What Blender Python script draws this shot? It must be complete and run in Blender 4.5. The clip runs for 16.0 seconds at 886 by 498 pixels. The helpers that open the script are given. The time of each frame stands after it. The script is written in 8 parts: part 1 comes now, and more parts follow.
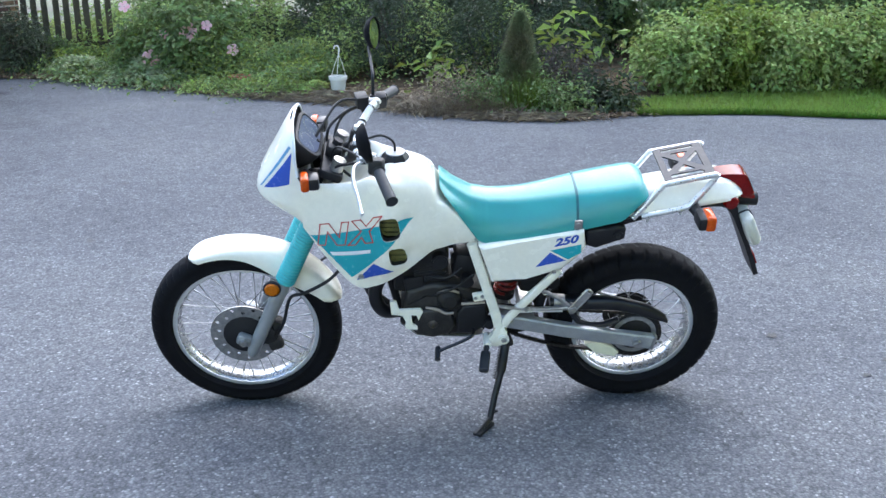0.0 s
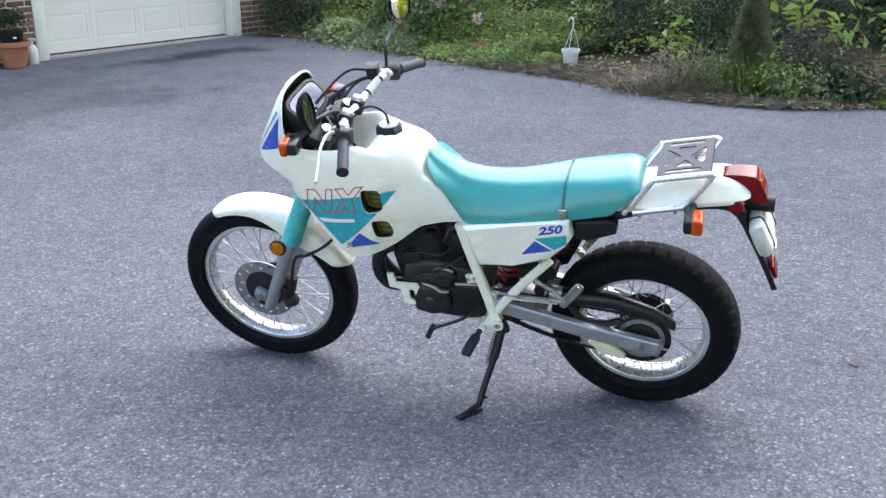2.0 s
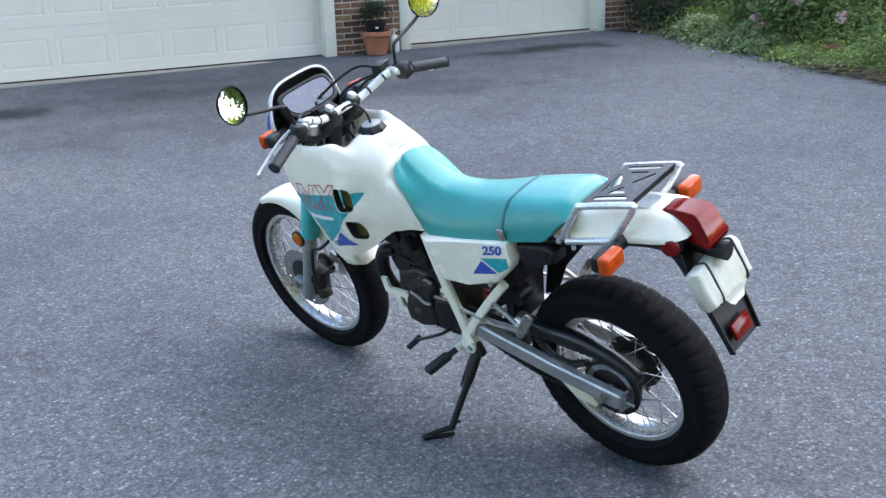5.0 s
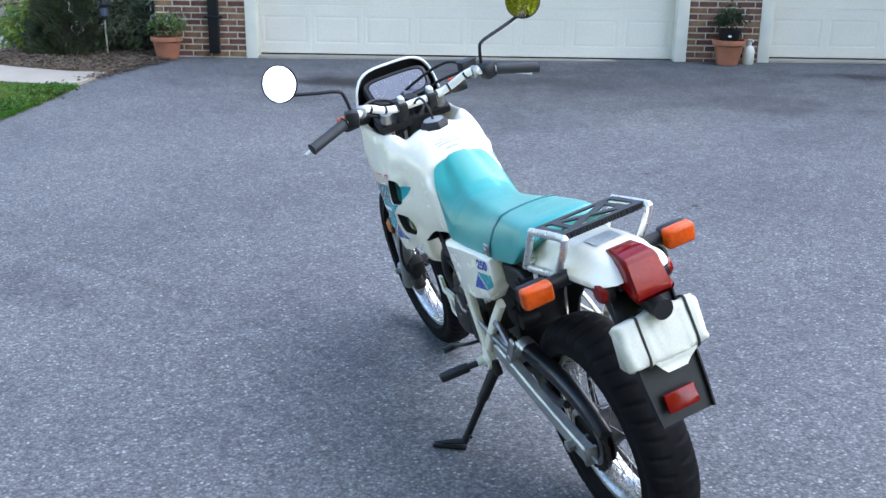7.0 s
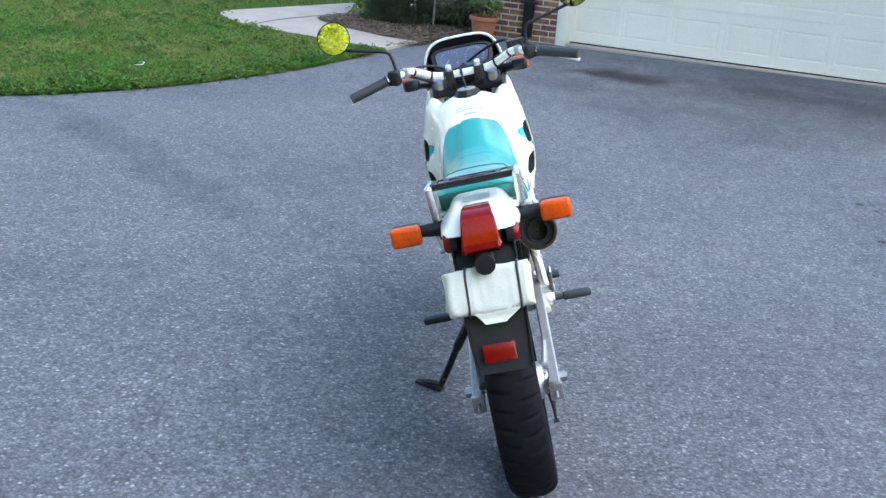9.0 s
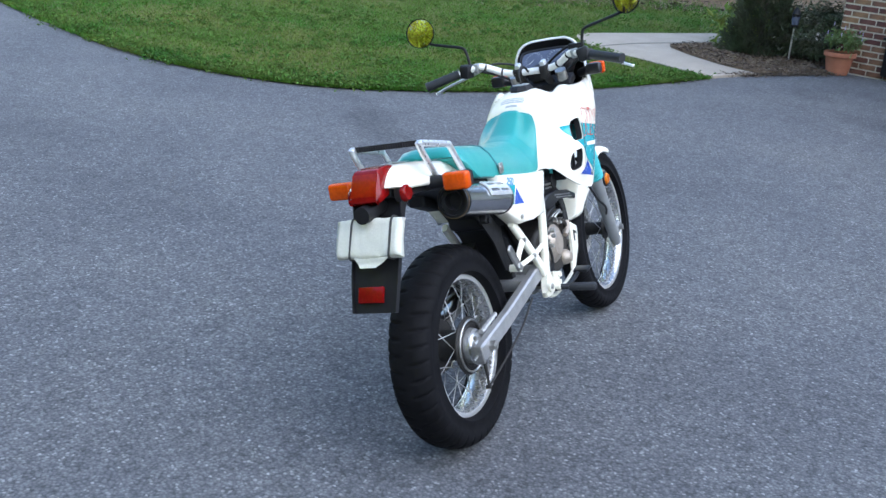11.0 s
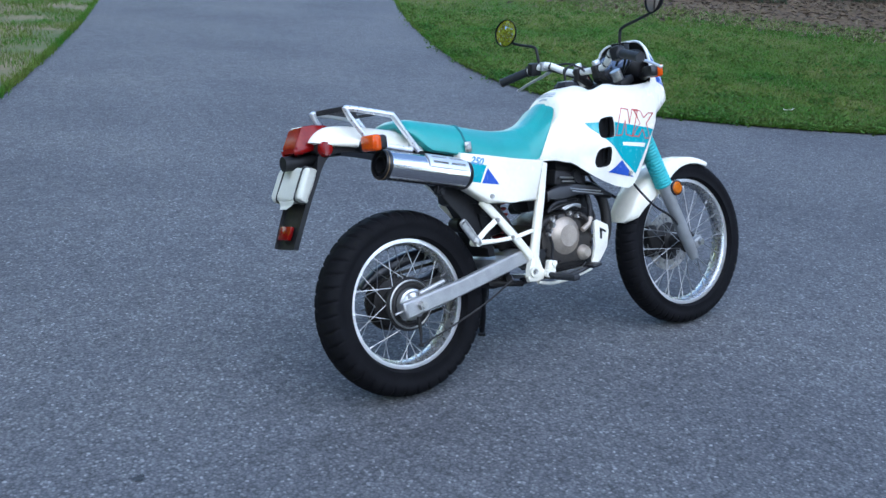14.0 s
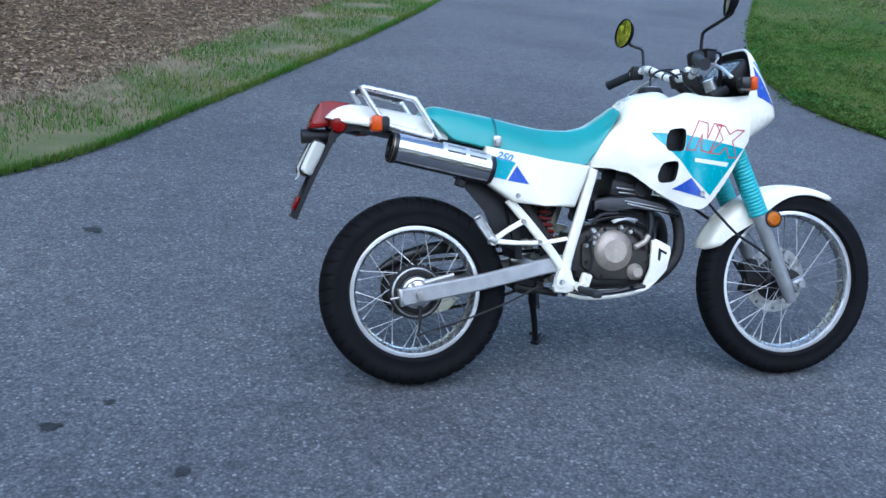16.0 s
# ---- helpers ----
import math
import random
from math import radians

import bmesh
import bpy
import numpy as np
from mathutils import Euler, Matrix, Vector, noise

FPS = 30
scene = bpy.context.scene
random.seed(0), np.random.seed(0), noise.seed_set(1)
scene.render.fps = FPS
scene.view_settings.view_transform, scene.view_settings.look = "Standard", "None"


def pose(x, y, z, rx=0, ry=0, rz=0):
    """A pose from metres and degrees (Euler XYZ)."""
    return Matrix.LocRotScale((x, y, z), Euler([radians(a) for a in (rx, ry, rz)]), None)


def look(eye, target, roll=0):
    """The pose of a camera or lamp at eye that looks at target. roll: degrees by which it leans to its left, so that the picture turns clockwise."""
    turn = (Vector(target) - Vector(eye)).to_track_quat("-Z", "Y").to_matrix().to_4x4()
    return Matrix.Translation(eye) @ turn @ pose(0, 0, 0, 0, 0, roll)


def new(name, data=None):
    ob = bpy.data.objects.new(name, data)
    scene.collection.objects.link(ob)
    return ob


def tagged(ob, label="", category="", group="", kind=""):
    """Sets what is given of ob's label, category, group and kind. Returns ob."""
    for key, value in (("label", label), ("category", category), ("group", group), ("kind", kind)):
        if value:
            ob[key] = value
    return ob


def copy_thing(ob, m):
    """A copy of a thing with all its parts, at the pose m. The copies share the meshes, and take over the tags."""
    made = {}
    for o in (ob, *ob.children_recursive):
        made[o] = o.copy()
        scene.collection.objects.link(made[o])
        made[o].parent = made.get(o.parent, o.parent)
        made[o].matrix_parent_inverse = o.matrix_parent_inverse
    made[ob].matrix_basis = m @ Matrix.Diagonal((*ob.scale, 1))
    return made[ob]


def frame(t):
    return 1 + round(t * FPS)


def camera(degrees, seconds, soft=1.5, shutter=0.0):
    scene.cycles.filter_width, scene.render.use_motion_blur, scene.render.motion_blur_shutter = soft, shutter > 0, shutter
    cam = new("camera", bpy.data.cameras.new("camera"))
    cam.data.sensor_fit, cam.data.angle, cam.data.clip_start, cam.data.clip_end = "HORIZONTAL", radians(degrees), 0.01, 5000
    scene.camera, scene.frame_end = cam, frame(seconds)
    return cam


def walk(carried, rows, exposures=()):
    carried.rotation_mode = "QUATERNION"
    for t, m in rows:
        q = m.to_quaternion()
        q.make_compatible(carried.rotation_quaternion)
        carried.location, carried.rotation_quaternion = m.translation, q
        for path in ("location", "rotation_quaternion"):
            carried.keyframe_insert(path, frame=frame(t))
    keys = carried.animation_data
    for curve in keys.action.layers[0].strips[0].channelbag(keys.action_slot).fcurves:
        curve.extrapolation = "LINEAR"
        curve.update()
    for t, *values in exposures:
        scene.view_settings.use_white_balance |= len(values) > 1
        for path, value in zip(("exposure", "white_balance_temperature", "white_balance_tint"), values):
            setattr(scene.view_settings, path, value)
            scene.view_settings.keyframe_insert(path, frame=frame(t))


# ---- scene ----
cam = camera(47.00, 16.0)
PATH = [
    (0, (0.032, -3.366, 1.639), (0.013, -1.456, 1.046), -0.5),
    (0.5, (0.321, -3.363, 1.663), (0.111, -1.468, 1.057), 1.5),
    (1, (0.55, -3.341, 1.67), (0.164, -1.483, 1.036), -0.7),
    (1.5, (0.808, -3.224, 1.647), (0.329, -1.392, 1.001), 0.9),
    (2, (1.068, -3.139, 1.635), (0.445, -1.349, 0.994), -0.2),
    (2.5, (1.338, -3.05, 1.644), (0.554, -1.318, 1.025), 0.6),
    (3, (1.519, -2.875, 1.618), (0.622, -1.188, 1.029), 1.8),
    (3.5, (1.697, -2.694, 1.619), (0.69, -1.08, 1.003), -0.1),
    (4, (1.917, -2.541, 1.601), (0.781, -1.018, 0.978), 1.7),
    (4.2, (1.986, -2.483, 1.605), (0.804, -0.995, 0.981), 0.9),
    (6.3, (2.588, -1.532, 1.569), (0.925, -0.614, 0.944), 0.5),
    (6.5, (2.633, -1.423, 1.567), (0.926, -0.585, 0.947), 1.6),
    (7, (2.765, -1.188, 1.576), (0.981, -0.538, 0.948), 0.7),
    (7.5, (2.943, -0.934, 1.586), (1.128, -0.429, 0.914), 0.1),
    (8, (3.015, -0.674, 1.57), (1.163, -0.333, 0.895), 1.1),
    (8.5, (3.104, -0.411, 1.584), (1.207, -0.34, 0.953), 2.3),
    (9, (3.248, -0.099, 1.588), (1.361, -0.154, 0.927), 4.5),
    (9.2, (3.261, 0.02, 1.587), (1.38, -0.094, 0.916), 2.6),
    (11.3, (3.21, 1.36, 1.618), (1.558, 0.451, 0.952), 4.8),
    (11.5, (3.137, 1.358, 1.585), (1.494, 0.428, 0.925), 4.5),
    (12, (3.015, 1.673, 1.575), (1.472, 0.547, 0.981), 4.7),
    (12.5, (2.878, 1.964, 1.581), (1.457, 0.686, 0.993), 2.3),
    (13, (2.693, 2.209, 1.56), (1.38, 0.826, 0.959), 4.3),
    (13.5, (2.528, 2.495, 1.508), (1.317, 1.01, 0.933), 3.1),
    (14, (2.346, 2.759, 1.568), (1.28, 1.191, 0.932), 3.3),
    (14.5, (2.104, 2.908, 1.556), (1.136, 1.274, 0.929), 5.1),
    (15, (1.814, 3.06, 1.562), (0.979, 1.368, 0.899), 4.1),
    (15.5, (1.502, 3.167, 1.583), (0.923, 1.379, 0.899), 4.6),
    (16, (1.21, 3.151, 1.573), (0.832, 1.305, 0.903), 4.6),
]
walk(cam, [(t, look(eye, target, roll)) for t, eye, target, roll in PATH], [(0, 1.78, 6550, 10), (2.0, 1.80, 6950, 13), (4.0, 1.50, 6850, 11), (6.5, 1.61, 6350, 10), (8.0, 1.68, 6450, 11), (9.2, 1.49, 6350, 9), (11.3, 1.15, 6200, 9), (14.0, 0.82, 5750, 8), (16.0, 0.76, 5600, 8)])

# ---- light ----
world = bpy.data.worlds.new("sky")
scene.world = world
world.use_nodes = True
wn = world.node_tree
sky = wn.nodes.new("ShaderNodeTexSky")
sky.sky_type = "NISHITA"
sky.sun_disc = False
sky.sun_elevation = radians(40)
sky.sun_rotation = radians(11)
sky.air_density, sky.dust_density, sky.ozone_density = 1.0, 0.6, 1.5
wn.nodes["Background"].inputs[1].default_value = 0.22
wn.links.new(sky.outputs[0], wn.nodes["Background"].inputs[0])
sun = new("sun", bpy.data.lights.new("sun", "SUN"))
sun.data.energy, sun.data.angle, sun.data.color = 2.42, radians(104), (0.985, 0.985, 1.0)
sun.matrix_world = look((0.9, 4.5, 3.85), (0, 0, 0))
tagged(sun, "soft evening daylight from an open sky", "sun", kind="structure")

# ---- materials ----
def material(name, color, rough=0.5, metal=0.0, vary=0.15, scale=20.0, fine=0.0, fine_scale=250.0, bump=0.0, bump_scale=300.0,
             coat=0.0, other=None, island=0.0, spec=0.5, transmission=0.0, emit=0.0, rough_vary=0.1, thin=0.0):
    """A surface with large and fine variation of tone, rough spots and fine relief, in object metres."""
    m = bpy.data.materials.new(name)
    m.use_nodes = True
    nt = m.node_tree
    b = nt.nodes["Principled BSDF"]
    co = nt.nodes.new("ShaderNodeTexCoord")

    def noise_node(s, detail=4.0):
        n = nt.nodes.new("ShaderNodeTexNoise")
        n.inputs["Scale"].default_value, n.inputs["Detail"].default_value = s, detail
        nt.links.new(co.outputs["Object"], n.inputs["Vector"])
        return n

    def ramp(src, lo, hi, a, c):
        r = nt.nodes.new("ShaderNodeValToRGB")
        r.color_ramp.elements[0].position, r.color_ramp.elements[1].position = lo, hi
        r.color_ramp.elements[0].color, r.color_ramp.elements[1].color = (*a, 1), (*c, 1)
        nt.links.new(src, r.inputs[0])
        return r.outputs[0]

    c2 = other or tuple(max(0.0, c * (1 - vary)) for c in color)
    big = noise_node(scale)
    col = ramp(big.outputs["Fac"], 0.35, 0.65, c2, color)
    if fine:
        f = noise_node(fine_scale, 2.0)
        g = ramp(f.outputs["Fac"], 0.38, 0.62, (1 - fine,) * 3, (1 + fine * 0.6,) * 3)
        mx = nt.nodes.new("ShaderNodeMix")
        mx.data_type, mx.blend_type = "RGBA", "MULTIPLY"
        mx.inputs["Factor"].default_value = 1.0
        nt.links.new(col, mx.inputs["A"])
        nt.links.new(g, mx.inputs["B"])
        col = mx.outputs["Result"]
    if island:
        geo = nt.nodes.new("ShaderNodeNewGeometry")
        info = nt.nodes.new("ShaderNodeObjectInfo")
        add = nt.nodes.new("ShaderNodeMath")
        add.operation = "ADD"
        nt.links.new(geo.outputs["Random Per Island"], add.inputs[0])
        nt.links.new(info.outputs["Random"], add.inputs[1])
        fr = nt.nodes.new("ShaderNodeMath")
        fr.operation = "FRACT"
        nt.links.new(add.outputs[0], fr.inputs[0])
        h = nt.nodes.new("ShaderNodeHueSaturation")
        mp = nt.nodes.new("ShaderNodeMapRange")
        mp.inputs["To Min"].default_value, mp.inputs["To Max"].default_value = 1 - island, 1 + island
        nt.links.new(fr.outputs[0], mp.inputs["Value"])
        nt.links.new(mp.outputs["Result"], h.inputs["Value"])
        mh = nt.nodes.new("ShaderNodeMapRange")
        mh.inputs["To Min"].default_value, mh.inputs["To Max"].default_value = 0.5 - island * 0.07, 0.5 + island * 0.05
        nt.links.new(fr.outputs[0], mh.inputs["Value"])
        nt.links.new(mh.outputs["Result"], h.inputs["Hue"])
        nt.links.new(col, h.inputs["Color"])
        col = h.outputs["Color"]
    nt.links.new(col, b.inputs["Base Color"])
    mr = nt.nodes.new("ShaderNodeMapRange")
    mr.inputs["To Min"].default_value, mr.inputs["To Max"].default_value = max(0.02, rough - rough_vary), min(1, rough + rough_vary)
    rn = noise_node(scale * 3)
    nt.links.new(rn.outputs["Fac"], mr.inputs["Value"])
    nt.links.new(mr.outputs["Result"], b.inputs["Roughness"])
    if thin:
        tr = nt.nodes.new("ShaderNodeBsdfTranslucent")
        ms = nt.nodes.new("ShaderNodeMixShader")
        ms.inputs[0].default_value = thin
        nt.links.new(col, tr.inputs["Color"])
        nt.links.new(b.outputs[0], ms.inputs[1])
        nt.links.new(tr.outputs[0], ms.inputs[2])
        nt.links.new(ms.outputs[0], nt.nodes["Material Output"].inputs["Surface"])
    b.inputs["Metallic"].default_value = metal
    b.inputs["Specular IOR Level"].default_value = spec
    b.inputs["Coat Weight"].default_value = coat
    b.inputs["Coat Roughness"].default_value = 0.08
    b.inputs["Transmission Weight"].default_value = transmission
    if bump:
        bn = noise_node(bump_scale, 3.0)
        bp = nt.nodes.new("ShaderNodeBump")
        bp.inputs["Strength"].default_value, bp.inputs["Distance"].default_value = bump, 0.004
        nt.links.new(bn.outputs["Fac"], bp.inputs["Height"])
        nt.links.new(bp.outputs["Normal"], b.inputs["Normal"])
    return m


def stain_or_shade(nt, src, dark):
    """From dark inside a stain or painted shade to plain asphalt outside it."""
    r = nt.nodes.new("ShaderNodeMapRange")
    r.interpolation_type = "SMOOTHSTEP"
    r.inputs["From Min"].default_value, r.inputs["From Max"].default_value = 0.95, 1.8
    r.inputs["To Min"].default_value, r.inputs["To Max"].default_value = dark, 1.0
    nt.links.new(src, r.inputs["Value"])
    return r.outputs["Result"]


def asphalt_material():
    """Worn grey asphalt: pale and dark stones in a bluish binder, broad stains, patches of tone, and painted shade
    before the house.
    """
    m = bpy.data.materials.new("asphalt")
    m.use_nodes = True
    nt = m.node_tree
    b = nt.nodes["Principled BSDF"]
    co = nt.nodes.new("ShaderNodeTexCoord")

    def tex(kind, s):
        n = nt.nodes.new(kind)
        n.inputs["Scale"].default_value = s
        nt.links.new(co.outputs["Object"], n.inputs["Vector"])
        return n

    def ramp(src, stops):
        r = nt.nodes.new("ShaderNodeValToRGB")
        e = r.color_ramp.elements
        while len(e) < len(stops):
            e.new(0.5)
        for k, (p, c) in enumerate(stops):
            e[k].position, e[k].color = p, (*c, 1)
        nt.links.new(src, r.inputs[0])
        return r.outputs[0]

    def mul(a, c, f=1.0):
        mx = nt.nodes.new("ShaderNodeMix")
        mx.data_type, mx.blend_type = "RGBA", "MULTIPLY"
        mx.inputs["Factor"].default_value = f
        nt.links.new(a, mx.inputs["A"])
        nt.links.new(c, mx.inputs["B"])
        return mx.outputs["Result"]

    v = tex("ShaderNodeTexVoronoi", 105)
    stones = ramp(v.outputs["Color"], [(0.0, (0.066, 0.069, 0.075)), (0.45, (0.109, 0.113, 0.121)), (0.80, (0.147, 0.151, 0.160)), (0.97, (0.29, 0.295, 0.30))])
    gap = ramp(v.outputs["Distance"], [(0.30, (1, 1, 1)), (0.75, (0.62, 0.62, 0.64))])
    col = mul(stones, gap)
    n1 = tex("ShaderNodeTexNoise", 0.55)
    n1.inputs["Detail"].default_value = 5
    col = mul(col, ramp(n1.outputs["Fac"], [(0.32, (0.80, 0.80, 0.82)), (0.5, (1.0, 1.0, 1.0)), (0.68, (1.16, 1.14, 1.10))]))
    n2 = tex("ShaderNodeTexNoise", 9)
    n2.inputs["Detail"].default_value = 6
    col = mul(col, ramp(n2.outputs["Fac"], [(0.3, (0.86, 0.86, 0.86)), (0.7, (1.12, 1.12, 1.12))]))
    # oil soaked into the drive before the doors, and a long streak: dark, with ragged soft rims
    wob = tex("ShaderNodeTexNoise", 2.2)
    wob.inputs["Detail"].default_value = 5
    # the broadest patch is shade in front of the house, painted into the colour
    for sx, sy, turn, lx, ly, dark in ((-6.85, 1.28, 1.2, 0.75, 0.40, 0.22), (-5.25, 6.95, 1.15, 1.05, 0.45, 0.20), (-5.6, 6.3, 1.1, 0.6, 0.25, 0.5), (-4.4, 4.4, 0.8, 0.9, 0.5, 0.72), (-6.2, 3.0, 1.1, 1.3, 0.6, 0.70), (-5.9, 3.2, 1.19, 4.2, 2.2, 0.70), (-2.55, -2.15, 0.73, 2.3, 0.28, 0.76)):
        mp = nt.nodes.new("ShaderNodeMapping")
        mp.vector_type = "TEXTURE"
        mp.inputs["Location"].default_value, mp.inputs["Rotation"].default_value, mp.inputs["Scale"].default_value = (sx, sy, 0), (0, 0, turn), (lx, ly, 4.0)
        nt.links.new(co.outputs["Object"], mp.inputs["Vector"])
        ln = nt.nodes.new("ShaderNodeVectorMath")
        ln.operation = "LENGTH"
        nt.links.new(mp.outputs[0], ln.inputs[0])
        ad = nt.nodes.new("ShaderNodeMath")
        ad.operation = "MULTIPLY_ADD"
        ad.inputs[1].default_value = 1.6
        nt.links.new(wob.outputs["Fac"], ad.inputs[0])
        nt.links.new(ln.outputs["Value"], ad.inputs[2])
        col = mul(col, stain_or_shade(nt, ad.outputs[0], dark))
    n3 = tex("ShaderNodeTexNoise", 34)
    n3.inputs["Detail"].default_value = 3
    col = mul(col, ramp(n3.outputs["Fac"], [(0.3, (0.8, 0.8, 0.8)), (0.7, (1.2, 1.2, 1.2))]))
    nt.links.new(col, b.inputs["Base Color"])
    b.inputs["Roughness"].default_value = 0.85
    b.inputs["Specular IOR Level"].default_value = 0.3
    bp = nt.nodes.new("ShaderNodeBump")
    bp.inputs["Strength"].default_value, bp.inputs["Distance"].default_value = 0.7, 0.004
    bp.invert = True
    nt.links.new(v.outputs["Distance"], bp.inputs["Height"])
    nt.links.new(bp.outputs["Normal"], b.inputs["Normal"])
    return m


def mirror_material():
    m = bpy.data.materials.new("mirror_glass")
    m.use_nodes = True
    b = m.node_tree.nodes["Principled BSDF"]
    b.inputs["Base Color"].default_value = (0.86, 0.88, 0.88, 1)
    b.inputs["Metallic"].default_value, b.inputs["Roughness"].default_value = 1.0, 0.02
    return m


ASPHALT = asphalt_material()
MIRROR = mirror_material()
WHITE = material("white_gloss_plastic", (0.84, 0.805, 0.695), 0.26, vary=0.04, scale=6, coat=0.25, fine=0.02, fine_scale=60, rough_vary=0.06)
WHITE_PAINT = material("white_frame_paint", (0.82, 0.79, 0.67), 0.35, vary=0.10, scale=30, fine=0.05, coat=0.1)
OLIVE = material("olive_plastic", (0.20, 0.19, 0.055), 0.5, vary=0.3, scale=30)
CREAM = material("cream_plastic", (0.72, 0.70, 0.52), 0.45, vary=0.12, scale=30)
TEAL_VINYL = material("teal_vinyl", (0.023, 0.278, 0.262), 0.33, spec=0.5, coat=0.15, vary=0.10, scale=9, fine=0.06, fine_scale=700, bump=0.12, bump_scale=900)
# pale sheen stands in for the bright sky reflected on top of the seat
vinyl_sheen = TEAL_VINYL.node_tree.nodes["Principled BSDF"]
vinyl_sheen.inputs["Sheen Weight"].default_value = 0.17
vinyl_sheen.inputs["Coat Roughness"].default_value = 0.22
vinyl_sheen.inputs["Sheen Roughness"].default_value = 0.35
vinyl_sheen.inputs["Sheen Tint"].default_value = (1.0, 1.0, 0.94, 1)
TEAL_DARK = material("teal_strap", (0.010, 0.12, 0.13), 0.5, vary=0.12, scale=30)
TEAL_RUBBER = material("teal_rubber", (0.035, 0.40, 0.42), 0.5, vary=0.12, scale=30, fine=0.06)
TEAL_DECAL = material("teal_decal", (0.013, 0.33, 0.385), 0.25, vary=0.04, coat=0.3)
BLUE_DECAL = material("blue_decal", (0.030, 0.085, 0.42), 0.25, vary=0.05, coat=0.3)
SKY_DECAL = material("pale_blue_decal", (0.12, 0.30, 0.50), 0.25, vary=0.04, coat=0.3)
RED_DECAL = material("red_decal", (0.50, 0.05, 0.035), 0.3, vary=0.05)
GREY_DECAL = material("grey_decal", (0.42, 0.46, 0.48), 0.4, vary=0.2, scale=80)
RUBBER = material("tyre_rubber", (0.007, 0.007, 0.0085), 0.72, spec=0.10, vary=0.3, scale=14, fine=0.15, bump=0.08, bump_scale=500)
GRIP = material("grip_rubber", (0.018, 0.020, 0.024), 0.6, vary=0.2, scale=40)
BLACK = material("black_plastic", (0.009, 0.009, 0.011), 0.52, spec=0.35, vary=0.3, scale=25, fine=0.1)
BLACK_GLOSS = material("black_enamel", (0.008, 0.008, 0.010), 0.34, vary=0.25, scale=25)
DASH_BLACK = material("matt_black_lining", (0.006, 0.006, 0.008), 0.62, vary=0.3, scale=25)
DARK_METAL = material("sooted_metal", (0.024, 0.022, 0.021), 0.6, metal=0.3, vary=0.45, scale=35, fine=0.2, bump=0.1)
ENGINE = material("engine_casting", (0.036, 0.033, 0.031), 0.5, metal=0.4, vary=0.4, scale=28, fine=0.2, bump=0.12, bump_scale=500)
CASE_GREY = material("grey_brown_casting", (0.070, 0.062, 0.056), 0.45, metal=0.5, vary=0.35, scale=24, fine=0.15, bump=0.08, bump_scale=500)
BRONZE = material("bronze_grey_cover", (0.42, 0.36, 0.30), 0.42, metal=0.45, vary=0.2, scale=30, fine=0.1)
ALUMINIUM = material("polished_aluminium", (0.80, 0.80, 0.80), 0.33, metal=0.7, vary=0.08, scale=14, rough_vary=0.05)
# rim metal darkened for the shade in the well; the lips are paler
RIM_SHADED = material("shaded_rim_alloy", (0.50, 0.50, 0.50), 0.27, metal=0.85, vary=0.25, scale=22, fine=0.06)
SPOKE_STEEL = material("spoke_steel", (0.42, 0.42, 0.42), 0.33, metal=0.9, vary=0.25, scale=60)
SILVER = material("silver_paint", (0.56, 0.56, 0.56), 0.32, metal=0.85, vary=0.14, scale=25, fine=0.06)
FORK_GREY = material("grey_fork_paint", (0.31, 0.32, 0.325), 0.4, metal=0.4, vary=0.15, scale=25)
ARM_GREY = material("matt_grey_arm_paint", (0.42, 0.42, 0.42), 0.38, metal=0.55, vary=0.18, scale=22, fine=0.08)
STEEL = material("bare_steel", (0.50, 0.49, 0.47), 0.35, metal=0.9, vary=0.3, scale=60)
BAR_METAL = material("pale_bar_metal", (0.80, 0.79, 0.75), 0.35, metal=0.15, vary=0.1, scale=40)
RACK_TUBE = material("rack_tube_metal", (0.76, 0.76, 0.77), 0.3, metal=0.75, vary=0.12, scale=30)
RACK_METAL = material("dark_rack_metal", (0.036, 0.036, 0.040), 0.45, spec=0.22, vary=0.25, scale=40)
BRASS_RIM = material("heat_tinted_steel", (0.42, 0.29, 0.16), 0.3, metal=0.9, vary=0.4, scale=40)
SPRING_RED = material("red_spring", (0.24, 0.012, 0.010), 0.35, vary=0.2, coat=0.2)
CLOTH = material("white_cloth", (0.59, 0.59, 0.52), 0.85, vary=0.08, scale=12, fine=0.05, bump=0.25, bump_scale=420)
CORD = material("dark_cord", (0.03, 0.03, 0.028), 0.7, vary=0.2)
CHAIN = material("greasy_chain", (0.045, 0.04, 0.035), 0.45, metal=0.7, vary=0.5, scale=90)


def lens_material(name, color):
    m = material(name, color, 0.14, vary=0.22, scale=18, fine=0.10, fine_scale=120, spec=0.3, rough_vary=0.05)
    b = m.node_tree.nodes["Principled BSDF"]
    b.inputs["Subsurface Weight"].default_value = 0.2
    b.inputs["Subsurface Radius"].default_value = (0.02, 0.006, 0.003)
    return m


RED_LENS = lens_material("red_lens", (0.19, 0.0040, 0.004))
RED_FACE = lens_material("bright_red_lens", (0.26, 0.013, 0.003))
CHROME = material("chromed_steel", (0.60, 0.60, 0.62), 0.20, metal=1.0, vary=0.06, scale=12, rough_vary=0.04)
CYPRESS = material("grey_green_needle", (0.15, 0.22, 0.10), 0.7, other=(0.17, 0.165, 0.09), scale=2.2, island=0.35, thin=0.3)
ORANGE_LENS = lens_material("orange_lens", (0.60, 0.078, 0.004))
AMBER = lens_material("amber_reflector", (0.50, 0.13, 0.005))
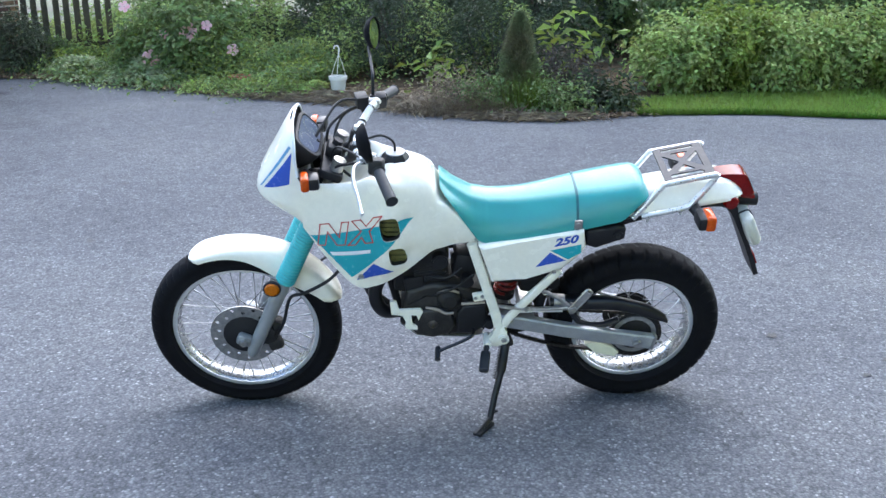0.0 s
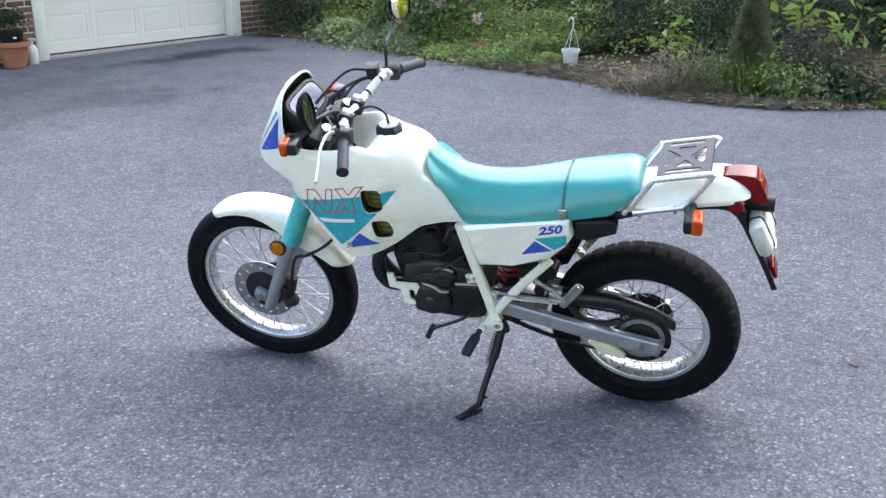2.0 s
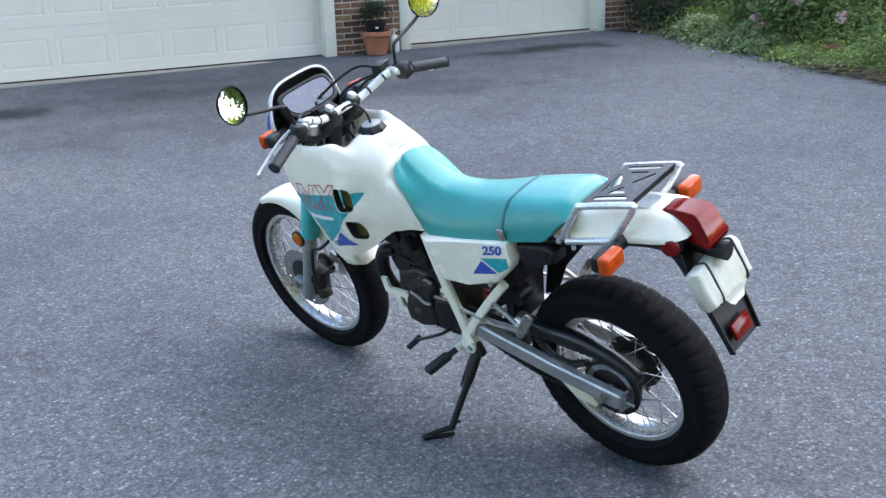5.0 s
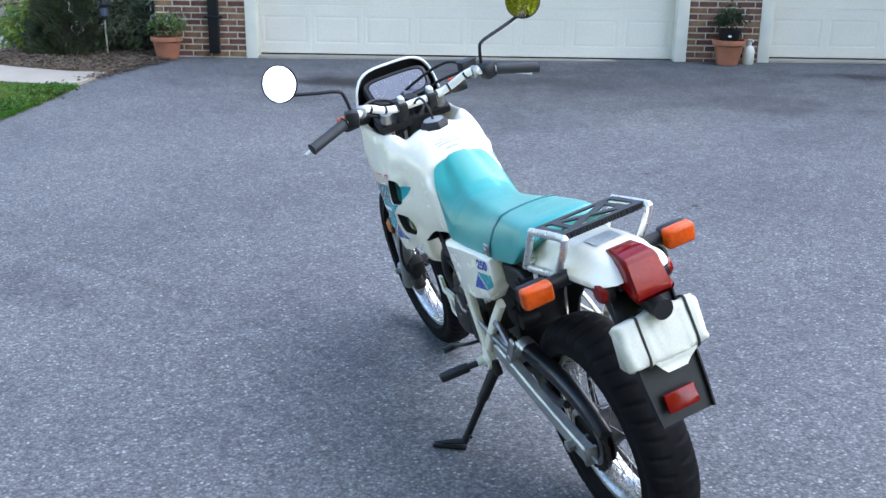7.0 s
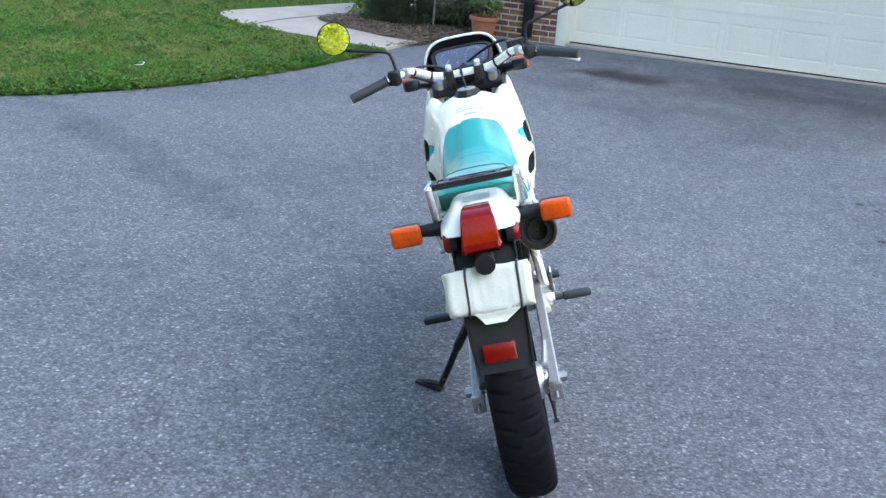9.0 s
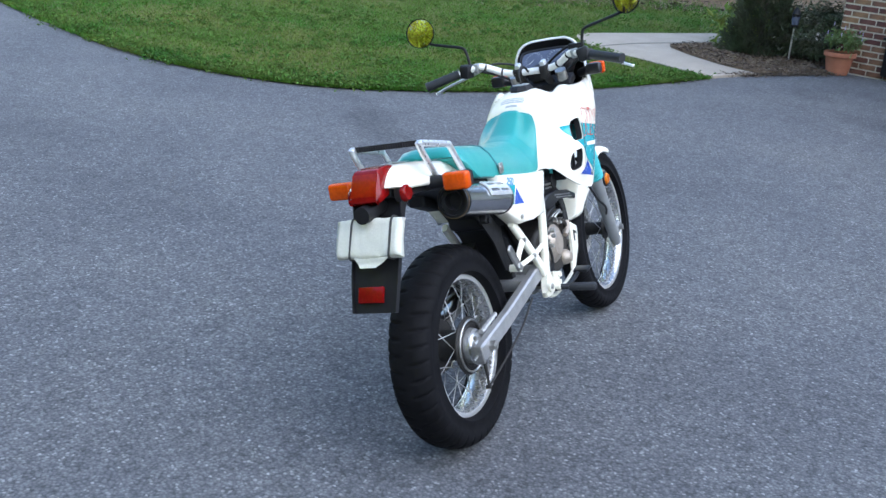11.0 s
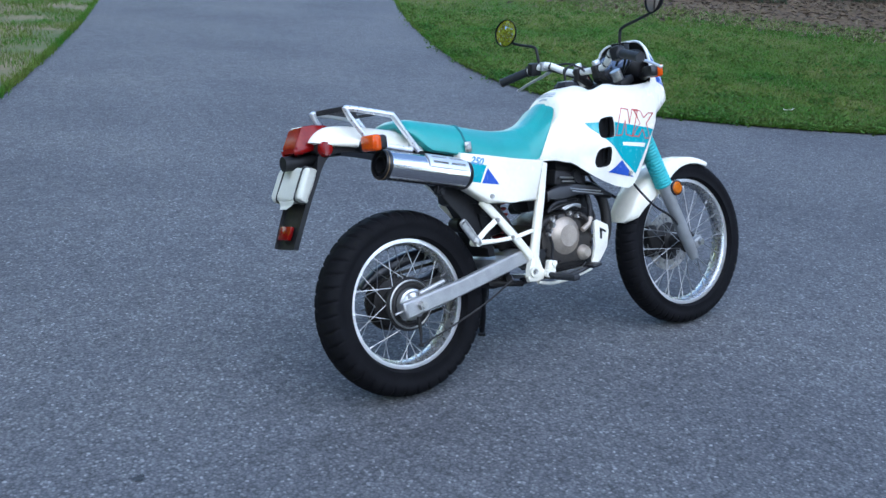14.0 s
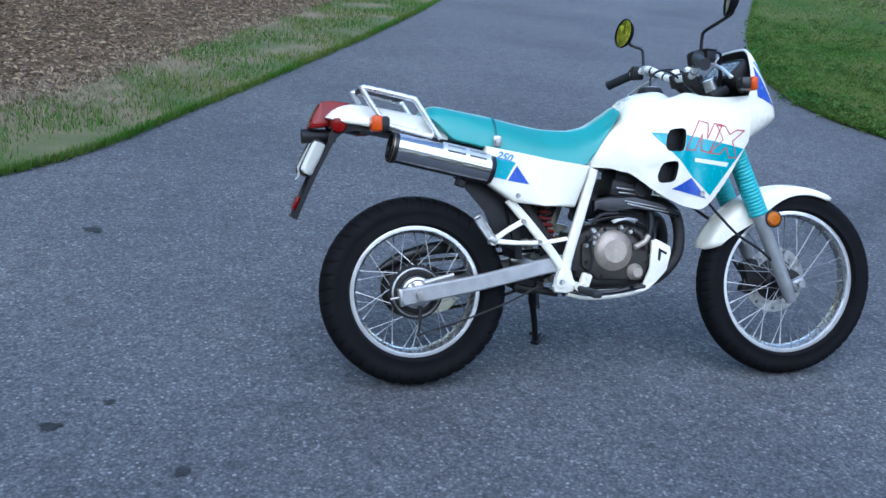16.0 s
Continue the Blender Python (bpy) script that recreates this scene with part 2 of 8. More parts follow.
DIAL = material("dial_glass", (0.085, 0.100, 0.150), 0.22, spec=0.4, vary=0.2, scale=40, coat=0.3)
PALE_PRINT = material("pale_print", (0.75, 0.77, 0.78), 0.4, vary=0.05)

BRICK = material("red_brown_brick", (0.190, 0.090, 0.054), 0.85, other=(0.075, 0.043, 0.033), scale=7, fine=0.25, fine_scale=180, bump=0.3, island=0.42)
MORTAR = material("pale_mortar", (0.52, 0.46, 0.36), 0.9, vary=0.2, scale=14, fine=0.15, bump=0.3)
DOOR_WHITE = material("white_door_paint", (0.75, 0.70, 0.605), 0.42, vary=0.05, scale=2.2, fine=0.03, fine_scale=40)
TRIM_WHITE = material("white_trim_paint", (0.77, 0.74, 0.64), 0.45, vary=0.07, scale=5, fine=0.03)
CONCRETE = material("pale_concrete", (0.33, 0.29, 0.24), 0.85, vary=0.14, scale=3, fine=0.12, fine_scale=220, bump=0.2)
JOINT = material("dark_joint", (0.09, 0.085, 0.08), 0.9, vary=0.3)
SOIL = material("soil_and_litter", (0.125, 0.088, 0.052), 0.95, spec=0.15, other=(0.065, 0.044, 0.026), scale=5, fine=0.35, fine_scale=60, bump=0.6, bump_scale=60)
TURF = material("turf", (0.040, 0.082, 0.010), 0.9, spec=0.2, other=(0.12, 0.115, 0.040), scale=0.75, fine=0.3, fine_scale=90, bump=0.5, bump_scale=120)
VERGE_TURF = material("worn_verge", (0.050, 0.090, 0.015), 0.9, other=(0.19, 0.145, 0.085), scale=1.3, fine=0.3, fine_scale=90, bump=0.5, bump_scale=120)
FIELD = material("rough_ground", (0.07, 0.09, 0.03), 0.95, other=(0.09, 0.07, 0.045), scale=0.4, fine=0.3, fine_scale=25, bump=0.5, bump_scale=40)
BLADE = material("grass_blade", (0.046, 0.142, 0.013), 0.7, other=(0.115, 0.158, 0.030), scale=0.8, spec=0.2, island=0.38, thin=0.38)
LAWN_WEED = material("clover_leaf", (0.050, 0.125, 0.022), 0.6, other=(0.10, 0.165, 0.035), scale=1.3, spec=0.2, island=0.4, thin=0.38)
BLADE_LIGHT = material("light_grass_blade", (0.19, 0.27, 0.045), 0.6, other=(0.14, 0.25, 0.035), scale=1.1, island=0.35, thin=0.38)
LITTER = material("dead_leaf", (0.26, 0.19, 0.125), 0.9, other=(0.15, 0.10, 0.06), scale=9, island=0.45)
# darker dead leaves: the shade under the trees is put into the colour
SHADED_LITTER = material("shaded_dead_leaf", (0.10, 0.072, 0.048), 0.8, other=(0.045, 0.034, 0.022), scale=3, island=0.55)
BARK = material("grey_brown_bark", (0.085, 0.068, 0.052), 0.95, other=(0.045, 0.036, 0.03), scale=14, fine=0.3, bump=0.8, bump_scale=60)
LEAF = material("green_leaf", (0.16, 0.23, 0.075), 0.55, other=(0.105, 0.165, 0.055), scale=4, island=0.40, thin=0.38)
LEAF_LIGHT = material("light_green_leaf", (0.36, 0.44, 0.14), 0.55, other=(0.20, 0.29, 0.09), scale=3, island=0.4, thin=0.38)
# dark leaves; in the undergrowth this colour also carries the deep shade
LEAF_DARK = material("dark_green_leaf", (0.050, 0.074, 0.032), 0.6, other=(0.024, 0.040, 0.020), scale=4, island=0.40, thin=0.38)
LEAF_YELLOW = material("yellow_green_leaf", (0.24, 0.31, 0.055), 0.55, other=(0.16, 0.23, 0.05), scale=3, island=0.35, thin=0.38)
LEAF_PURPLE = material("purple_brown_leaf", (0.085, 0.062, 0.060), 0.6, other=(0.06, 0.070, 0.050), scale=6, island=0.4, thin=0.38)
LEAF_PALE = material("cream_edged_leaf", (0.46, 0.50, 0.30), 0.55, other=(0.15, 0.24, 0.09), scale=6, island=0.35, thin=0.38)
NEEDLE = material("conifer_needle", (0.060, 0.088, 0.040), 0.7, other=(0.050, 0.052, 0.030), scale=5, island=0.35)
# yellow leaves with strong sunlight put into an over-bright colour
LEAF_SUN = material("sunlit_yellow_leaf", (0.76, 0.74, 0.07), 0.55, other=(0.54, 0.58, 0.05), scale=1.5, island=0.4, thin=0.5)
MULCH = material("bark_mulch", (0.135, 0.105, 0.078), 0.9, other=(0.07, 0.054, 0.040), scale=9, island=0.45)
DRY = material("dry_grass", (0.30, 0.24, 0.165), 0.9, other=(0.16, 0.125, 0.085), scale=9, island=0.4)
PETAL = material("pink_petal", (0.84, 0.40, 0.47), 0.6, other=(0.86, 0.60, 0.62), scale=25, thin=0.38)
PETAL_VIOLET = material("violet_petal", (0.34, 0.26, 0.50), 0.6, other=(0.50, 0.45, 0.6), scale=60, thin=0.38)
TERRACOTTA = material("terracotta", (0.36, 0.135, 0.075), 0.85, vary=0.2, scale=9, fine=0.1, bump=0.15)
POT_WHITE = material("white_pot_plastic", (0.68, 0.67, 0.60), 0.5, vary=0.1, scale=14)
FENCE_WOOD = material("weathered_fence_wood", (0.085, 0.068, 0.038), 0.85, other=(0.055, 0.045, 0.027), scale=9, fine=0.2)
STAIN = material("oil_stained_asphalt", (0.026, 0.026, 0.028), 0.6, vary=0.4, scale=12, fine=0.4, fine_scale=140, bump=0.5, bump_scale=110)
ROOF = material("roof_shingle", (0.09, 0.085, 0.08), 0.9, vary=0.3, scale=6, fine=0.3)

# ---- tools for shapes ----
def part(name, bm, mat, parent=None, label="", sharp=38, smooth=True):
    """Links a bmesh as one mesh object under a thing or a part."""
    bmesh.ops.recalc_face_normals(bm, faces=bm.faces)
    for f in bm.faces:
        f.smooth = smooth
    for e in bm.edges:
        if len(e.link_faces) == 2 and e.calc_face_angle(0) > radians(sharp):
            e.smooth = False
    me = bpy.data.meshes.new(name)
    bm.to_mesh(me)
    bm.free()
    for m in (mat if isinstance(mat, (list, tuple)) else [mat]):
        me.materials.append(m)
    ob = new(name, me)
    if parent:
        ob.parent = parent
    if label:
        ob["label"] = label
    return ob


def box(bm, c, s, turn=None, bevel=0.0, seg=2):
    """A box of size s round c, turned, with rounded edges."""
    got = bmesh.ops.create_cube(bm, size=1.0)
    vs = got["verts"]
    bmesh.ops.scale(bm, vec=s, verts=vs)
    if bevel:
        es = list({e for v in vs for e in v.link_edges})
        r = bmesh.ops.bevel(bm, geom=es, offset=bevel, segments=seg, affect="EDGES", profile=0.5)
        vs = list({v for f in r["faces"] for v in f.verts} | {v for v in vs if v.is_valid})
    m = Matrix.Translation(c) @ (Euler([radians(a) for a in turn]).to_matrix().to_4x4() if turn else Matrix())
    bmesh.ops.transform(bm, matrix=m, verts=vs)
    return bm


def rounded(pts, n=6, closed=False):
    """A smooth line through points."""
    p = [Vector(q) for q in pts]
    k = len(p)
    out = []
    for i in range(k if closed else k - 1):
        a = p[(i - 1) % k] if closed or i else p[0] * 2 - p[1]
        b, c = p[i], p[(i + 1) % k]
        d = p[(i + 2) % k] if closed or i + 2 < k else c * 2 - b
        for j in range(n):
            t = j / n
            out.append(0.5 * ((2 * b) + (c - a) * t + (2 * a - 5 * b + 4 * c - d) * t * t + (3 * b - a - 3 * c + d) * t ** 3))
    if not closed:
        out.append(p[-1])
    return out


def tube(bm, pts, r, n=10, caps=True, closed=False, flat=1.0):
    """A round bar along a line; r may be one radius a point."""
    p = [Vector(q) for q in pts]
    k = len(p)
    rs = r if isinstance(r, (list, tuple)) else [r] * k
    rings, side = [], None
    for i in range(k):
        a = p[(i - 1) % k] if closed or i else p[0]
        b = p[(i + 1) % k] if closed or i < k - 1 else p[-1]
        d = (b - a).normalized()
        if side is None:
            side = d.orthogonal().normalized()
        side = (side - d * side.dot(d)).normalized()
        up = d.cross(side)
        rings.append([bm.verts.new(p[i] + (side * math.cos(t) + up * math.sin(t) * flat) * rs[i]) for t in (2 * math.pi * j / n for j in range(n))])
    for i in range(k if closed else k - 1):
        u, w = rings[i], rings[(i + 1) % k]
        for j in range(n):
            bm.faces.new((u[j], u[(j + 1) % n], w[(j + 1) % n], w[j]))
    if caps and not closed:
        bm.faces.new(rings[0][::-1])
        bm.faces.new(rings[-1])
    return bm


def loft(bm, rings, ring_closed=True, caps=True):
    """Skins rows of points."""
    vs = [[bm.verts.new(q) for q in r] for r in rings]
    m = len(vs[0])
    for a, b in zip(vs, vs[1:]):
        for j in range(m if ring_closed else m - 1):
            bm.faces.new((a[j], a[(j + 1) % m], b[(j + 1) % m], b[j]))
    if caps and ring_closed:
        bm.faces.new(vs[0][::-1])
        bm.faces.new(vs[-1])
    return bm


def lathe(bm, profile, centre, n=48, axis="Y", closed=False, groove=None):
    """Turns (radius, along) points round an axis; groove(angle, k) gives a depth to sink a point by."""
    rings = []
    for i in range(n):
        t = 2 * math.pi * i / n
        ring = []
        for k, (r, a) in enumerate(profile):
            if groove:
                r = r - groove(t, k)
            if axis == "Y":
                q = (centre[0] + r * math.cos(t), centre[1] + a, centre[2] + r * math.sin(t))
            elif axis == "Z":
                q = (centre[0] + r * math.cos(t), centre[1] + r * math.sin(t), centre[2] + a)
            else:
                q = (centre[0] + a, centre[1] + r * math.cos(t), centre[2] + r * math.sin(t))
            ring.append(bm.verts.new(q))
        rings.append(ring)
    m = len(profile)
    for i in range(n):
        a, b = rings[i], rings[(i + 1) % n]
        for j in range(m if closed else m - 1):
            bm.faces.new((a[j], a[(j + 1) % m], b[(j + 1) % m], b[j]))
    bmesh.ops.remove_doubles(bm, verts=[v for r in rings for v in r], dist=1e-5)
    return bm


def prism(bm, poly, y0, y1, bevel=0.0, seg=2):
    """A slab with an outline in x and z, from y0 to y1, with rounded rims."""
    a = [bm.verts.new((x, y0, z)) for x, z in poly]
    b = [bm.verts.new((x, y1, z)) for x, z in poly]
    k = len(poly)
    fs = [bm.faces.new(a), bm.faces.new(b[::-1])]
    for i in range(k):
        fs.append(bm.faces.new((a[i], a[(i + 1) % k], b[(i + 1) % k], b[i])))
    if bevel:
        es = list({e for f in fs[:2] for e in f.edges})
        bmesh.ops.bevel(bm, geom=es, offset=bevel, segments=seg, affect="EDGES", profile=0.5)
    return bm


def stamped(bm, outline, holes, y0, y1):
    """A flat plate in the x-z plane with holes through it."""
    edges = []
    for ring in [outline] + holes:
        vs = [bm.verts.new((x, y0, z)) for x, z in ring]
        edges += [bm.edges.new((vs[i], vs[(i + 1) % len(vs)])) for i in range(len(vs))]
    bmesh.ops.triangle_fill(bm, use_beauty=True, use_dissolve=False, edges=edges)
    r = bmesh.ops.extrude_face_region(bm, geom=bm.faces[:])
    for v in [g for g in r["geom"] if isinstance(g, bmesh.types.BMVert)]:
        v.co.y = y1
    bmesh.ops.recalc_face_normals(bm, faces=bm.faces[:])


def rod(bm, a, b, r, n=12, r2=None):
    return tube(bm, [a, b], [r, r if r2 is None else r2], n)


def inside(poly, x, y):
    """Which of the points lie in a polygon."""
    x, y = np.asarray(x), np.asarray(y)
    hit = np.zeros(x.shape, bool)
    for (x0, y0), (x1, y1) in zip(poly, poly[1:] + poly[:1]):
        cross = (y0 > y) != (y1 > y)
        with np.errstate(divide="ignore", invalid="ignore"):
            hit ^= cross & (x < (x1 - x0) * (y - y0) / (y1 - y0 + 1e-12) + x0)
    return hit


RISE = 0.008


def gz(y):
    """The ground's height: level, then rising gently towards the garage and the garden."""
    return RISE * max(0.0, y - 1.0)


def sheet(name, poly, lift, mat, thick=0.0):
    """A sheet of ground with a given outline, folded where the ground begins to rise."""
    bm = bmesh.new()
    bm.faces.new([bm.verts.new((x, y, 0)) for x, y in poly])
    bmesh.ops.bisect_plane(bm, geom=bm.verts[:] + bm.edges[:] + bm.faces[:], plane_co=(0, 1, 0), plane_no=(0, 1, 0))
    bmesh.ops.triangulate(bm, faces=bm.faces[:])
    if thick:
        r = bmesh.ops.extrude_face_region(bm, geom=bm.faces[:])
        for v in [g for g in r["geom"] if isinstance(g, bmesh.types.BMVert)]:
            v.co.z -= thick
    for v in bm.verts:
        v.co.z += gz(v.co.y) + lift
    return part(name, bm, mat, smooth=False)

# ---- ground ----
def curve2(pts, n=6):
    return [(v.x, v.y) for v in rounded([(x, y, 0) for x, y in pts], n)]


GARDEN_EDGE = curve2([(-5.5, 8.55), (-4.7, 8.42), (-3.42, 7.76), (-2.13, 7.05), (-1.13, 6.58), (-0.32, 6.10), (0.36, 5.70), (0.97, 5.62), (1.72, 5.84)])
STRIP_EDGE = curve2([(1.72, 5.84), (2.78, 5.83), (3.8, 5.58), (6.0, 5.3), (12.0, 5.0), (30.0, 5.4)])
VERGE_EDGE = curve2([(30.0, 0.2), (12.0, -0.2), (6.0, -0.35), (4.0, -0.9), (2.38, -2.3), (1.50, -4.1), (0.43, -6.65), (-0.40, -8.75), (-1.58, -12.0), (-5.0, -22.0), (-11.0, -38.0)])
LAWN_EDGE = curve2([(-24.0, -40.0), (-14.0, -26.0), (-10.3, -19.2), (-7.75, -14.4), (-5.35, -9.7), (-4.12, -6.9), (-3.68, -5.6), (-3.53, -4.7), (-3.60, -3.9), (-3.86, -3.28), (-4.40, -2.7), (-5.0, -2.24), (-5.92, -1.70), (-7.25, -1.18)])
# from the walk along the bed to the foot of the wall
DRIVE = GARDEN_EDGE + STRIP_EDGE[1:] + VERGE_EDGE + LAWN_EDGE + [(-7.95, -0.85), (-8.8, -0.22), (-9.6, -0.05), (-5.9, 9.4)]
WALK_OUT = curve2([(-7.25, -1.18), (-7.68, -1.95), (-8.15, -2.74), (-8.72, -3.2), (-9.25, -3.32), (-10.05, -2.85), (-11.35, -2.02), (-13.8, -0.7)])
WALK_IN = curve2([(-13.5, 0.2), (-11.2, -1.1), (-10.2, -1.72), (-9.6, -2.1), (-9.18, -2.18), (-8.7, -1.85), (-8.15, -1.25), (-7.95, -0.85)])
LAWN = LAWN_EDGE[12:] + WALK_OUT[1:] + curve2([(-13.8, -0.7), (-14.6, -3.6), (-13.1, -5.2), (-11.3, -8.0), (-10.4, -11.2), (-11.6, -15.6), (-18.0, -26.0), (-24.0, -33.0)])[1:]
VERGE_OUT = curve2([(-9.0, -38.0), (-3.2, -22.0), (-0.25, -11.9), (1.47, -7.1), (2.4, -4.5), (3.1, -3.3), (4.5, -1.9), (6.5, -1.2), (12.0, -1.1), (30.0, -0.7)])
VERGE = VERGE_EDGE + VERGE_OUT
STRIP = STRIP_EDGE + curve2([(30.0, 7.3), (12.0, 7.2), (6.0, 7.15), (4.2, 7.1), (2.5, 6.9), (1.6, 6.5)])
BED = WALK_IN + [(-8.8, -0.22), (-9.35, -0.15), (-10.4, 0.3), (-13.3, 1.5)]
GARDEN = GARDEN_EDGE[::-1] + [(-5.6, 9.4), (-5.2, 11.0), (-4.0, 16.0), (6.0, 16.0), (30.0, 16.0), (30.0, 7.25), (12.0, 7.15), (4.2, 7.05), (2.5, 6.85), (1.65, 6.45)]

ground = sheet("ground", [(-400, -400), (400, -400), (400, 400), (-400, 400)], -0.03, FIELD)
tagged(ground, "rough grassy and bare ground round the drive", "ground", kind="structure")
road = sheet("road", DRIVE, 0.0, ASPHALT)
tagged(road, "worn blue-grey asphalt driveway with pale stones", "driveway", kind="structure")
walk_slab = sheet("pavement", WALK_OUT + WALK_IN, 0.025, CONCRETE, 0.1)
tagged(walk_slab, "pale concrete garden path curving to the house", "path", kind="structure")
lawn = sheet("lawn", LAWN, 0.012, TURF)
tagged(lawn, "mown green lawn beside the driveway", "lawn", kind="structure")
verge = sheet("verge", VERGE, 0.010, VERGE_TURF)
tagged(verge, "narrow strip of rough grass along the driveway", "grass verge", kind="structure")
strip = sheet("grass_strip", STRIP, 0.010, TURF)
tagged(strip, "bright strip of grass in front of the hedge", "grass verge", kind="structure")
bed = sheet("planting_bed", BED, 0.03, SOIL)
tagged(bed, "mulched planting bed at the corner of the garage", "flower bed", kind="structure")
garden = sheet("garden_bed", GARDEN, 0.008, SOIL)
tagged(garden, "leaf-strewn soil of the garden border", "flower bed", kind="structure")
wood_floor = sheet("woodland_floor", curve2([(-10.3, -11.2), (-11.2, -8.1), (-13.0, -5.3), (-14.5, -3.7), (-18.0, -1.0)]) + [(-60, 0), (-60, -60), (-26, -40), (-18.2, -26), (-11.8, -15.8)], 0.004, SOIL)
tagged(wood_floor, "brown leaf litter beyond the lawn", "ground", kind="structure")
far_floor = sheet("leafy_floor", VERGE_OUT[::-1] + [(-9, -60), (60, -60), (60, -0.8)], 0.004, SOIL)
tagged(far_floor, "brown leaf litter beyond the grass verge", "ground", kind="structure")


def stain(name, x, y, rx, ry, turn, label, seed):
    """A dark spot soaked into the asphalt, with a ragged rim."""
    rnd = random.Random(seed)
    bm = bmesh.new()
    ph = [rnd.uniform(0, 6.28) for _ in range(4)]
    ring = []
    for i in range(40):
        t = 2 * math.pi * i / 40
        k = 1 + 0.16 * math.sin(3 * t + ph[0]) + 0.12 * math.sin(5 * t + ph[1]) + 0.08 * math.sin(11 * t + ph[2]) + rnd.uniform(-0.06, 0.06)
        a, b = rx * k * math.cos(t), ry * k * math.sin(t)
        ring.append((x + a * math.cos(turn) - b * math.sin(turn), y + a * math.sin(turn) + b * math.cos(turn)))
    bm.faces.new([bm.verts.new((p, q, gz(q) + 0.004)) for p, q in ring])
    return tagged(part(name, bm, STAIN, smooth=False), label, "stain", kind="structure")


for k, (x, y, r) in enumerate([(1.769, 0.383, 0.024), (1.379, 0.646, 0.02), (1.89, -1.38, 0.035), (1.62, 0.24, 0.014), (-2.2, 3.4, 0.022), (-3.4, 4.2, 0.02), (-4.4, 4.6, 0.025), (-5.2, 3.5, 0.03), (-6.36, 2.37, 0.034), (-6.25, 2.48, 0.018), (-6.04, 2.76, 0.024),
                               (-6.44, 2.87, 0.018), (-6.83, 3.26, 0.03), (-6.67, 2.34, 0.018), (-7.12, 2.76, 0.02), (-6.18, 2.08, 0.016), (-6.73, 2.9, 0.018), (-6.48, 3.58, 0.02), (-6.13, 1.35, 0.016), (-3.59, 1.93, 0.018),
                               (-3.53, 1.81, 0.012), (-3.5, 1.63, 0.012), (-3.1, 1.39, 0.013), (-2.72, 2.19, 0.017), (-2.59, 2.25, 0.012), (-3.24, 2.52, 0.015), (-1.99, 2.07, 0.02), (-2.58, 1.04, 0.012), (-3.73, 2.6, 0.013)]):
    stain("tar_spot", x, y, r * 1.3, r, k * 1.3, "small dark tar spot on the asphalt", 10 + k)


def crack(name, pts, width, seed):
    rnd = random.Random(seed)
    p = rounded([(x, y, 0) for x, y in pts], 7)
    bm = bmesh.new()
    rows = []
    for i, v in enumerate(p):
        d = (p[min(i + 1, len(p) - 1)] - p[max(i - 1, 0)]).normalized()
        n = Vector((-d.y, d.x, 0))
        o = n * rnd.uniform(-0.012, 0.012)
        w = width * rnd.uniform(0.3, 1.0) * (1 if 0 < i < len(p) - 1 else 0.1)
        rows.append([(v + o + n * w) + Vector((0, 0, gz(v.y) + 0.004)), (v + o - n * w) + Vector((0, 0, gz(v.y) + 0.004))])
    loft(bm, rows, ring_closed=False)
    return tagged(part(name, bm, JOINT, smooth=False), "thin dark crack in the asphalt", "crack", kind="structure")


crack("crack", [(-2.22, -1.42), (-2.03, -1.21), (-1.88, -1.14), (-1.6, -0.92), (-1.5, -0.77)], 0.0035, 1)
crack("crack", [(-1.0, -2.6), (-0.7, -2.35), (-0.62, -2.0)], 0.003, 2)
crack("crack", [(2.3, 1.2), (2.1, 1.0), (1.9, 0.95)], 0.003, 3)

bm = bmesh.new()
loft(bm, [[(a[0], a[1], 0.029), (a[0] + 0.03, a[1] + 0.02, 0.029)] for a in curve2([(-8.06, -2.80), (-8.14, -2.80), (-8.94, -2.55), (-9.59, -2.19), (-10.31, -1.80), (-11.3, -1.25), (-13.6, -0.05)])], ring_closed=False)
tagged(part("path_joint", bm, JOINT, smooth=False), "dark joint along the concrete path", "joint", kind="structure")

# ---- garage front ----
ALONG = Vector((0.368, 0.930, 0)).normalized()
FRONT = Matrix.Translation((-8.80, 0.66, 0)) @ Matrix.Rotation(math.atan2(ALONG.y, ALONG.x), 4, "Z")
# local x runs along the wall, local -y faces the drive


def wall_z(s):
    return gz(0.66 + s * ALONG.y)


def block(name, x0, x1, y0, y1, z0, z1, mat, parent=None, bevel=0.004, label=""):
    bm = bmesh.new()
    box(bm, ((x0 + x1) / 2, (y0 + y1) / 2, (z0 + z1) / 2), (x1 - x0, y1 - y0, z1 - z0), bevel=bevel)
    ob = part(name, bm, mat, parent, label)
    if not parent:
        ob.matrix_world = FRONT
    return ob


PIERS = [(-1.0, 0.0), (4.88, 5.66), (8.43, 9.5)]
TOP = 2.35
wall = block("wall_garage", -1.0, 9.5, 0.018, 0.30, TOP, 3.0, MORTAR)
tagged(wall, "red-brown brick garage wall above the doors", "wall", kind="structure")
COURSE = 0.0685


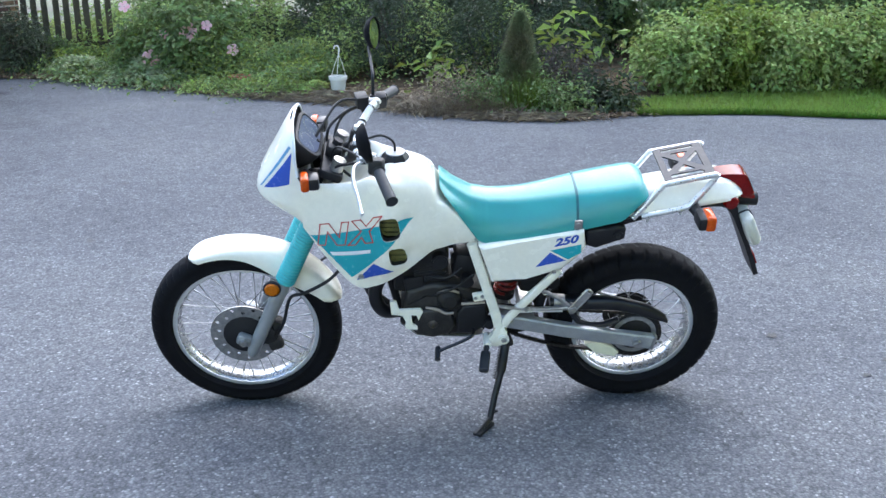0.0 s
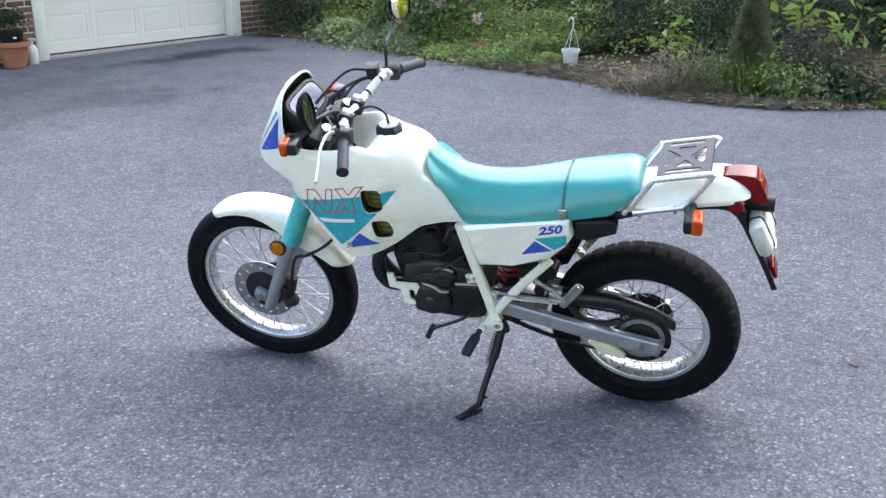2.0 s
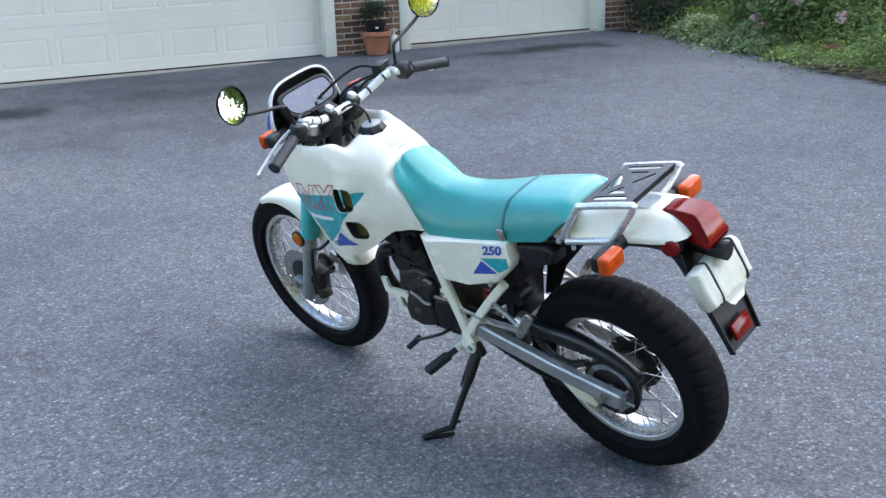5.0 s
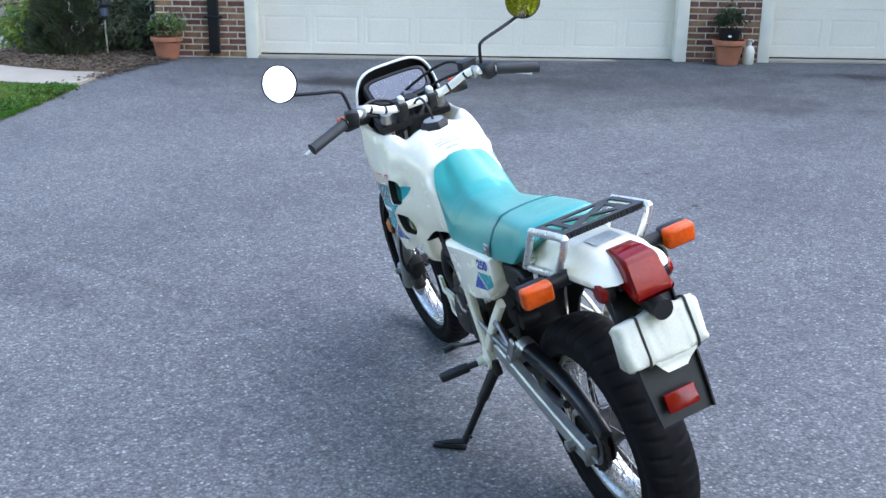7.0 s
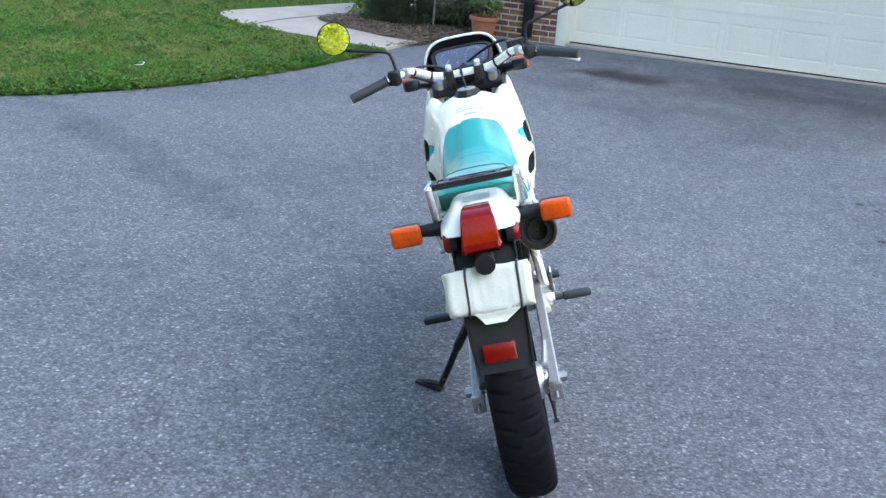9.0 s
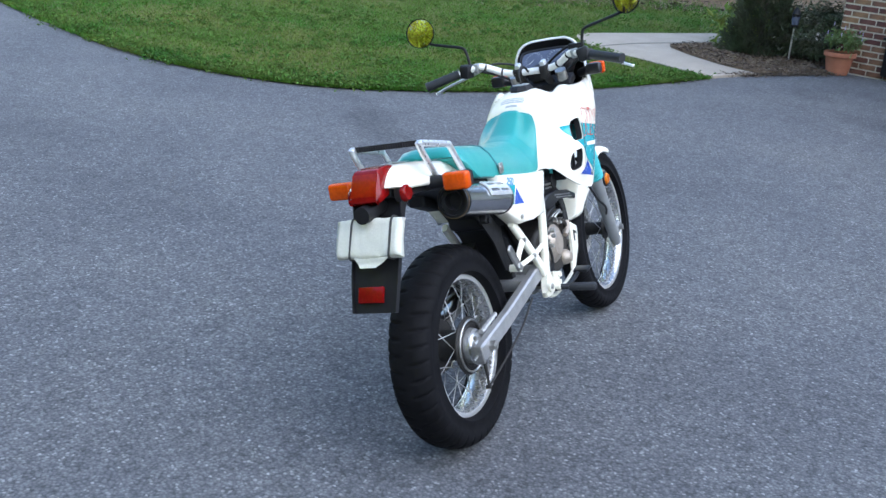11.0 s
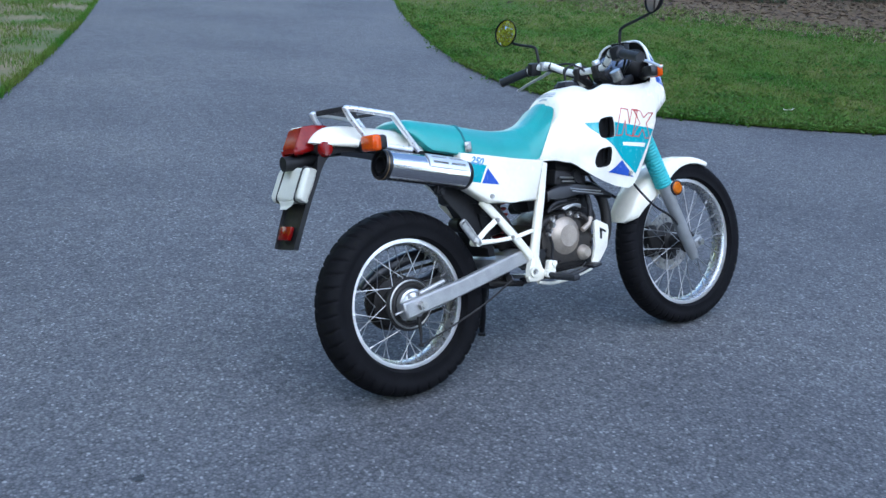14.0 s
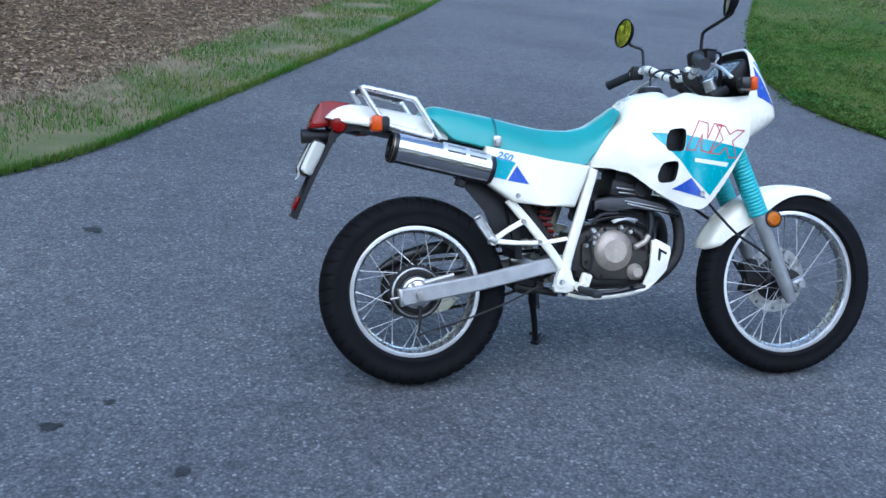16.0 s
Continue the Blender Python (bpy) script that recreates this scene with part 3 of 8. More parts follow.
def bricks_over(owner, x0, x1, z0, z1):
    """Courses of bricks standing proud of their mortar, half a brick out of step."""
    bm = bmesh.new()
    box(bm, (0, 0, 0), (0.190, 0.10, 0.0535), bevel=0.004, seg=1)
    whole = bpy.data.meshes.new("brick")
    bm.to_mesh(whole)
    bm.free()
    whole.materials.append(BRICK)
    n = 0
    c = 0
    z = z0
    while z + 0.05 < z1:
        x = x0 - (0.1 if c % 2 else 0.0)
        while x < x1 - 0.01:
            a, b = max(x, x0), min(x + 0.193, x1)
            if b - a > 0.03:
                ob = new("brick", whole)
                ob.parent = owner
                k = (b - a) / 0.193
                ob.matrix_local = Matrix.Translation(((a + b) / 2, 0.052 + random.uniform(-0.003, 0.003), z + 0.0285)) @ Matrix.Diagonal((k, 1, 1, 1))
                n += 1
            x += 0.203
        z += COURSE
        c += 1
    return n


for k, (a, b) in enumerate(PIERS):
    p = block(f"wall_pier_{k + 1}", a, b, 0.007, 0.32, -0.1, TOP, MORTAR, bevel=0.0)
    tagged(p, "red-brown brick pier with pale mortar beside the garage door", "wall", kind="structure")

def garage_door(name, x0, x1, label):
    """A white sectional door with raised panels in a painted frame on a concrete sill."""
    zb = wall_z(x0) + 0.01
    d = block(name, x0 + 0.13, x1 - 0.13, 0.158, 0.19, zb + 0.03, 2.2, DOOR_WHITE, bevel=0.003)
    tagged(d, label, "garage door", kind="structure")
    n = max(1, round((x1 - x0 - 0.27) / 0.60))
    pitch = (x1 - x0 - 0.262) / n
    for row in range(4):
        zc = zb + 0.297 + row * 0.53
        for i in range(n):
            xc = x0 + 0.131 + pitch * (i + 0.5)
            bm = bmesh.new()
            # a flat stile round a shallow pressed field
            w, h = pitch * 0.86, 0.30
            rim = [(pitch / 2, 0.2635, 0.158), (pitch / 2, 0.2635, 0.1500), (pitch / 2 - 0.0005, 0.2615, 0.1485), (w / 2, h / 2, 0.1485), (w / 2 - 0.012, h / 2 - 0.010, 0.1510), (w / 2 - 0.028, h / 2 - 0.022, 0.1510), (w / 2 - 0.044, h / 2 - 0.030, 0.1492)]
            vs = [[bm.verts.new((xc + sx * a, y, zc + sz * b)) for sx, sz in ((-1, -1), (1, -1), (1, 1), (-1, 1))] for a, b, y in rim]
            for u, v in zip(vs, vs[1:]):
                for j in range(4):
                    bm.faces.new((u[j], u[(j + 1) % 4], v[(j + 1) % 4], v[j]))
            bm.faces.new(vs[-1])
            part("panel", bm, DOOR_WHITE, d, smooth=False)
    bm = bmesh.new()
    box(bm, ((x0 + x1) / 2, 0.172, zb + 0.024), (x1 - x0 - 0.26, 0.04, 0.014), bevel=0.004)
    part("bottom_seal", bm, BLACK, d, "black rubber seal")
    fr = block(name.replace("door", "door_frame"), x0, x0 + 0.13, -0.012, 0.22, zb - 0.03, 2.2, TRIM_WHITE)
    tagged(fr, "white painted wooden frame of the garage door", "door frame", kind="structure")
    block("jamb", x1 - 0.13, x1, -0.012, 0.22, wall_z(x1) - 0.03, 2.2, TRIM_WHITE, fr)
    block("head", x0, x1, -0.012, 0.22, 2.2, TOP, TRIM_WHITE, fr)
    sill = block(name.replace("door", "sill"), x0 + 0.13, x1 - 0.13, -0.02, 0.3, zb - 0.1, zb + 0.018, CONCRETE, bevel=0.01)
    tagged(sill, "pale concrete sill under the garage door", "sill", kind="structure")


garage_door("door_1", 0.0, 4.88, "wide white sectional garage door with raised panels, closed")
garage_door("door_2", 5.66, 8.43, "white single sectional garage door with raised panels, closed")

# the rest of the house, behind and above
side = block("wall_side", -1.0, -0.72, 0.33, 9.0, -0.1, 3.0, BRICK, bevel=0.0)
tagged(side, "brick side wall of the house behind the shrubs", "wall", kind="structure")
side = block("wall_end", 9.22, 9.5, 0.33, 8.0, -0.1, 3.0, BRICK, bevel=0.0)
tagged(side, "brick end wall of the garage", "wall", kind="structure")
bm = bmesh.new()
loft(bm, [[(x, -0.5, 2.95), (x, 4.2, 5.2), (x, 9.2, 2.95), (x, 9.2, 2.85), (x, 4.2, 5.08), (x, -0.5, 2.85)] for x in (-1.4, 9.9)])
roof = part("roof", bm, ROOF, smooth=False)
roof.matrix_world = FRONT
tagged(roof, "dark shingle roof of the garage", "roof", kind="structure")

# downspout on the corner pier
bm = bmesh.new()
box(bm, (-0.345, -0.03, 1.5), (0.115, 0.075, 2.9), bevel=0.012)
spout = part("downspout", bm, BLACK)
spout.matrix_world = FRONT
tagged(spout, "dark metal downspout on the brick corner of the garage", "downspout")
for z in (0.45, 1.6):
    bm = bmesh.new()
    box(bm, (-0.345, -0.034, z), (0.19, 0.088, 0.03), bevel=0.004)
    part("bracket", bm, BLACK, spout)

# ---- plants ----
def leaf_mesh(name, pos, axis, nrm, length, width, mat, fold=0.25):
    """Many small folded leaves, given where each starts, which way it points and faces, and its size."""
    n = len(pos)
    axis = axis / np.linalg.norm(axis, axis=1, keepdims=True)
    side = np.cross(axis, nrm)
    side /= np.linalg.norm(side, axis=1, keepdims=True) + 1e-9
    up = np.cross(side, axis)
    L, W = np.reshape(length, (-1, 1)), np.reshape(width, (-1, 1))
    mid = pos + axis * L * 0.5
    v = np.empty((n, 4, 3))
    v[:, 0] = pos
    v[:, 1] = mid + side * W * 0.5 + up * W * fold
    v[:, 2] = pos + axis * L - up * L * 0.12
    v[:, 3] = mid - side * W * 0.5 + up * W * fold
    idx = np.arange(n)[:, None] * 4
    f = np.concatenate([idx + [0, 1, 2], idx + [0, 2, 3]], axis=1).reshape(-1, 3)
    me = bpy.data.meshes.new(name)
    me.from_pydata(v.reshape(-1, 3).tolist(), [], f.tolist())
    me.materials.append(mat)
    return me


def crown_points(rng, centre, radius, clumps, per, spread, low=0.15):
    """Leaf places in clumps over an uneven mass, and the way out of it."""
    c = rng.normal(size=(clumps, 3))
    c /= np.linalg.norm(c, axis=1, keepdims=True)
    c[:, 2] = np.where(c[:, 2] < -low, -c[:, 2] * 0.6, c[:, 2])
    c *= rng.uniform(0.55, 1.05, (clumps, 1)) * np.array(radius)
    size = rng.uniform(0.6, 1.4, (clumps, 1))
    p = np.repeat(c, per, 0) + rng.normal(size=(clumps * per, 3)) * spread * np.repeat(size, per, 0)
    out = p / np.array(radius)
    out /= np.linalg.norm(out, axis=1, keepdims=True) + 1e-6
    return p + np.array(centre), out


def leafy(rng, p, out, length, width, mat, name="leaf_mass", droop=0.2):
    n = len(p)
    nrm = out * 0.6 + np.array([0, 0, 0.7]) + rng.normal(size=(n, 3)) * 0.45
    axis = np.cross(nrm, rng.normal(size=(n, 3))) + out * 0.4 - np.array([0, 0, droop])
    s = rng.uniform(0.6, 1.3, n)
    return leaf_mesh(name, p, axis, nrm, length * s, width * s, mat)


def stems(bm, rng, base, radius, n, r0):
    for _ in range(n):
        a = rng.uniform(0, 6.28)
        k = rng.uniform(0.2, 0.85)
        tip = Vector((math.cos(a) * radius[0] * k, math.sin(a) * radius[1] * k, radius[2] * rng.uniform(0.9, 1.7)))
        mid = tip * 0.5 + Vector((rng.normal() * 0.06 * radius[0], rng.normal() * 0.06 * radius[1], 0.05 * radius[2]))
        tube(bm, rounded([Vector(base), Vector(base) + mid, Vector(base) + tip], 4), [r0, r0 * 0.9, r0 * 0.85, r0 * 0.75, r0 * 0.7, r0 * 0.6, r0 * 0.5, r0 * 0.4, r0 * 0.25], 5)


def shrub(name, x, y, radius, label, mat, leaf=(0.06, 0.03), clumps=60, per=40, seed=1, category="shrub", spread=0.09, n_stems=8, stem_r=0.008, group="", droop=0.2):
    """A bush: stems from one foot and a broken mass of leaves."""
    rng = np.random.default_rng(seed)
    z = gz(y)
    root = new(name)
    root.location = (x, y, z)
    bm = bmesh.new()
    stems(bm, rng, (0, 0, -0.02), radius, n_stems, stem_r)
    part("stem", bm, BARK, root)
    p, out = crown_points(rng, (0, 0, radius[2] * 0.92), radius, clumps, per, spread, 1.0)
    p[:, 2] = np.abs(p[:, 2])
    fol = new("foliage", leafy(rng, p, out, leaf[0], leaf[1], mat, droop=droop))
    fol.parent = root
    tagged(root, label, category, group)
    return root


def ground_cover(name, x0, y0, x1, y1, half, height, n, leaf, mat, label, seed):
    """A low carpet of leaves along a line."""
    rng = np.random.default_rng(seed)
    t = rng.uniform(0, 1, n)
    d = np.array([x1 - x0, y1 - y0])
    nd = np.array([-d[1], d[0]]) / np.hypot(*d)
    w = rng.normal(size=n) * 0.5
    px = x0 + d[0] * t + nd[0] * w * half
    py = y0 + d[1] * t + nd[1] * w * half
    hump = height * (0.45 + 0.55 * np.abs(np.sin(px * 3.1 + seed) * np.cos(py * 2.3)))
    pz = RISE * np.maximum(0, py - 1) + hump * rng.uniform(0.1, 1, n) ** 0.6 * np.exp(-w * w * 0.8)
    p = np.stack([px, py, pz], 1)
    out = np.stack([rng.normal(size=n) * 0.5, rng.normal(size=n) * 0.5 - 0.3, np.ones(n)], 1)
    ob = new(name, leafy(rng, p, out, leaf[0], leaf[1], mat))
    return tagged(ob, label, "ground cover", kind="stuff")


def blades(name, p, height, lean, width, mat, label, category, rng):
    n = len(p)
    a = rng.uniform(0, 2 * np.pi, n)
    h = height * rng.uniform(0.5, 1.3, n)
    d = np.stack([np.cos(a), np.sin(a), np.zeros(n)], 1)
    tip = p + d * (lean * h * rng.uniform(0.2, 1.2, n))[:, None] + np.array([0, 0, 1]) * h[:, None]
    s = np.stack([-np.sin(a), np.cos(a), np.zeros(n)], 1) * (width * 0.5)
    v = np.stack([p + s, p - s, tip], 1).reshape(-1, 3)
    me = bpy.data.meshes.new(name)
    me.from_pydata(v.tolist(), [], np.arange(n * 3).reshape(-1, 3).tolist())
    me.materials.append(mat)
    return tagged(new(name, me), label, category, kind="stuff")


def scatter(rng, poly, box4, n, keep=None):
    x = rng.uniform(box4[0], box4[2], n)
    y = rng.uniform(box4[1], box4[3], n)
    ok = inside(poly, x, y)
    x, y = x[ok], y[ok]
    return np.stack([x, y, RISE * np.maximum(0, y - 1)], 1)


rng = np.random.default_rng(5)
lawn_pts = scatter(rng, LAWN, (-16.0, -24.0, -3.6, -1.0), 900000)
far = np.hypot(lawn_pts[:, 0], lawn_pts[:, 1])
lawn_pts = lawn_pts[rng.uniform(0, 1, len(lawn_pts)) < np.clip(1.5 - far / 12, 0.3, 1)]
fe = np.array(LAWN_EDGE)
fi = rng.integers(0, len(fe) - 1, 26000)
ft = rng.uniform(0, 1, (26000, 1))
fp = fe[fi] * (1 - ft) + fe[fi + 1] * ft + rng.normal(size=(26000, 2)) * 0.02
fringe = np.concatenate([fp, np.zeros((26000, 1))], 1)
# broad-leaved weeds in loose patches, thickest along the drive
wc = np.concatenate([fp[rng.integers(0, 26000, 700)] + rng.normal(size=(700, 2)) * [0.14, 0.14] + [-0.06, 0.0], lawn_pts[rng.integers(0, len(lawn_pts), 900), :2]])
wc = wc[inside(LAWN, wc[:, 0], wc[:, 1]) & (wc[:, 1] > -12)]
wn = 26
wp_ = np.repeat(wc, wn, 0) + rng.normal(size=(len(wc) * wn, 2)) * np.repeat(rng.uniform(0.02, 0.10, (len(wc), 1)), wn, 0)
wp_ = np.concatenate([wp_, rng.uniform(0.015, 0.055, (len(wp_), 1))], 1)
weeds = new("lawn_weeds", leafy(rng, wp_, np.stack([rng.normal(size=len(wp_)), rng.normal(size=len(wp_)), np.ones(len(wp_))], 1), 0.040, 0.022, LAWN_WEED))
tagged(weeds, "patches of dark clover and weeds in the lawn", "weeds", kind="stuff")
blades("lawn_grass", np.concatenate([lawn_pts, fringe]) + [0, 0, 0.01], 0.028, 1.7, 0.009, BLADE, "short green lawn grass with yellowish spots", "grass", rng)
verge_pts = scatter(rng, VERGE, (-3.5, -16.0, 5.0, -0.4), 230000)
verge_pts[:, :2] += rng.normal(size=(len(verge_pts), 2)) * np.where(rng.uniform(size=(len(verge_pts), 1)) < 0.25, 0.30, 0.03)
patch_n = np.sin(verge_pts[:, 0] * 5.1 + np.sin(verge_pts[:, 1] * 3.3) * 1.7) + np.sin(verge_pts[:, 1] * 4.3 + verge_pts[:, 0] * 2.1)
verge_pts = verge_pts[(rng.uniform(-0.9, 0.9, len(verge_pts)) < patch_n + 0.25) & ~inside(DRIVE, verge_pts[:, 0], verge_pts[:, 1] - 0.02)]
fe = np.array(VERGE_EDGE + STRIP_EDGE)
fi = rng.integers(0, len(fe) - 1, 30000)
fi = fi[fi != len(VERGE_EDGE) - 1]
ft = rng.uniform(0, 1, (len(fi), 1))
fp = fe[fi] * (1 - ft) + fe[fi + 1] * ft + rng.normal(size=(len(fi), 2)) * 0.018
fp = fp[(np.abs(fp[:, 1] + 5) < 11) & (fp[:, 0] < 9)]
verge_pts = np.concatenate([verge_pts, np.concatenate([fp, RISE * np.maximum(0, fp[:, 1:] - 1)], 1)])
blades("verge_grass", verge_pts + [0, 0, 0.008], 0.05, 0.8, 0.007, BLADE, "patchy rough grass along the driveway", "grass", rng)
strip_pts = scatter(rng, STRIP, (1.4, 4.6, 9.0, 7.2), 95000)
blades("strip_grass", strip_pts + [0, 0, 0.008], 0.048, 0.8, 0.008, BLADE_LIGHT, "bright long grass before the hedge", "grass", rng)


def litter(name, p, size, mat, label, rng):
    n = len(p)
    nrm = rng.normal(size=(n, 3)) * 0.35 + [0, 0, 1]
    axis = np.stack([rng.normal(size=n), rng.normal(size=n), rng.normal(size=n) * 0.15], 1)
    s = rng.uniform(0.4, 1.4, n)
    ob = new(name, leaf_mesh(name, p + np.stack([np.zeros(n), np.zeros(n), rng.uniform(0.004, 0.025, n)], 1), axis, nrm, size * s, size * 0.45 * s, mat, 0.12))
    return tagged(ob, label, "leaf litter", kind="stuff")


edge = rng.choice(len(GARDEN_EDGE) - 1, 16000)
ge = np.array(GARDEN_EDGE)
t = rng.uniform(0, 1, (16000, 1))
gp = ge[edge] * (1 - t) + ge[edge + 1] * t
gp = gp + np.stack([rng.normal(size=16000) * 0.08 + 0.05, np.abs(rng.normal(size=16000)) * 0.5 - 0.05], 1)
litter("garden_litter", np.stack([gp[:, 0], gp[:, 1], RISE * np.maximum(0, gp[:, 1] - 1) + 0.008], 1), 0.05, LITTER, "dry brown leaves and twigs along the garden edge", rng)
far_poly = VERGE_OUT[::-1] + [(-9, -60), (60, -60), (60, -0.8)]
lp = scatter(rng, far_poly, (-1.5, -16.0, 7.0, -1.0), 75000)
litter("verge_litter", lp, 0.05, LITTER, "fallen brown leaves beyond the verge", rng)
vo = np.array(VERGE_OUT)
vi = rng.integers(0, len(vo) - 1, 30000)
vt = rng.uniform(0, 1, (30000, 1))
vp = vo[vi] * (1 - vt) + vo[vi + 1] * vt + rng.normal(size=(30000, 2)) * 0.26
vp = vp[(vp[:, 1] > -16) & (vp[:, 1] < -0.6) & ~inside(DRIVE, vp[:, 0], vp[:, 1])]
blades("verge_straw", np.concatenate([vp, np.zeros((len(vp), 1)) + 0.006], 1), 0.035, 1.8, 0.006, DRY, "dry straw between the verge and the fallen leaves", "dry grass", rng)
be = rng.uniform(0, 1, (1500, 1))
bp = np.array([(-7.55, -1.12)]) * (1 - be) + np.array([(-8.85, -0.18)]) * be + rng.normal(size=(1500, 2)) * 0.045
litter("spilt_mulch", np.concatenate([bp, np.zeros((1500, 1)) + 0.006], 1), 0.034, MULCH, "bark mulch spilt over the edge of the bed", rng)
lp = scatter(rng, BED, (-11.5, -2.6, -8.1, 0.6), 14000)
litter("bed_mulch", lp + [0, 0, 0.026], 0.042, MULCH, "shredded brown bark mulch", rng)
wp = np.stack([rng.uniform(-30, -10.0, 34000), rng.uniform(-26, -2, 34000), np.zeros(34000)], 1)
wp = wp[~inside(LAWN, wp[:, 0], wp[:, 1]) & (wp[:, 1] < -3.5) & ~inside(DRIVE, wp[:, 0], wp[:, 1])]
# the lawn thins out under the first leaves and straw of the wood
wo = np.array([(-14.6, -3.6), (-13.1, -5.2), (-11.3, -8.0), (-10.4, -11.2), (-11.6, -15.6), (-14.5, -20.5)])
wi = rng.integers(0, len(wo) - 1, 26000)
wt = rng.uniform(0, 1, (26000, 1))
we = wo[wi] * (1 - wt) + wo[wi + 1] * wt
we = we + rng.normal(size=we.shape) * (0.35 + 0.35 * np.sin(we[:, :1] * 2.1 + we[:, 1:] * 1.3) ** 2)
we = np.concatenate([we, np.zeros((len(we), 1)) + 0.015], 1)
blades("wood_edge_straw", we[:17000], 0.045, 1.6, 0.010, DRY, "dry straw where the lawn meets the wood", "dry grass", rng)
blades("wood_edge_grass", we[8000:] + rng.normal(size=(18000, 3)) * [0.5, 0.5, 0], 0.07, 1.0, 0.010, BLADE, "rough green grass where the lawn meets the wood", "grass", rng)
wp = np.concatenate([wp, we[22000:]])
litter("wood_litter", wp, 0.11, SHADED_LITTER, "fallen brown leaves beyond the lawn", rng)

# twigs and straw raked to the garden's edge
n = 11000
edge = rng.choice(len(GARDEN_EDGE) - 1, n)
t = rng.uniform(0, 1, (n, 1))
gp = ge[edge] * (1 - t) + ge[edge + 1] * t
gp = gp[(gp[:, 0] > -2.2) & (gp[:, 0] < 1.2)]
n = len(gp)
gp = gp + np.stack([rng.normal(size=n) * 0.10, np.abs(rng.normal(size=n)) * 0.36 - 0.07], 1)
tw = np.stack([gp[:, 0], gp[:, 1], RISE * np.maximum(0, gp[:, 1] - 1) + rng.uniform(0.012, 0.06, n)], 1)
twigs = new("raked_straw", leaf_mesh("raked_straw", tw, np.stack([rng.normal(size=n), rng.normal(size=n) * 0.6, rng.normal(size=n) * 0.12], 1), rng.normal(size=(n, 3)) * 0.3 + [0, 0, 1], rng.uniform(0.05, 0.2, n), rng.uniform(0.004, 0.009, n), DRY, 0.1))
tagged(twigs, "grey-brown straw and twigs raked to the garden edge", "leaf litter", kind="stuff")

# garden border, from the garage to the hedge
shrub("garage_shrub", -5.12, 8.86, (0.36, 0.32, 0.37), "dark green fine-leaved shrub against the brick end of the garage", NEEDLE, (0.05, 0.016), 90, 60, 11)
ground_cover("variegated_cover", -4.5, 8.72, -2.9, 7.80, 0.34, 0.30, 9000, (0.060, 0.036), LEAF_PALE, "cream-edged leafy ground cover along the drive", 12)
ground_cover("border_cover", -4.3, 9.32, -1.2, 7.62, 0.9, 0.5, 20000, (0.046, 0.025), LEAF, "mixed green border plants", 13)
ground_cover("fence_weeds", -5.1, 9.20, -4.1, 9.05, 0.30, 0.50, 4200, (0.050, 0.024), LEAF, "green weeds grown up before the fence", 114)
ground_cover("weedy_cover", -4.6, 9.22, -1.3, 7.52, 0.8, 0.62, 3600, (0.055, 0.022), LEAF_YELLOW, "yellow-green weeds among the border plants", 113)
ground_cover("ivy_cover", -2.75, 7.62, -1.35, 7.22, 0.30, 0.22, 8500, (0.042, 0.028), LEAF_LIGHT, "low green ivy beside the drive", 14)
ground_cover("back_cover", -5.2, 10.52, 1.0, 8.82, 1.3, 0.95, 26000, (0.065, 0.030), LEAF_LIGHT, "tall tangled green plants behind the border", 15)
ground_cover("back_cover", -2.4, 9.92, 1.6, 8.12, 1.0, 1.1, 16000, (0.07, 0.024), LEAF_DARK, "dark tangled undergrowth behind the border", 16)
hib = shrub("hibiscus", -2.95, 8.42, (0.75, 0.62, 0.50), "leafy hibiscus bush with large pink flowers", LEAF, (0.075, 0.042), 100, 55, 17, "flowering shrub")


def flower(parent, x, y, z, r, face, mat, seed):
    """Five broad petals round a pale eye."""
    rnd = random.Random(seed)
    bm = bmesh.new()
    q = Vector(face).to_track_quat("Z", "Y").to_matrix()
    for k in range(5):
        a = 2 * math.pi * k / 5 + rnd.uniform(-0.1, 0.1)
        rows = []
        for s, w, h in ((0.08, 0.06, 0.0), (0.45, 0.32, 0.10), (0.8, 0.42, 0.12), (1.0, 0.2, 0.05)):
            c = Vector((math.cos(a), math.sin(a), 0)) * s * r
            n = Vector((-math.sin(a), math.cos(a), 0)) * w * r
            rows.append([Vector((x, y, z)) + q @ (c - n + Vector((0, 0, h * r))), Vector((x, y, z)) + q @ (c + Vector((0, 0, h * r * 0.5))), Vector((x, y, z)) + q @ (c + n + Vector((0, 0, h * r)))])
        loft(bm, rows, ring_closed=False)
    return part("flower", bm, mat, parent, "large pink flower")


for k, (x, y, z) in enumerate([(0.10, -0.47, 0.57), (-0.32, -0.50, 0.29), (-0.16, -0.49, 0.545), (0.58, -0.47, 0.37), (0.31, -0.47, 0.635), (-0.58, -0.44, 0.84)]):
    flower(hib, x, y, z, (0.105, 0.095, 0.055, 0.070, 0.060, 0.065)[k], (0.1 + 0.3 * math.sin(k * 2), -1, 0.35), PETAL, k)

shrub("twiggy_shrub", -0.55, 8.32, (0.9, 0.6, 0.6), "dark twiggy shrub with few leaves", LEAF_DARK, (0.05, 0.022), 80, 40, 18, n_stems=34, stem_r=0.007)
shrub("twiggy_shrub", 0.5, 7.72, (0.7, 0.5, 0.5), "dark twiggy shrub with few leaves", LEAF_DARK, (0.05, 0.022), 60, 40, 19, n_stems=20, stem_r=0.006)


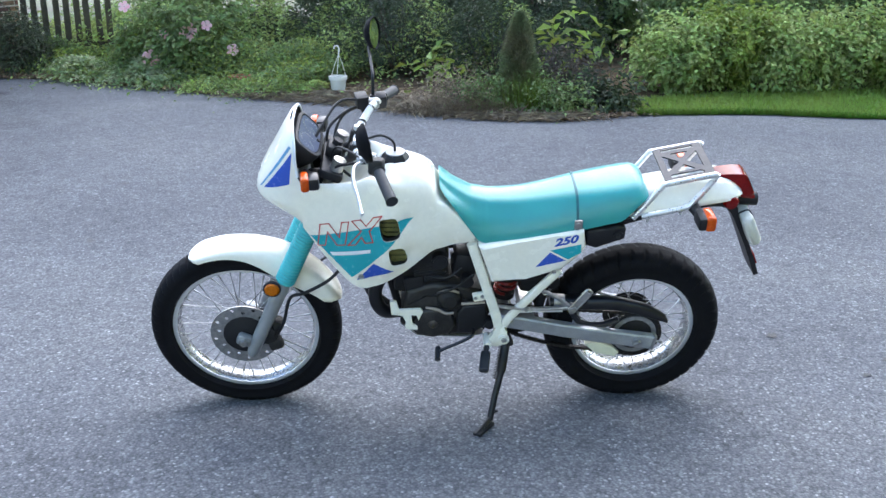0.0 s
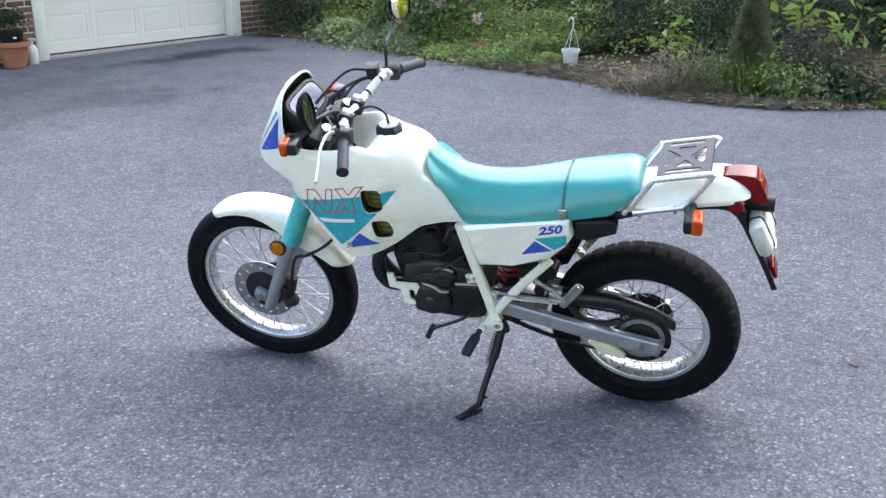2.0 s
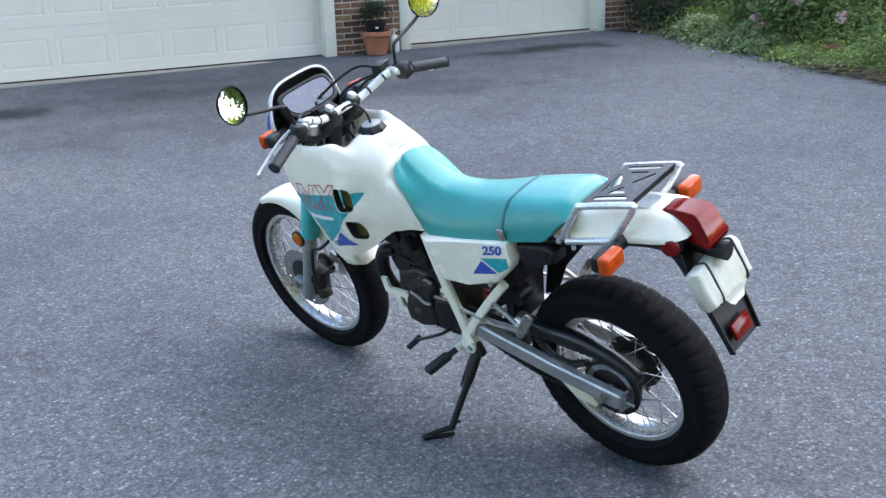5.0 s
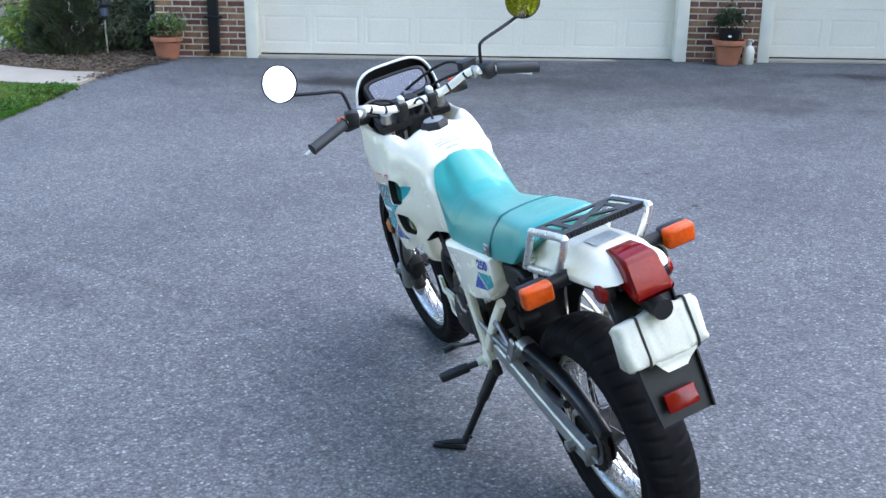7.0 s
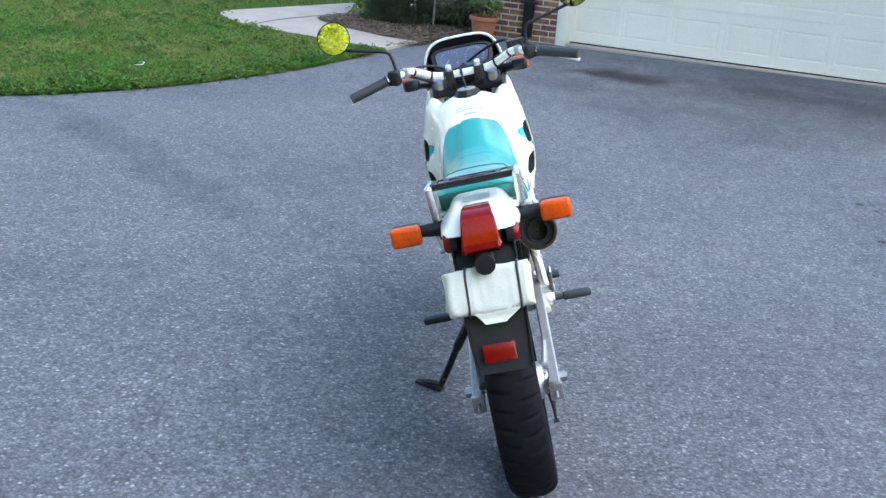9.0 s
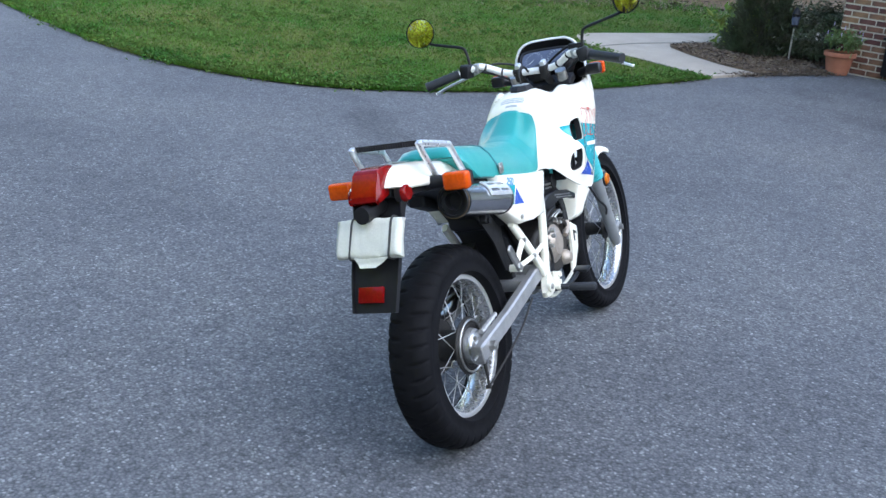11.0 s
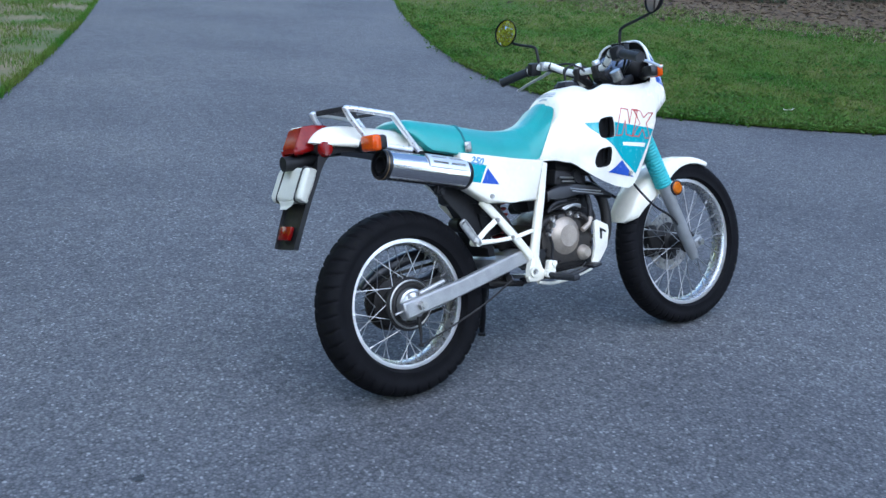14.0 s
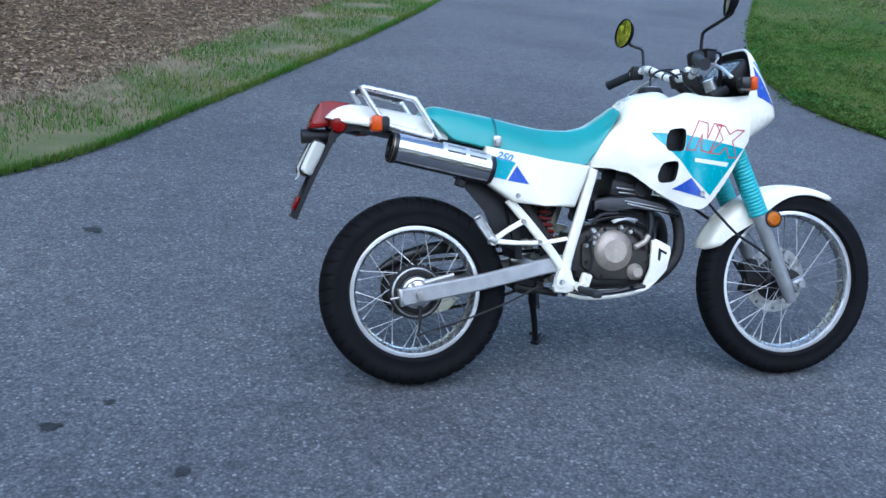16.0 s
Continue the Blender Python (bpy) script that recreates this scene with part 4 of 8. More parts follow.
def conifer(name, x, y, h, r, label, mat, seed, n=16000, fine=1.0):
    """A narrow conifer: a stem, whorls of boughs and short needle sprays."""
    rng = np.random.default_rng(seed)
    root = new(name)
    root.location = (x, y, gz(y))
    bm = bmesh.new()
    tube(bm, [(0, 0, -0.03), (0.01, 0, h * 0.5), (0, 0, h * 0.98)], [r * 0.09, r * 0.06, 0.006], 8)
    part("trunk", bm, BARK, root)
    z = rng.uniform(0, 1, n) ** 1.25
    a = rng.uniform(0, 2 * np.pi, n)
    lobe = 1 + 0.16 * np.sin(a * 5 + z * 19) + 0.12 * np.sin(a * 9 - z * 37)
    rr = r * (1 - z) ** 0.62 * lobe * rng.uniform(0.45, 1.05, n) ** 0.5
    p = np.stack([np.cos(a) * rr, np.sin(a) * rr, 0.03 + z * h], 1)
    out = np.stack([np.cos(a), np.sin(a), 0.9 + 0 * a], 1)
    axis = out + rng.normal(size=(n, 3)) * 0.35
    s = rng.uniform(0.6, 1.4, n)
    me = leaf_mesh("needles", p, axis, np.stack([-np.sin(a), np.cos(a), 0.3 + 0 * a], 1) + rng.normal(size=(n, 3)) * 0.5, 0.075 * s * fine, 0.014 * s * (0.4 + 0.6 * fine), mat)
    ob = new("needles", me)
    ob.parent = root
    return tagged(root, label, "conifer")


conifer("cypress", 0.66, 6.22, 0.85, 0.20, "small pointed grey-green cypress with brown patches", CYPRESS, 21, 30000, 0.55)
shrub("smoke_bush", 1.12, 6.42, (0.34, 0.26, 0.26), "dull purple-brown leafed bush", LEAF_PURPLE, (0.040, 0.018), 60, 60, 22, n_stems=16)
rngd = np.random.default_rng(23)
dp = np.stack([rngd.normal(0.22, 0.30, 5200), rngd.normal(6.10, 0.13, 5200), np.zeros(5200)], 1)
dp[:, 2] = RISE * (dp[:, 1] - 1)
blades("dry_grass", dp, 0.15, 2.4, 0.005, DRY, "heap of dry grey-brown grass at the garden edge", "dry grass", rngd)
dp = np.stack([rngd.normal(0.75, 0.09, 420), rngd.normal(5.94, 0.07, 420), np.zeros(420)], 1)
dp[:, 2] = RISE * (dp[:, 1] - 1)
blades("tall_grass", dp, 0.34, 0.6, 0.009, BLADE, "tuft of tall green grass before the cypress", "grass", rngd)
shrub("leafy_clump", 1.0, 5.94, (0.30, 0.18, 0.13), "low clump of light green leaves", LEAF, (0.05, 0.025), 40, 30, 24)
shrub("leafy_clump", 1.38, 6.10, (0.26, 0.2, 0.12), "low clump of dark green leaves", LEAF_DARK, (0.07, 0.035), 40, 30, 25)
shrub("leafy_clump", 0.38, 6.06, (0.26, 0.16, 0.17), "low clump of grey-green leaves", LEAF, (0.04, 0.014), 40, 40, 26)
shrub("twiggy_clump", 0.10, 6.22, (0.34, 0.18, 0.17), "low clump of dry grey stems with small leaves", DRY, (0.05, 0.012), 40, 40, 126, n_stems=40, stem_r=0.004)
shrub("pokeweed", 1.12, 7.07, (0.32, 0.26, 0.46), "tall weed with large light green leaves", LEAF_YELLOW, (0.15, 0.075), 13, 7, 27, "weed", 0.13, 6, 0.010, droop=0.5)
shrub("pokeweed", -0.1, 7.22, (0.12, 0.12, 0.24), "tall weed with large yellow-green leaves", LEAF_YELLOW, (0.12, 0.07), 8, 6, 28, "weed", 0.08, 4, 0.008)
for k, (x, y, rx, rz, mt) in enumerate([(2.38, 7.22, 0.42, 0.36, LEAF_LIGHT), (2.9, 7.35, 0.45, 0.46, LEAF_YELLOW), (3.5, 7.25, 0.48, 0.38, LEAF_LIGHT), (4.15, 7.4, 0.5, 0.42, LEAF_LIGHT), (4.75, 7.15, 0.42, 0.36, LEAF_YELLOW), (5.5, 7.4, 0.65, 0.44, LEAF_LIGHT), (6.7, 7.5, 0.8, 0.5, LEAF_LIGHT)]):
    shrub("hedge_bush", x, y, (rx, 0.45, rz), "bright green leafy bush behind the grass strip", mt, (0.062, 0.036), 74, 76, 30 + k, spread=0.08, group="hedge behind the grass strip")
for k, (x, y, r, z) in enumerate([(3.2, 8.4, 0.8, 0.55), (4.7, 8.5, 0.9, 0.6), (6.4, 8.7, 1.0, 0.6)]):
    shrub("rear_bush", x, y, (r, 0.5, z), "taller mid-green bush behind the hedge", LEAF, (0.08, 0.045), 80, 46, 130 + k, group="bushes behind the hedge")
for k, (x, y) in enumerate([(-0.6, 10.6), (1.2, 10.2), (2.8, 10.1), (4.6, 10.3), (6.5, 10.2), (-3.6, 12.6), (-1.2, 13.2), (1.0, 12.8), (3.2, 13.0), (5.4, 12.8), (7.8, 12.4)]):
    shrub("woodland_bush", x, y, (1.35, 0.9, 0.95 if k < 5 else 1.15), "woodland undergrowth behind the garden", LEAF if k in (2, 4, 8, 9, 10) else LEAF_DARK, (0.10, 0.05), 110, 50, 40 + k + (60 if k > 4 else 0), group="woodland edge")

for k, (x, y, r) in enumerate([(10.4, 8.6, 1.3), (9.6, 10.8, 1.3), (11.0, 14.2, 1.6), (16.0, 7.4, 1.9), (21.0, 9.0, 2.0), (6.2, -11.6, 1.6), (9.4, -12.4, 1.9), (12.6, -9.0, 1.8), (15.0, -3.6, 1.8)]):
    shrub("sunlit_bush", x, y, (r, r * 0.8, r * 0.75), "yellow-green bush beyond the drive", LEAF_SUN, (0.16, 0.10), 90, 40, 180 + k, group="bushes beyond the drive")

# bed at the corner of the garage
conifer("dwarf_conifer", -9.66, -1.22, 1.35, 0.40, "dense dark conical evergreen in the mulched bed", NEEDLE, 51, 20000, 0.75)
shrub("juniper", -10.0, -0.45, (0.75, 0.5, 0.34), "spreading dark green juniper beside the brick wall", NEEDLE, (0.08, 0.016), 90, 60, 52)
shrub("hosta", -10.35, -1.60, (0.30, 0.24, 0.25), "yellow-green broad-leaved plant in the bed", LEAF_YELLOW, (0.14, 0.05), 22, 16, 53)
shrub("leafy_clump", -10.7, -1.6, (0.4, 0.3, 0.24), "low clump of green leaves", LEAF, (0.07, 0.035), 50, 36, 54)
# tufts on the far side of the lawn
for k, (x, y, r) in enumerate([(-17.6, -19.5, 1.1), (-20.4, -9.3, 1.0), (-18.4, -4.0, 0.8), (-16.4, -17.6, 0.8), (-15.6, -12.6, 0.75), (-19.4, -16.2, 1.3), (-19.2, -12.4, 1.1), (-22.6, -11.6, 1.4), (-23.5, -7.2, 1.3), (-22.0, -14.5, 1.5), (-26.5, -9.6, 1.7), (-21.2, -10.6, 0.6)]):
    shrub("wood_edge_bush", x, y, (r * (1.1 + 0.3 * math.sin(k * 2.3)), r * (1.1 + 0.3 * math.cos(k * 1.7)), r * (0.5 + 0.14 * math.sin(k * 3.1))), "dark green weeds at the wood's edge", LEAF_DARK, (0.08, 0.04), 60, 40, 60 + k, group="wood edge beyond the lawn")


def tree(name, x, y, h, spread, label, mat, seed, low=0.66, tall=0.36, clumps=110):
    """A tapered trunk with limbs and a broken crown of leaves."""
    rng = np.random.default_rng(seed)
    root = new(name)
    root.location = (x, y, gz(y) - 0.05)
    bm = bmesh.new()
    r0 = h * 0.022
    line = [(0, 0, 0), (rng.normal() * 0.1, rng.normal() * 0.1, h * 0.3), (rng.normal() * 0.25, rng.normal() * 0.25, h * 0.62), (rng.normal() * 0.4, rng.normal() * 0.4, h * 0.92)]
    path = rounded(line, 5)
    tube(bm, path, [r0 * (1.25 - 1.15 * i / (len(path) - 1)) for i in range(len(path))], 10)
    part("trunk", bm, BARK, root)
    bm = bmesh.new()
    for k in range(11):
        z = h * rng.uniform(0.32, 0.85)
        a = rng.uniform(0, 6.28)
        l = spread * rng.uniform(0.5, 0.95) * (1.15 - 0.5 * z / h)
        tip = Vector((math.cos(a) * l, math.sin(a) * l, z + l * rng.uniform(0.25, 0.7)))
        tube(bm, rounded([(0, 0, z), (tip.x * 0.45, tip.y * 0.45, z + (tip.z - z) * 0.35), tuple(tip)], 4), [r0 * 0.42 * (1 - 0.85 * i / 8) for i in range(9)], 6)
    part("limb", bm, BARK, root)
    p, out = crown_points(rng, (0, 0, h * low), (spread, spread, h * tall), clumps, 46, spread * 0.13, 0.9)
    fol = new("crown", leafy(rng, p, out, 0.34, 0.22, mat))
    fol.parent = root
    return tagged(root, label, "tree", "trees round the drive")


first = [tree("tree", -1.5, 16.8, 8.2, 3.2, "tall leafy tree at the wood's edge", LEAF, 71), tree("tree", 4.5, 16.8, 8.4, 3.4, "tall leafy tree at the wood's edge", LEAF_LIGHT, 72), tree("tree", 13.5, 0.9, 9.0, 3.6, "yellow-green leafy tree beyond the drive", LEAF_SUN, 73, 0.48, 0.46, 130)]
for k, (x, y, s) in enumerate([(1.6, 19.0, 1.1), (8.5, 17.0, 1.0), (-5.5, 20.5, 1.2), (9.0, 14.6, 1.1), (19.5, -1.8, 1.1), (15.5, -8.0, 1.2), (9.0, -11.0, 1.0), (4.5, -17.5, 1.2), (13.0, -4.6, 1.0), (6.0, -14.0, 1.0),
                               (14.0, -15.0, 1.3), (-24.0, -13.0, 1.1), (-25.0, -6.5, 1.2), (-24.0, -23.0, 1.2), (1.0, -27.0, 1.2), (25.0, 4.0, 1.4), (9.5, 19.0, 1.3)]):
    src = first[2] if x > 7.5 and y < 12 else first[k % 2]
    copy_thing(src, Matrix.Translation((x, y, gz(y) - 0.05)) @ Matrix.Rotation(k * 1.7, 4, "Z") @ Matrix.Scale(s, 4))

# ---- the motorcycle: x forward, y to its left, z up in its own plane ----
bike = new("motorcycle")
bike.matrix_world = Matrix.Translation((-0.0092, 0.1189, 0.004)) @ Matrix.Rotation(radians(182.22), 4, "Z") @ Matrix.Rotation(radians(-15.93), 4, "X")
tagged(bike, "white and teal dual-sport motorcycle leaning on its side stand", "motorcycle")
FA, RA = (0.691, 0.0, 0.331), (-0.673, 0.0, 0.311)


def tyre(owner, c, radius, width, rim_r, rim_w, blocks, label):
    """A tyre with a round section, grooves across the tread and a bead."""
    bm = bmesh.new()
    h = radius - rim_r
    w = width / 2
    depth = 0.0065 if width > 0.12 else 0.004
    half = rounded([(radius, 0, 0), (radius - 0.02 * h, w * 0.34, 0), (radius - 0.09 * h, w * 0.66, 0), (radius - 0.22 * h, w * 0.90, 0), (radius - 0.42 * h, w, 0), (radius - 0.66 * h, w * 0.93, 0),
                    (radius - 0.86 * h, (w + rim_w) * 0.46, 0), (radius - 0.95 * h, rim_w / 2 + 0.003, 0), (radius - h - 0.003, rim_w / 2 - 0.006, 0)], 2)
    prof = [(v.x, -v.y) for v in half[:0:-1]] + [(v.x, v.y) for v in half]
    m = len(prof) - 1

    def groove(t, k):
        u = (k - m / 2) / (m / 2)
        if abs(u) > 0.52:
            return 0.0
        ph = (t * blocks / (2 * math.pi) + (0.9 * abs(u) if abs(u) > 0.08 else 0.0) + (0.5 if u > 0 else 0.0)) % 1.0
        if abs(u) > 0.10:
            return depth if ph < 0.17 else 0.0
        return 0.0025 if 0.1 > abs(u) > 0.03 else 0.0

    lathe(bm, prof, c, blocks * 12, groove=groove)
    return part("tyre", bm, RUBBER, owner, label, sharp=50)


def rim(owner, c, r, width):
    """A spoked alloy rim: two lips and a hollow well, whose shade is put into a darker metal."""
    bm = bmesh.new()
    w = width / 2
    prof = [(r + 0.001, -w), (r + 0.004, -w + 0.004), (r - 0.004, -w + 0.010), (r - 0.012, -w * 0.45), (r - 0.014, 0), (r - 0.012, w * 0.45), (r - 0.004, w - 0.010), (r + 0.004, w - 0.004), (r + 0.001, w),
            (r - 0.010, w), (r - 0.014, w * 0.86), (r - 0.021, w * 0.45), (r - 0.022, 0), (r - 0.021, -w * 0.45), (r - 0.014, -w * 0.86), (r - 0.010, -w)]
    lathe(bm, prof, c, 96, closed=True)
    well = part("rim", bm, RIM_SHADED, owner, "bright alloy rim")
    for s in (1, -1):
        bm = bmesh.new()
        lathe(bm, [(r - 0.011, s * w * 0.97), (r - 0.010, s * (w + 0.0025)), (r + 0.002, s * (w + 0.003)), (r + 0.006, s * (w + 0.001)), (r + 0.005, s * (w - 0.003))], c, 96)
        part("rim_lip", bm, ALUMINIUM, well, "rim lip in a paler metal than the shaded well")
    return well


def spokes(owner, c, hub_r, hub_w, rim_r, n=36):
    bm = bmesh.new()
    L = 1.0
    tube(bm, [(0, 0, 0), (0, 0, 0.86), (0, 0, 0.87), (0, 0, 1.0)], [0.0015, 0.0015, 0.0030, 0.0030], 6)
    me = bpy.data.meshes.new("spoke")
    bm.to_mesh(me)
    bm.free()
    me.materials.append(SPOKE_STEEL)
    for i in range(n):
        side = 1 if i % 2 else -1
        a = 2 * math.pi * i / n
        lead = (0.62 if (i // 2) % 2 else -0.62)
        p = Vector((c[0] + hub_r * math.cos(a + lead), side * hub_w, c[2] + hub_r * math.sin(a + lead)))
        q = Vector((c[0] + rim_r * math.cos(a), side * 0.006, c[2] + rim_r * math.sin(a)))
        ob = new("spoke", me)
        ob.parent = owner
        d = q - p
        ob.matrix_local = Matrix.Translation(p) @ d.to_track_quat("Z", "Y").to_matrix().to_4x4() @ Matrix.Diagonal((1, 1, d.length, 1))


def brake_disc(owner, c, y, r0, r1, thick, n=18, label="drilled steel brake disc"):
    """A flat ring with a round hole in each of its cells."""
    bm = bmesh.new()
    rm = (r0 + r1) / 2
    hr = (r1 - r0) * 0.17
    for s in (-1, 1):
        yy = y + s * thick / 2
        for i in range(n):
            a0, a1 = 2 * math.pi * i / n, 2 * math.pi * (i + 1) / n
            am = (a0 + a1) / 2
            off = (r1 - r0) * 0.18 * (1 if i % 2 else -1)
            outer = [(r0, a0), (r0, am), (r0, a1), (rm, a1), (r1, a1), (r1, am), (r1, a0), (rm, a0)]
            ov = [bm.verts.new((c[0] + r * math.cos(a), yy, c[2] + r * math.sin(a))) for r, a in outer]
            hc = (c[0] + (rm + off) * math.cos(am), c[2] + (rm + off) * math.sin(am))
            iv = []
            for r, a in outer:
                px, pz = c[0] + r * math.cos(a) - hc[0], c[2] + r * math.sin(a) - hc[1]
                k = hr / math.hypot(px, pz)
                iv.append(bm.verts.new((hc[0] + px * k, yy, hc[1] + pz * k)))
            for j in range(8):
                bm.faces.new((ov[j], ov[(j + 1) % 8], iv[(j + 1) % 8], iv[j]))
    for r in (r0, r1):
        ring = [[(c[0] + r * math.cos(2 * math.pi * i / 72), y + s * thick / 2, c[2] + r * math.sin(2 * math.pi * i / 72)) for s in (-1, 1)] for i in range(73)]
        loft(bm, ring, ring_closed=False)
    return part("brake_disc", bm, STEEL, owner, label)


def wheel(name, c, tyre_r, tyre_w, rim_r, rim_w, hub_r, hub_w, blocks, label):
    bm = bmesh.new()
    prof = [(0.0, -hub_w - 0.02), (0.02, -hub_w - 0.02), (0.022, -hub_w - 0.004), (hub_r, -hub_w), (hub_r, -hub_w + 0.006), (hub_r * 0.62, -hub_w + 0.012), (hub_r * 0.55, 0),
            (hub_r * 0.62, hub_w - 0.012), (hub_r, hub_w - 0.006), (hub_r, hub_w), (0.022, hub_w + 0.004), (0.02, hub_w + 0.02), (0.0, hub_w + 0.02)]
    lathe(bm, prof, c, 40)
    w = part(name, bm, DARK_METAL, bike, label)
    tyre(w, c, tyre_r, tyre_w, rim_r - 0.001, rim_w, blocks, "black rubber tyre with cut tread")
    rim(w, c, rim_r, rim_w)
    spokes(w, c, hub_r * 0.92, hub_w - 0.004, rim_r - 0.016)
    return w


fw = wheel("front_wheel", FA, 0.334, 0.104, 0.252, 0.062, 0.045, 0.045, 58, "spoked front wheel with bright alloy rim")
rw = wheel("rear_wheel", RA, 0.313, 0.134, 0.214, 0.078, 0.082, 0.048, 40, "spoked rear wheel with bright alloy rim")
brake_disc(fw, FA, 0.062, 0.076, 0.120, 0.004)
bm = bmesh.new()
lathe(bm, [(0.0, 0.050), (0.060, 0.050), (0.078, 0.058), (0.078, 0.063), (0.050, 0.068), (0.030, 0.075), (0.0, 0.075)], FA, 36)
part("disc_carrier", bm, BLACK, fw)
# sprocket with teeth
bm = bmesh.new()
prof = []
for i in range(76):
    r = 0.087 if i % 2 else 0.094
    t = 2 * math.pi * i / 76
    prof.append((RA[0] + r * math.cos(t), RA[2] + r * math.sin(t)))
prism(bm, prof, 0.070, 0.076)
part("sprocket", bm, DARK_METAL, rw, "dark toothed sprocket")
bm = bmesh.new()
lathe(bm, [(0.062, 0.078), (0.078, 0.078), (0.078, 0.081), (0.062, 0.081)], RA, 48, closed=True)
part("sprocket_ring", bm, STEEL, rw)
# drum plate on the right
bm = bmesh.new()
lathe(bm, [(0.0, -0.092), (0.024, -0.092), (0.027, -0.084), (0.040, -0.080), (0.044, -0.074), (0.051, -0.072), (0.054, -0.060), (0.054, -0.044)], RA, 44)
part("drum_plate", bm, SILVER, rw, "grey drum brake plate")
bm = bmesh.new()
lathe(bm, [(0.055, -0.056), (0.064, -0.060), (0.068, -0.056), (0.068, -0.044), (0.055, -0.044)], RA, 44, closed=True)
part("drum_ring", bm, DARK_METAL, rw, "dark ring round the drum")
bm = bmesh.new()
lathe(bm, [(0.068, -0.058), (0.086, -0.057), (0.090, -0.050), (0.068, -0.044)], RA, 44, closed=True)
part("drum_band", bm, DARK_METAL, rw, "dark outer ring of the rear hub")
bm = bmesh.new()
lathe(bm, [(0.076, -0.0605), (0.079, -0.0625), (0.082, -0.0605), (0.082, -0.057), (0.076, -0.057)], RA, 44, closed=True)
part("hub_edge", bm, STEEL, rw, "worn bright edge of the rear hub")
bm = bmesh.new()
rod(bm, (RA[0] + 0.02, -0.088, RA[2] + 0.035), (RA[0] + 0.115, -0.098, RA[2] + 0.062), 0.009, 8, 0.007)
part("torque_arm", bm, ARM_GREY, rw, "grey torque arm of the drum brake")
for k in range(3):
    a = 2.1 + k * 2.09
    bolt_c = (RA[0] + 0.034 * math.cos(a), RA[2] + 0.034 * math.sin(a))
    bm = bmesh.new()
    lathe(bm, [(0.0, -0.088), (0.006, -0.088), (0.007, -0.078)], (bolt_c[0], 0, bolt_c[1]), 10)
    part("plate_bolt", bm, STEEL, rw)
bm = bmesh.new()
tube(bm, [(-0.665, -0.086, 0.27), (-0.668, -0.092, 0.21), (-0.672, -0.092, 0.175)], [0.007, 0.005, 0.004], 8)
rod(bm, (-0.672, -0.100, 0.176), (-0.672, -0.084, 0.176), 0.006, 8)
part("brake_arm", bm, DARK_METAL, bike)
bm = bmesh.new()
tube(bm, rounded([(-0.672, -0.092, 0.176), (-0.55, -0.10, 0.215), (-0.40, -0.105, 0.27), (-0.27, -0.10, 0.33)], 5), 0.0035, 6)
part("brake_rod", bm, DARK_METAL, bike)
bm = bmesh.new()
rod(bm, (RA[0], -0.145, RA[2]), (RA[0], 0.145, RA[2]), 0.009, 12)
for s in (-1, 1):
    rod(bm, (RA[0], s * 0.124, RA[2]), (RA[0], s * 0.142, RA[2]), 0.016, 6)
part("rear_axle", bm, STEEL, bike, "bright axle bolt and nuts")
bm = bmesh.new()
rod(bm, (FA[0], -0.115, FA[2]), (FA[0], 0.115, FA[2]), 0.009, 12)
for s in (-1, 1):
    rod(bm, (FA[0], s * 0.107, FA[2]), (FA[0], s * 0.122, FA[2]), 0.013, 6)
part("front_axle", bm, STEEL, bike)

# ---- fork ----
def on_fork(z, y):
    return Vector((0.668 - (z - 0.275) * 0.46, y, z))


for s, side in ((1, "left"), (-1, "right")):
    y = s * 0.092
    bm = bmesh.new()
    q = [on_fork(z, y) for z in (0.268, 0.29, 0.36, 0.56, 0.60)]
    tube(bm, q, [0.017, 0.022, 0.024, 0.025, 0.026], 18)
    box(bm, tuple(Vector((FA[0], y, FA[2]))), (0.050, 0.032, 0.042), (0, -24, 0), 0.010)
    part("fork_slider", bm, FORK_GREY, bike, "grey painted fork leg")
    bm = bmesh.new()
    pts, rs = [], []
    for k in range(45):
        pts.append(on_fork(0.575 + 0.25 * k / 44, y))
        rs.append(0.0345 if k % 2 else 0.0320)
    tube(bm, pts, rs, 20)
    part("fork_gaiter", bm, TEAL_RUBBER, bike, "ribbed teal rubber gaiter")
    bm = bmesh.new()
    rod(bm, on_fork(0.81, y), on_fork(1.03, y), 0.021, 16)
    part("fork_tube", bm, STEEL, bike)
    bm = bmesh.new()
    c = Vector((0.590, s * 0.122, 0.560))
    lathe(bm, [(0.0, s * 0.009), (0.020, s * 0.007), (0.026, 0.0), (0.026, -s * 0.006), (0.0, -s * 0.006)], c - Vector((0.018, 0, 0)), 24)
    refl = part("fork_reflector", bm, AMBER, bike, "round amber reflector")
    bm = bmesh.new()
    lathe(bm, [(0.026, s * 0.002), (0.030, 0.0), (0.030, -s * 0.008), (0.0, -s * 0.012)], c - Vector((0.018, 0, 0)), 24)
    part("reflector_rim", bm, BLACK, refl)
bm = bmesh.new()
box(bm, (0.352, 0, 0.985), (0.075, 0.25, 0.032), (0, -24, 0), 0.01)
box(bm, (0.418, 0, 0.84), (0.075, 0.24, 0.03), (0, -24, 0), 0.01)
rod(bm, (0.335, 0, 0.99), (0.40, 0, 0.83), 0.028, 16)
part("triple_clamp", bm, BLACK, bike, "black fork yoke")
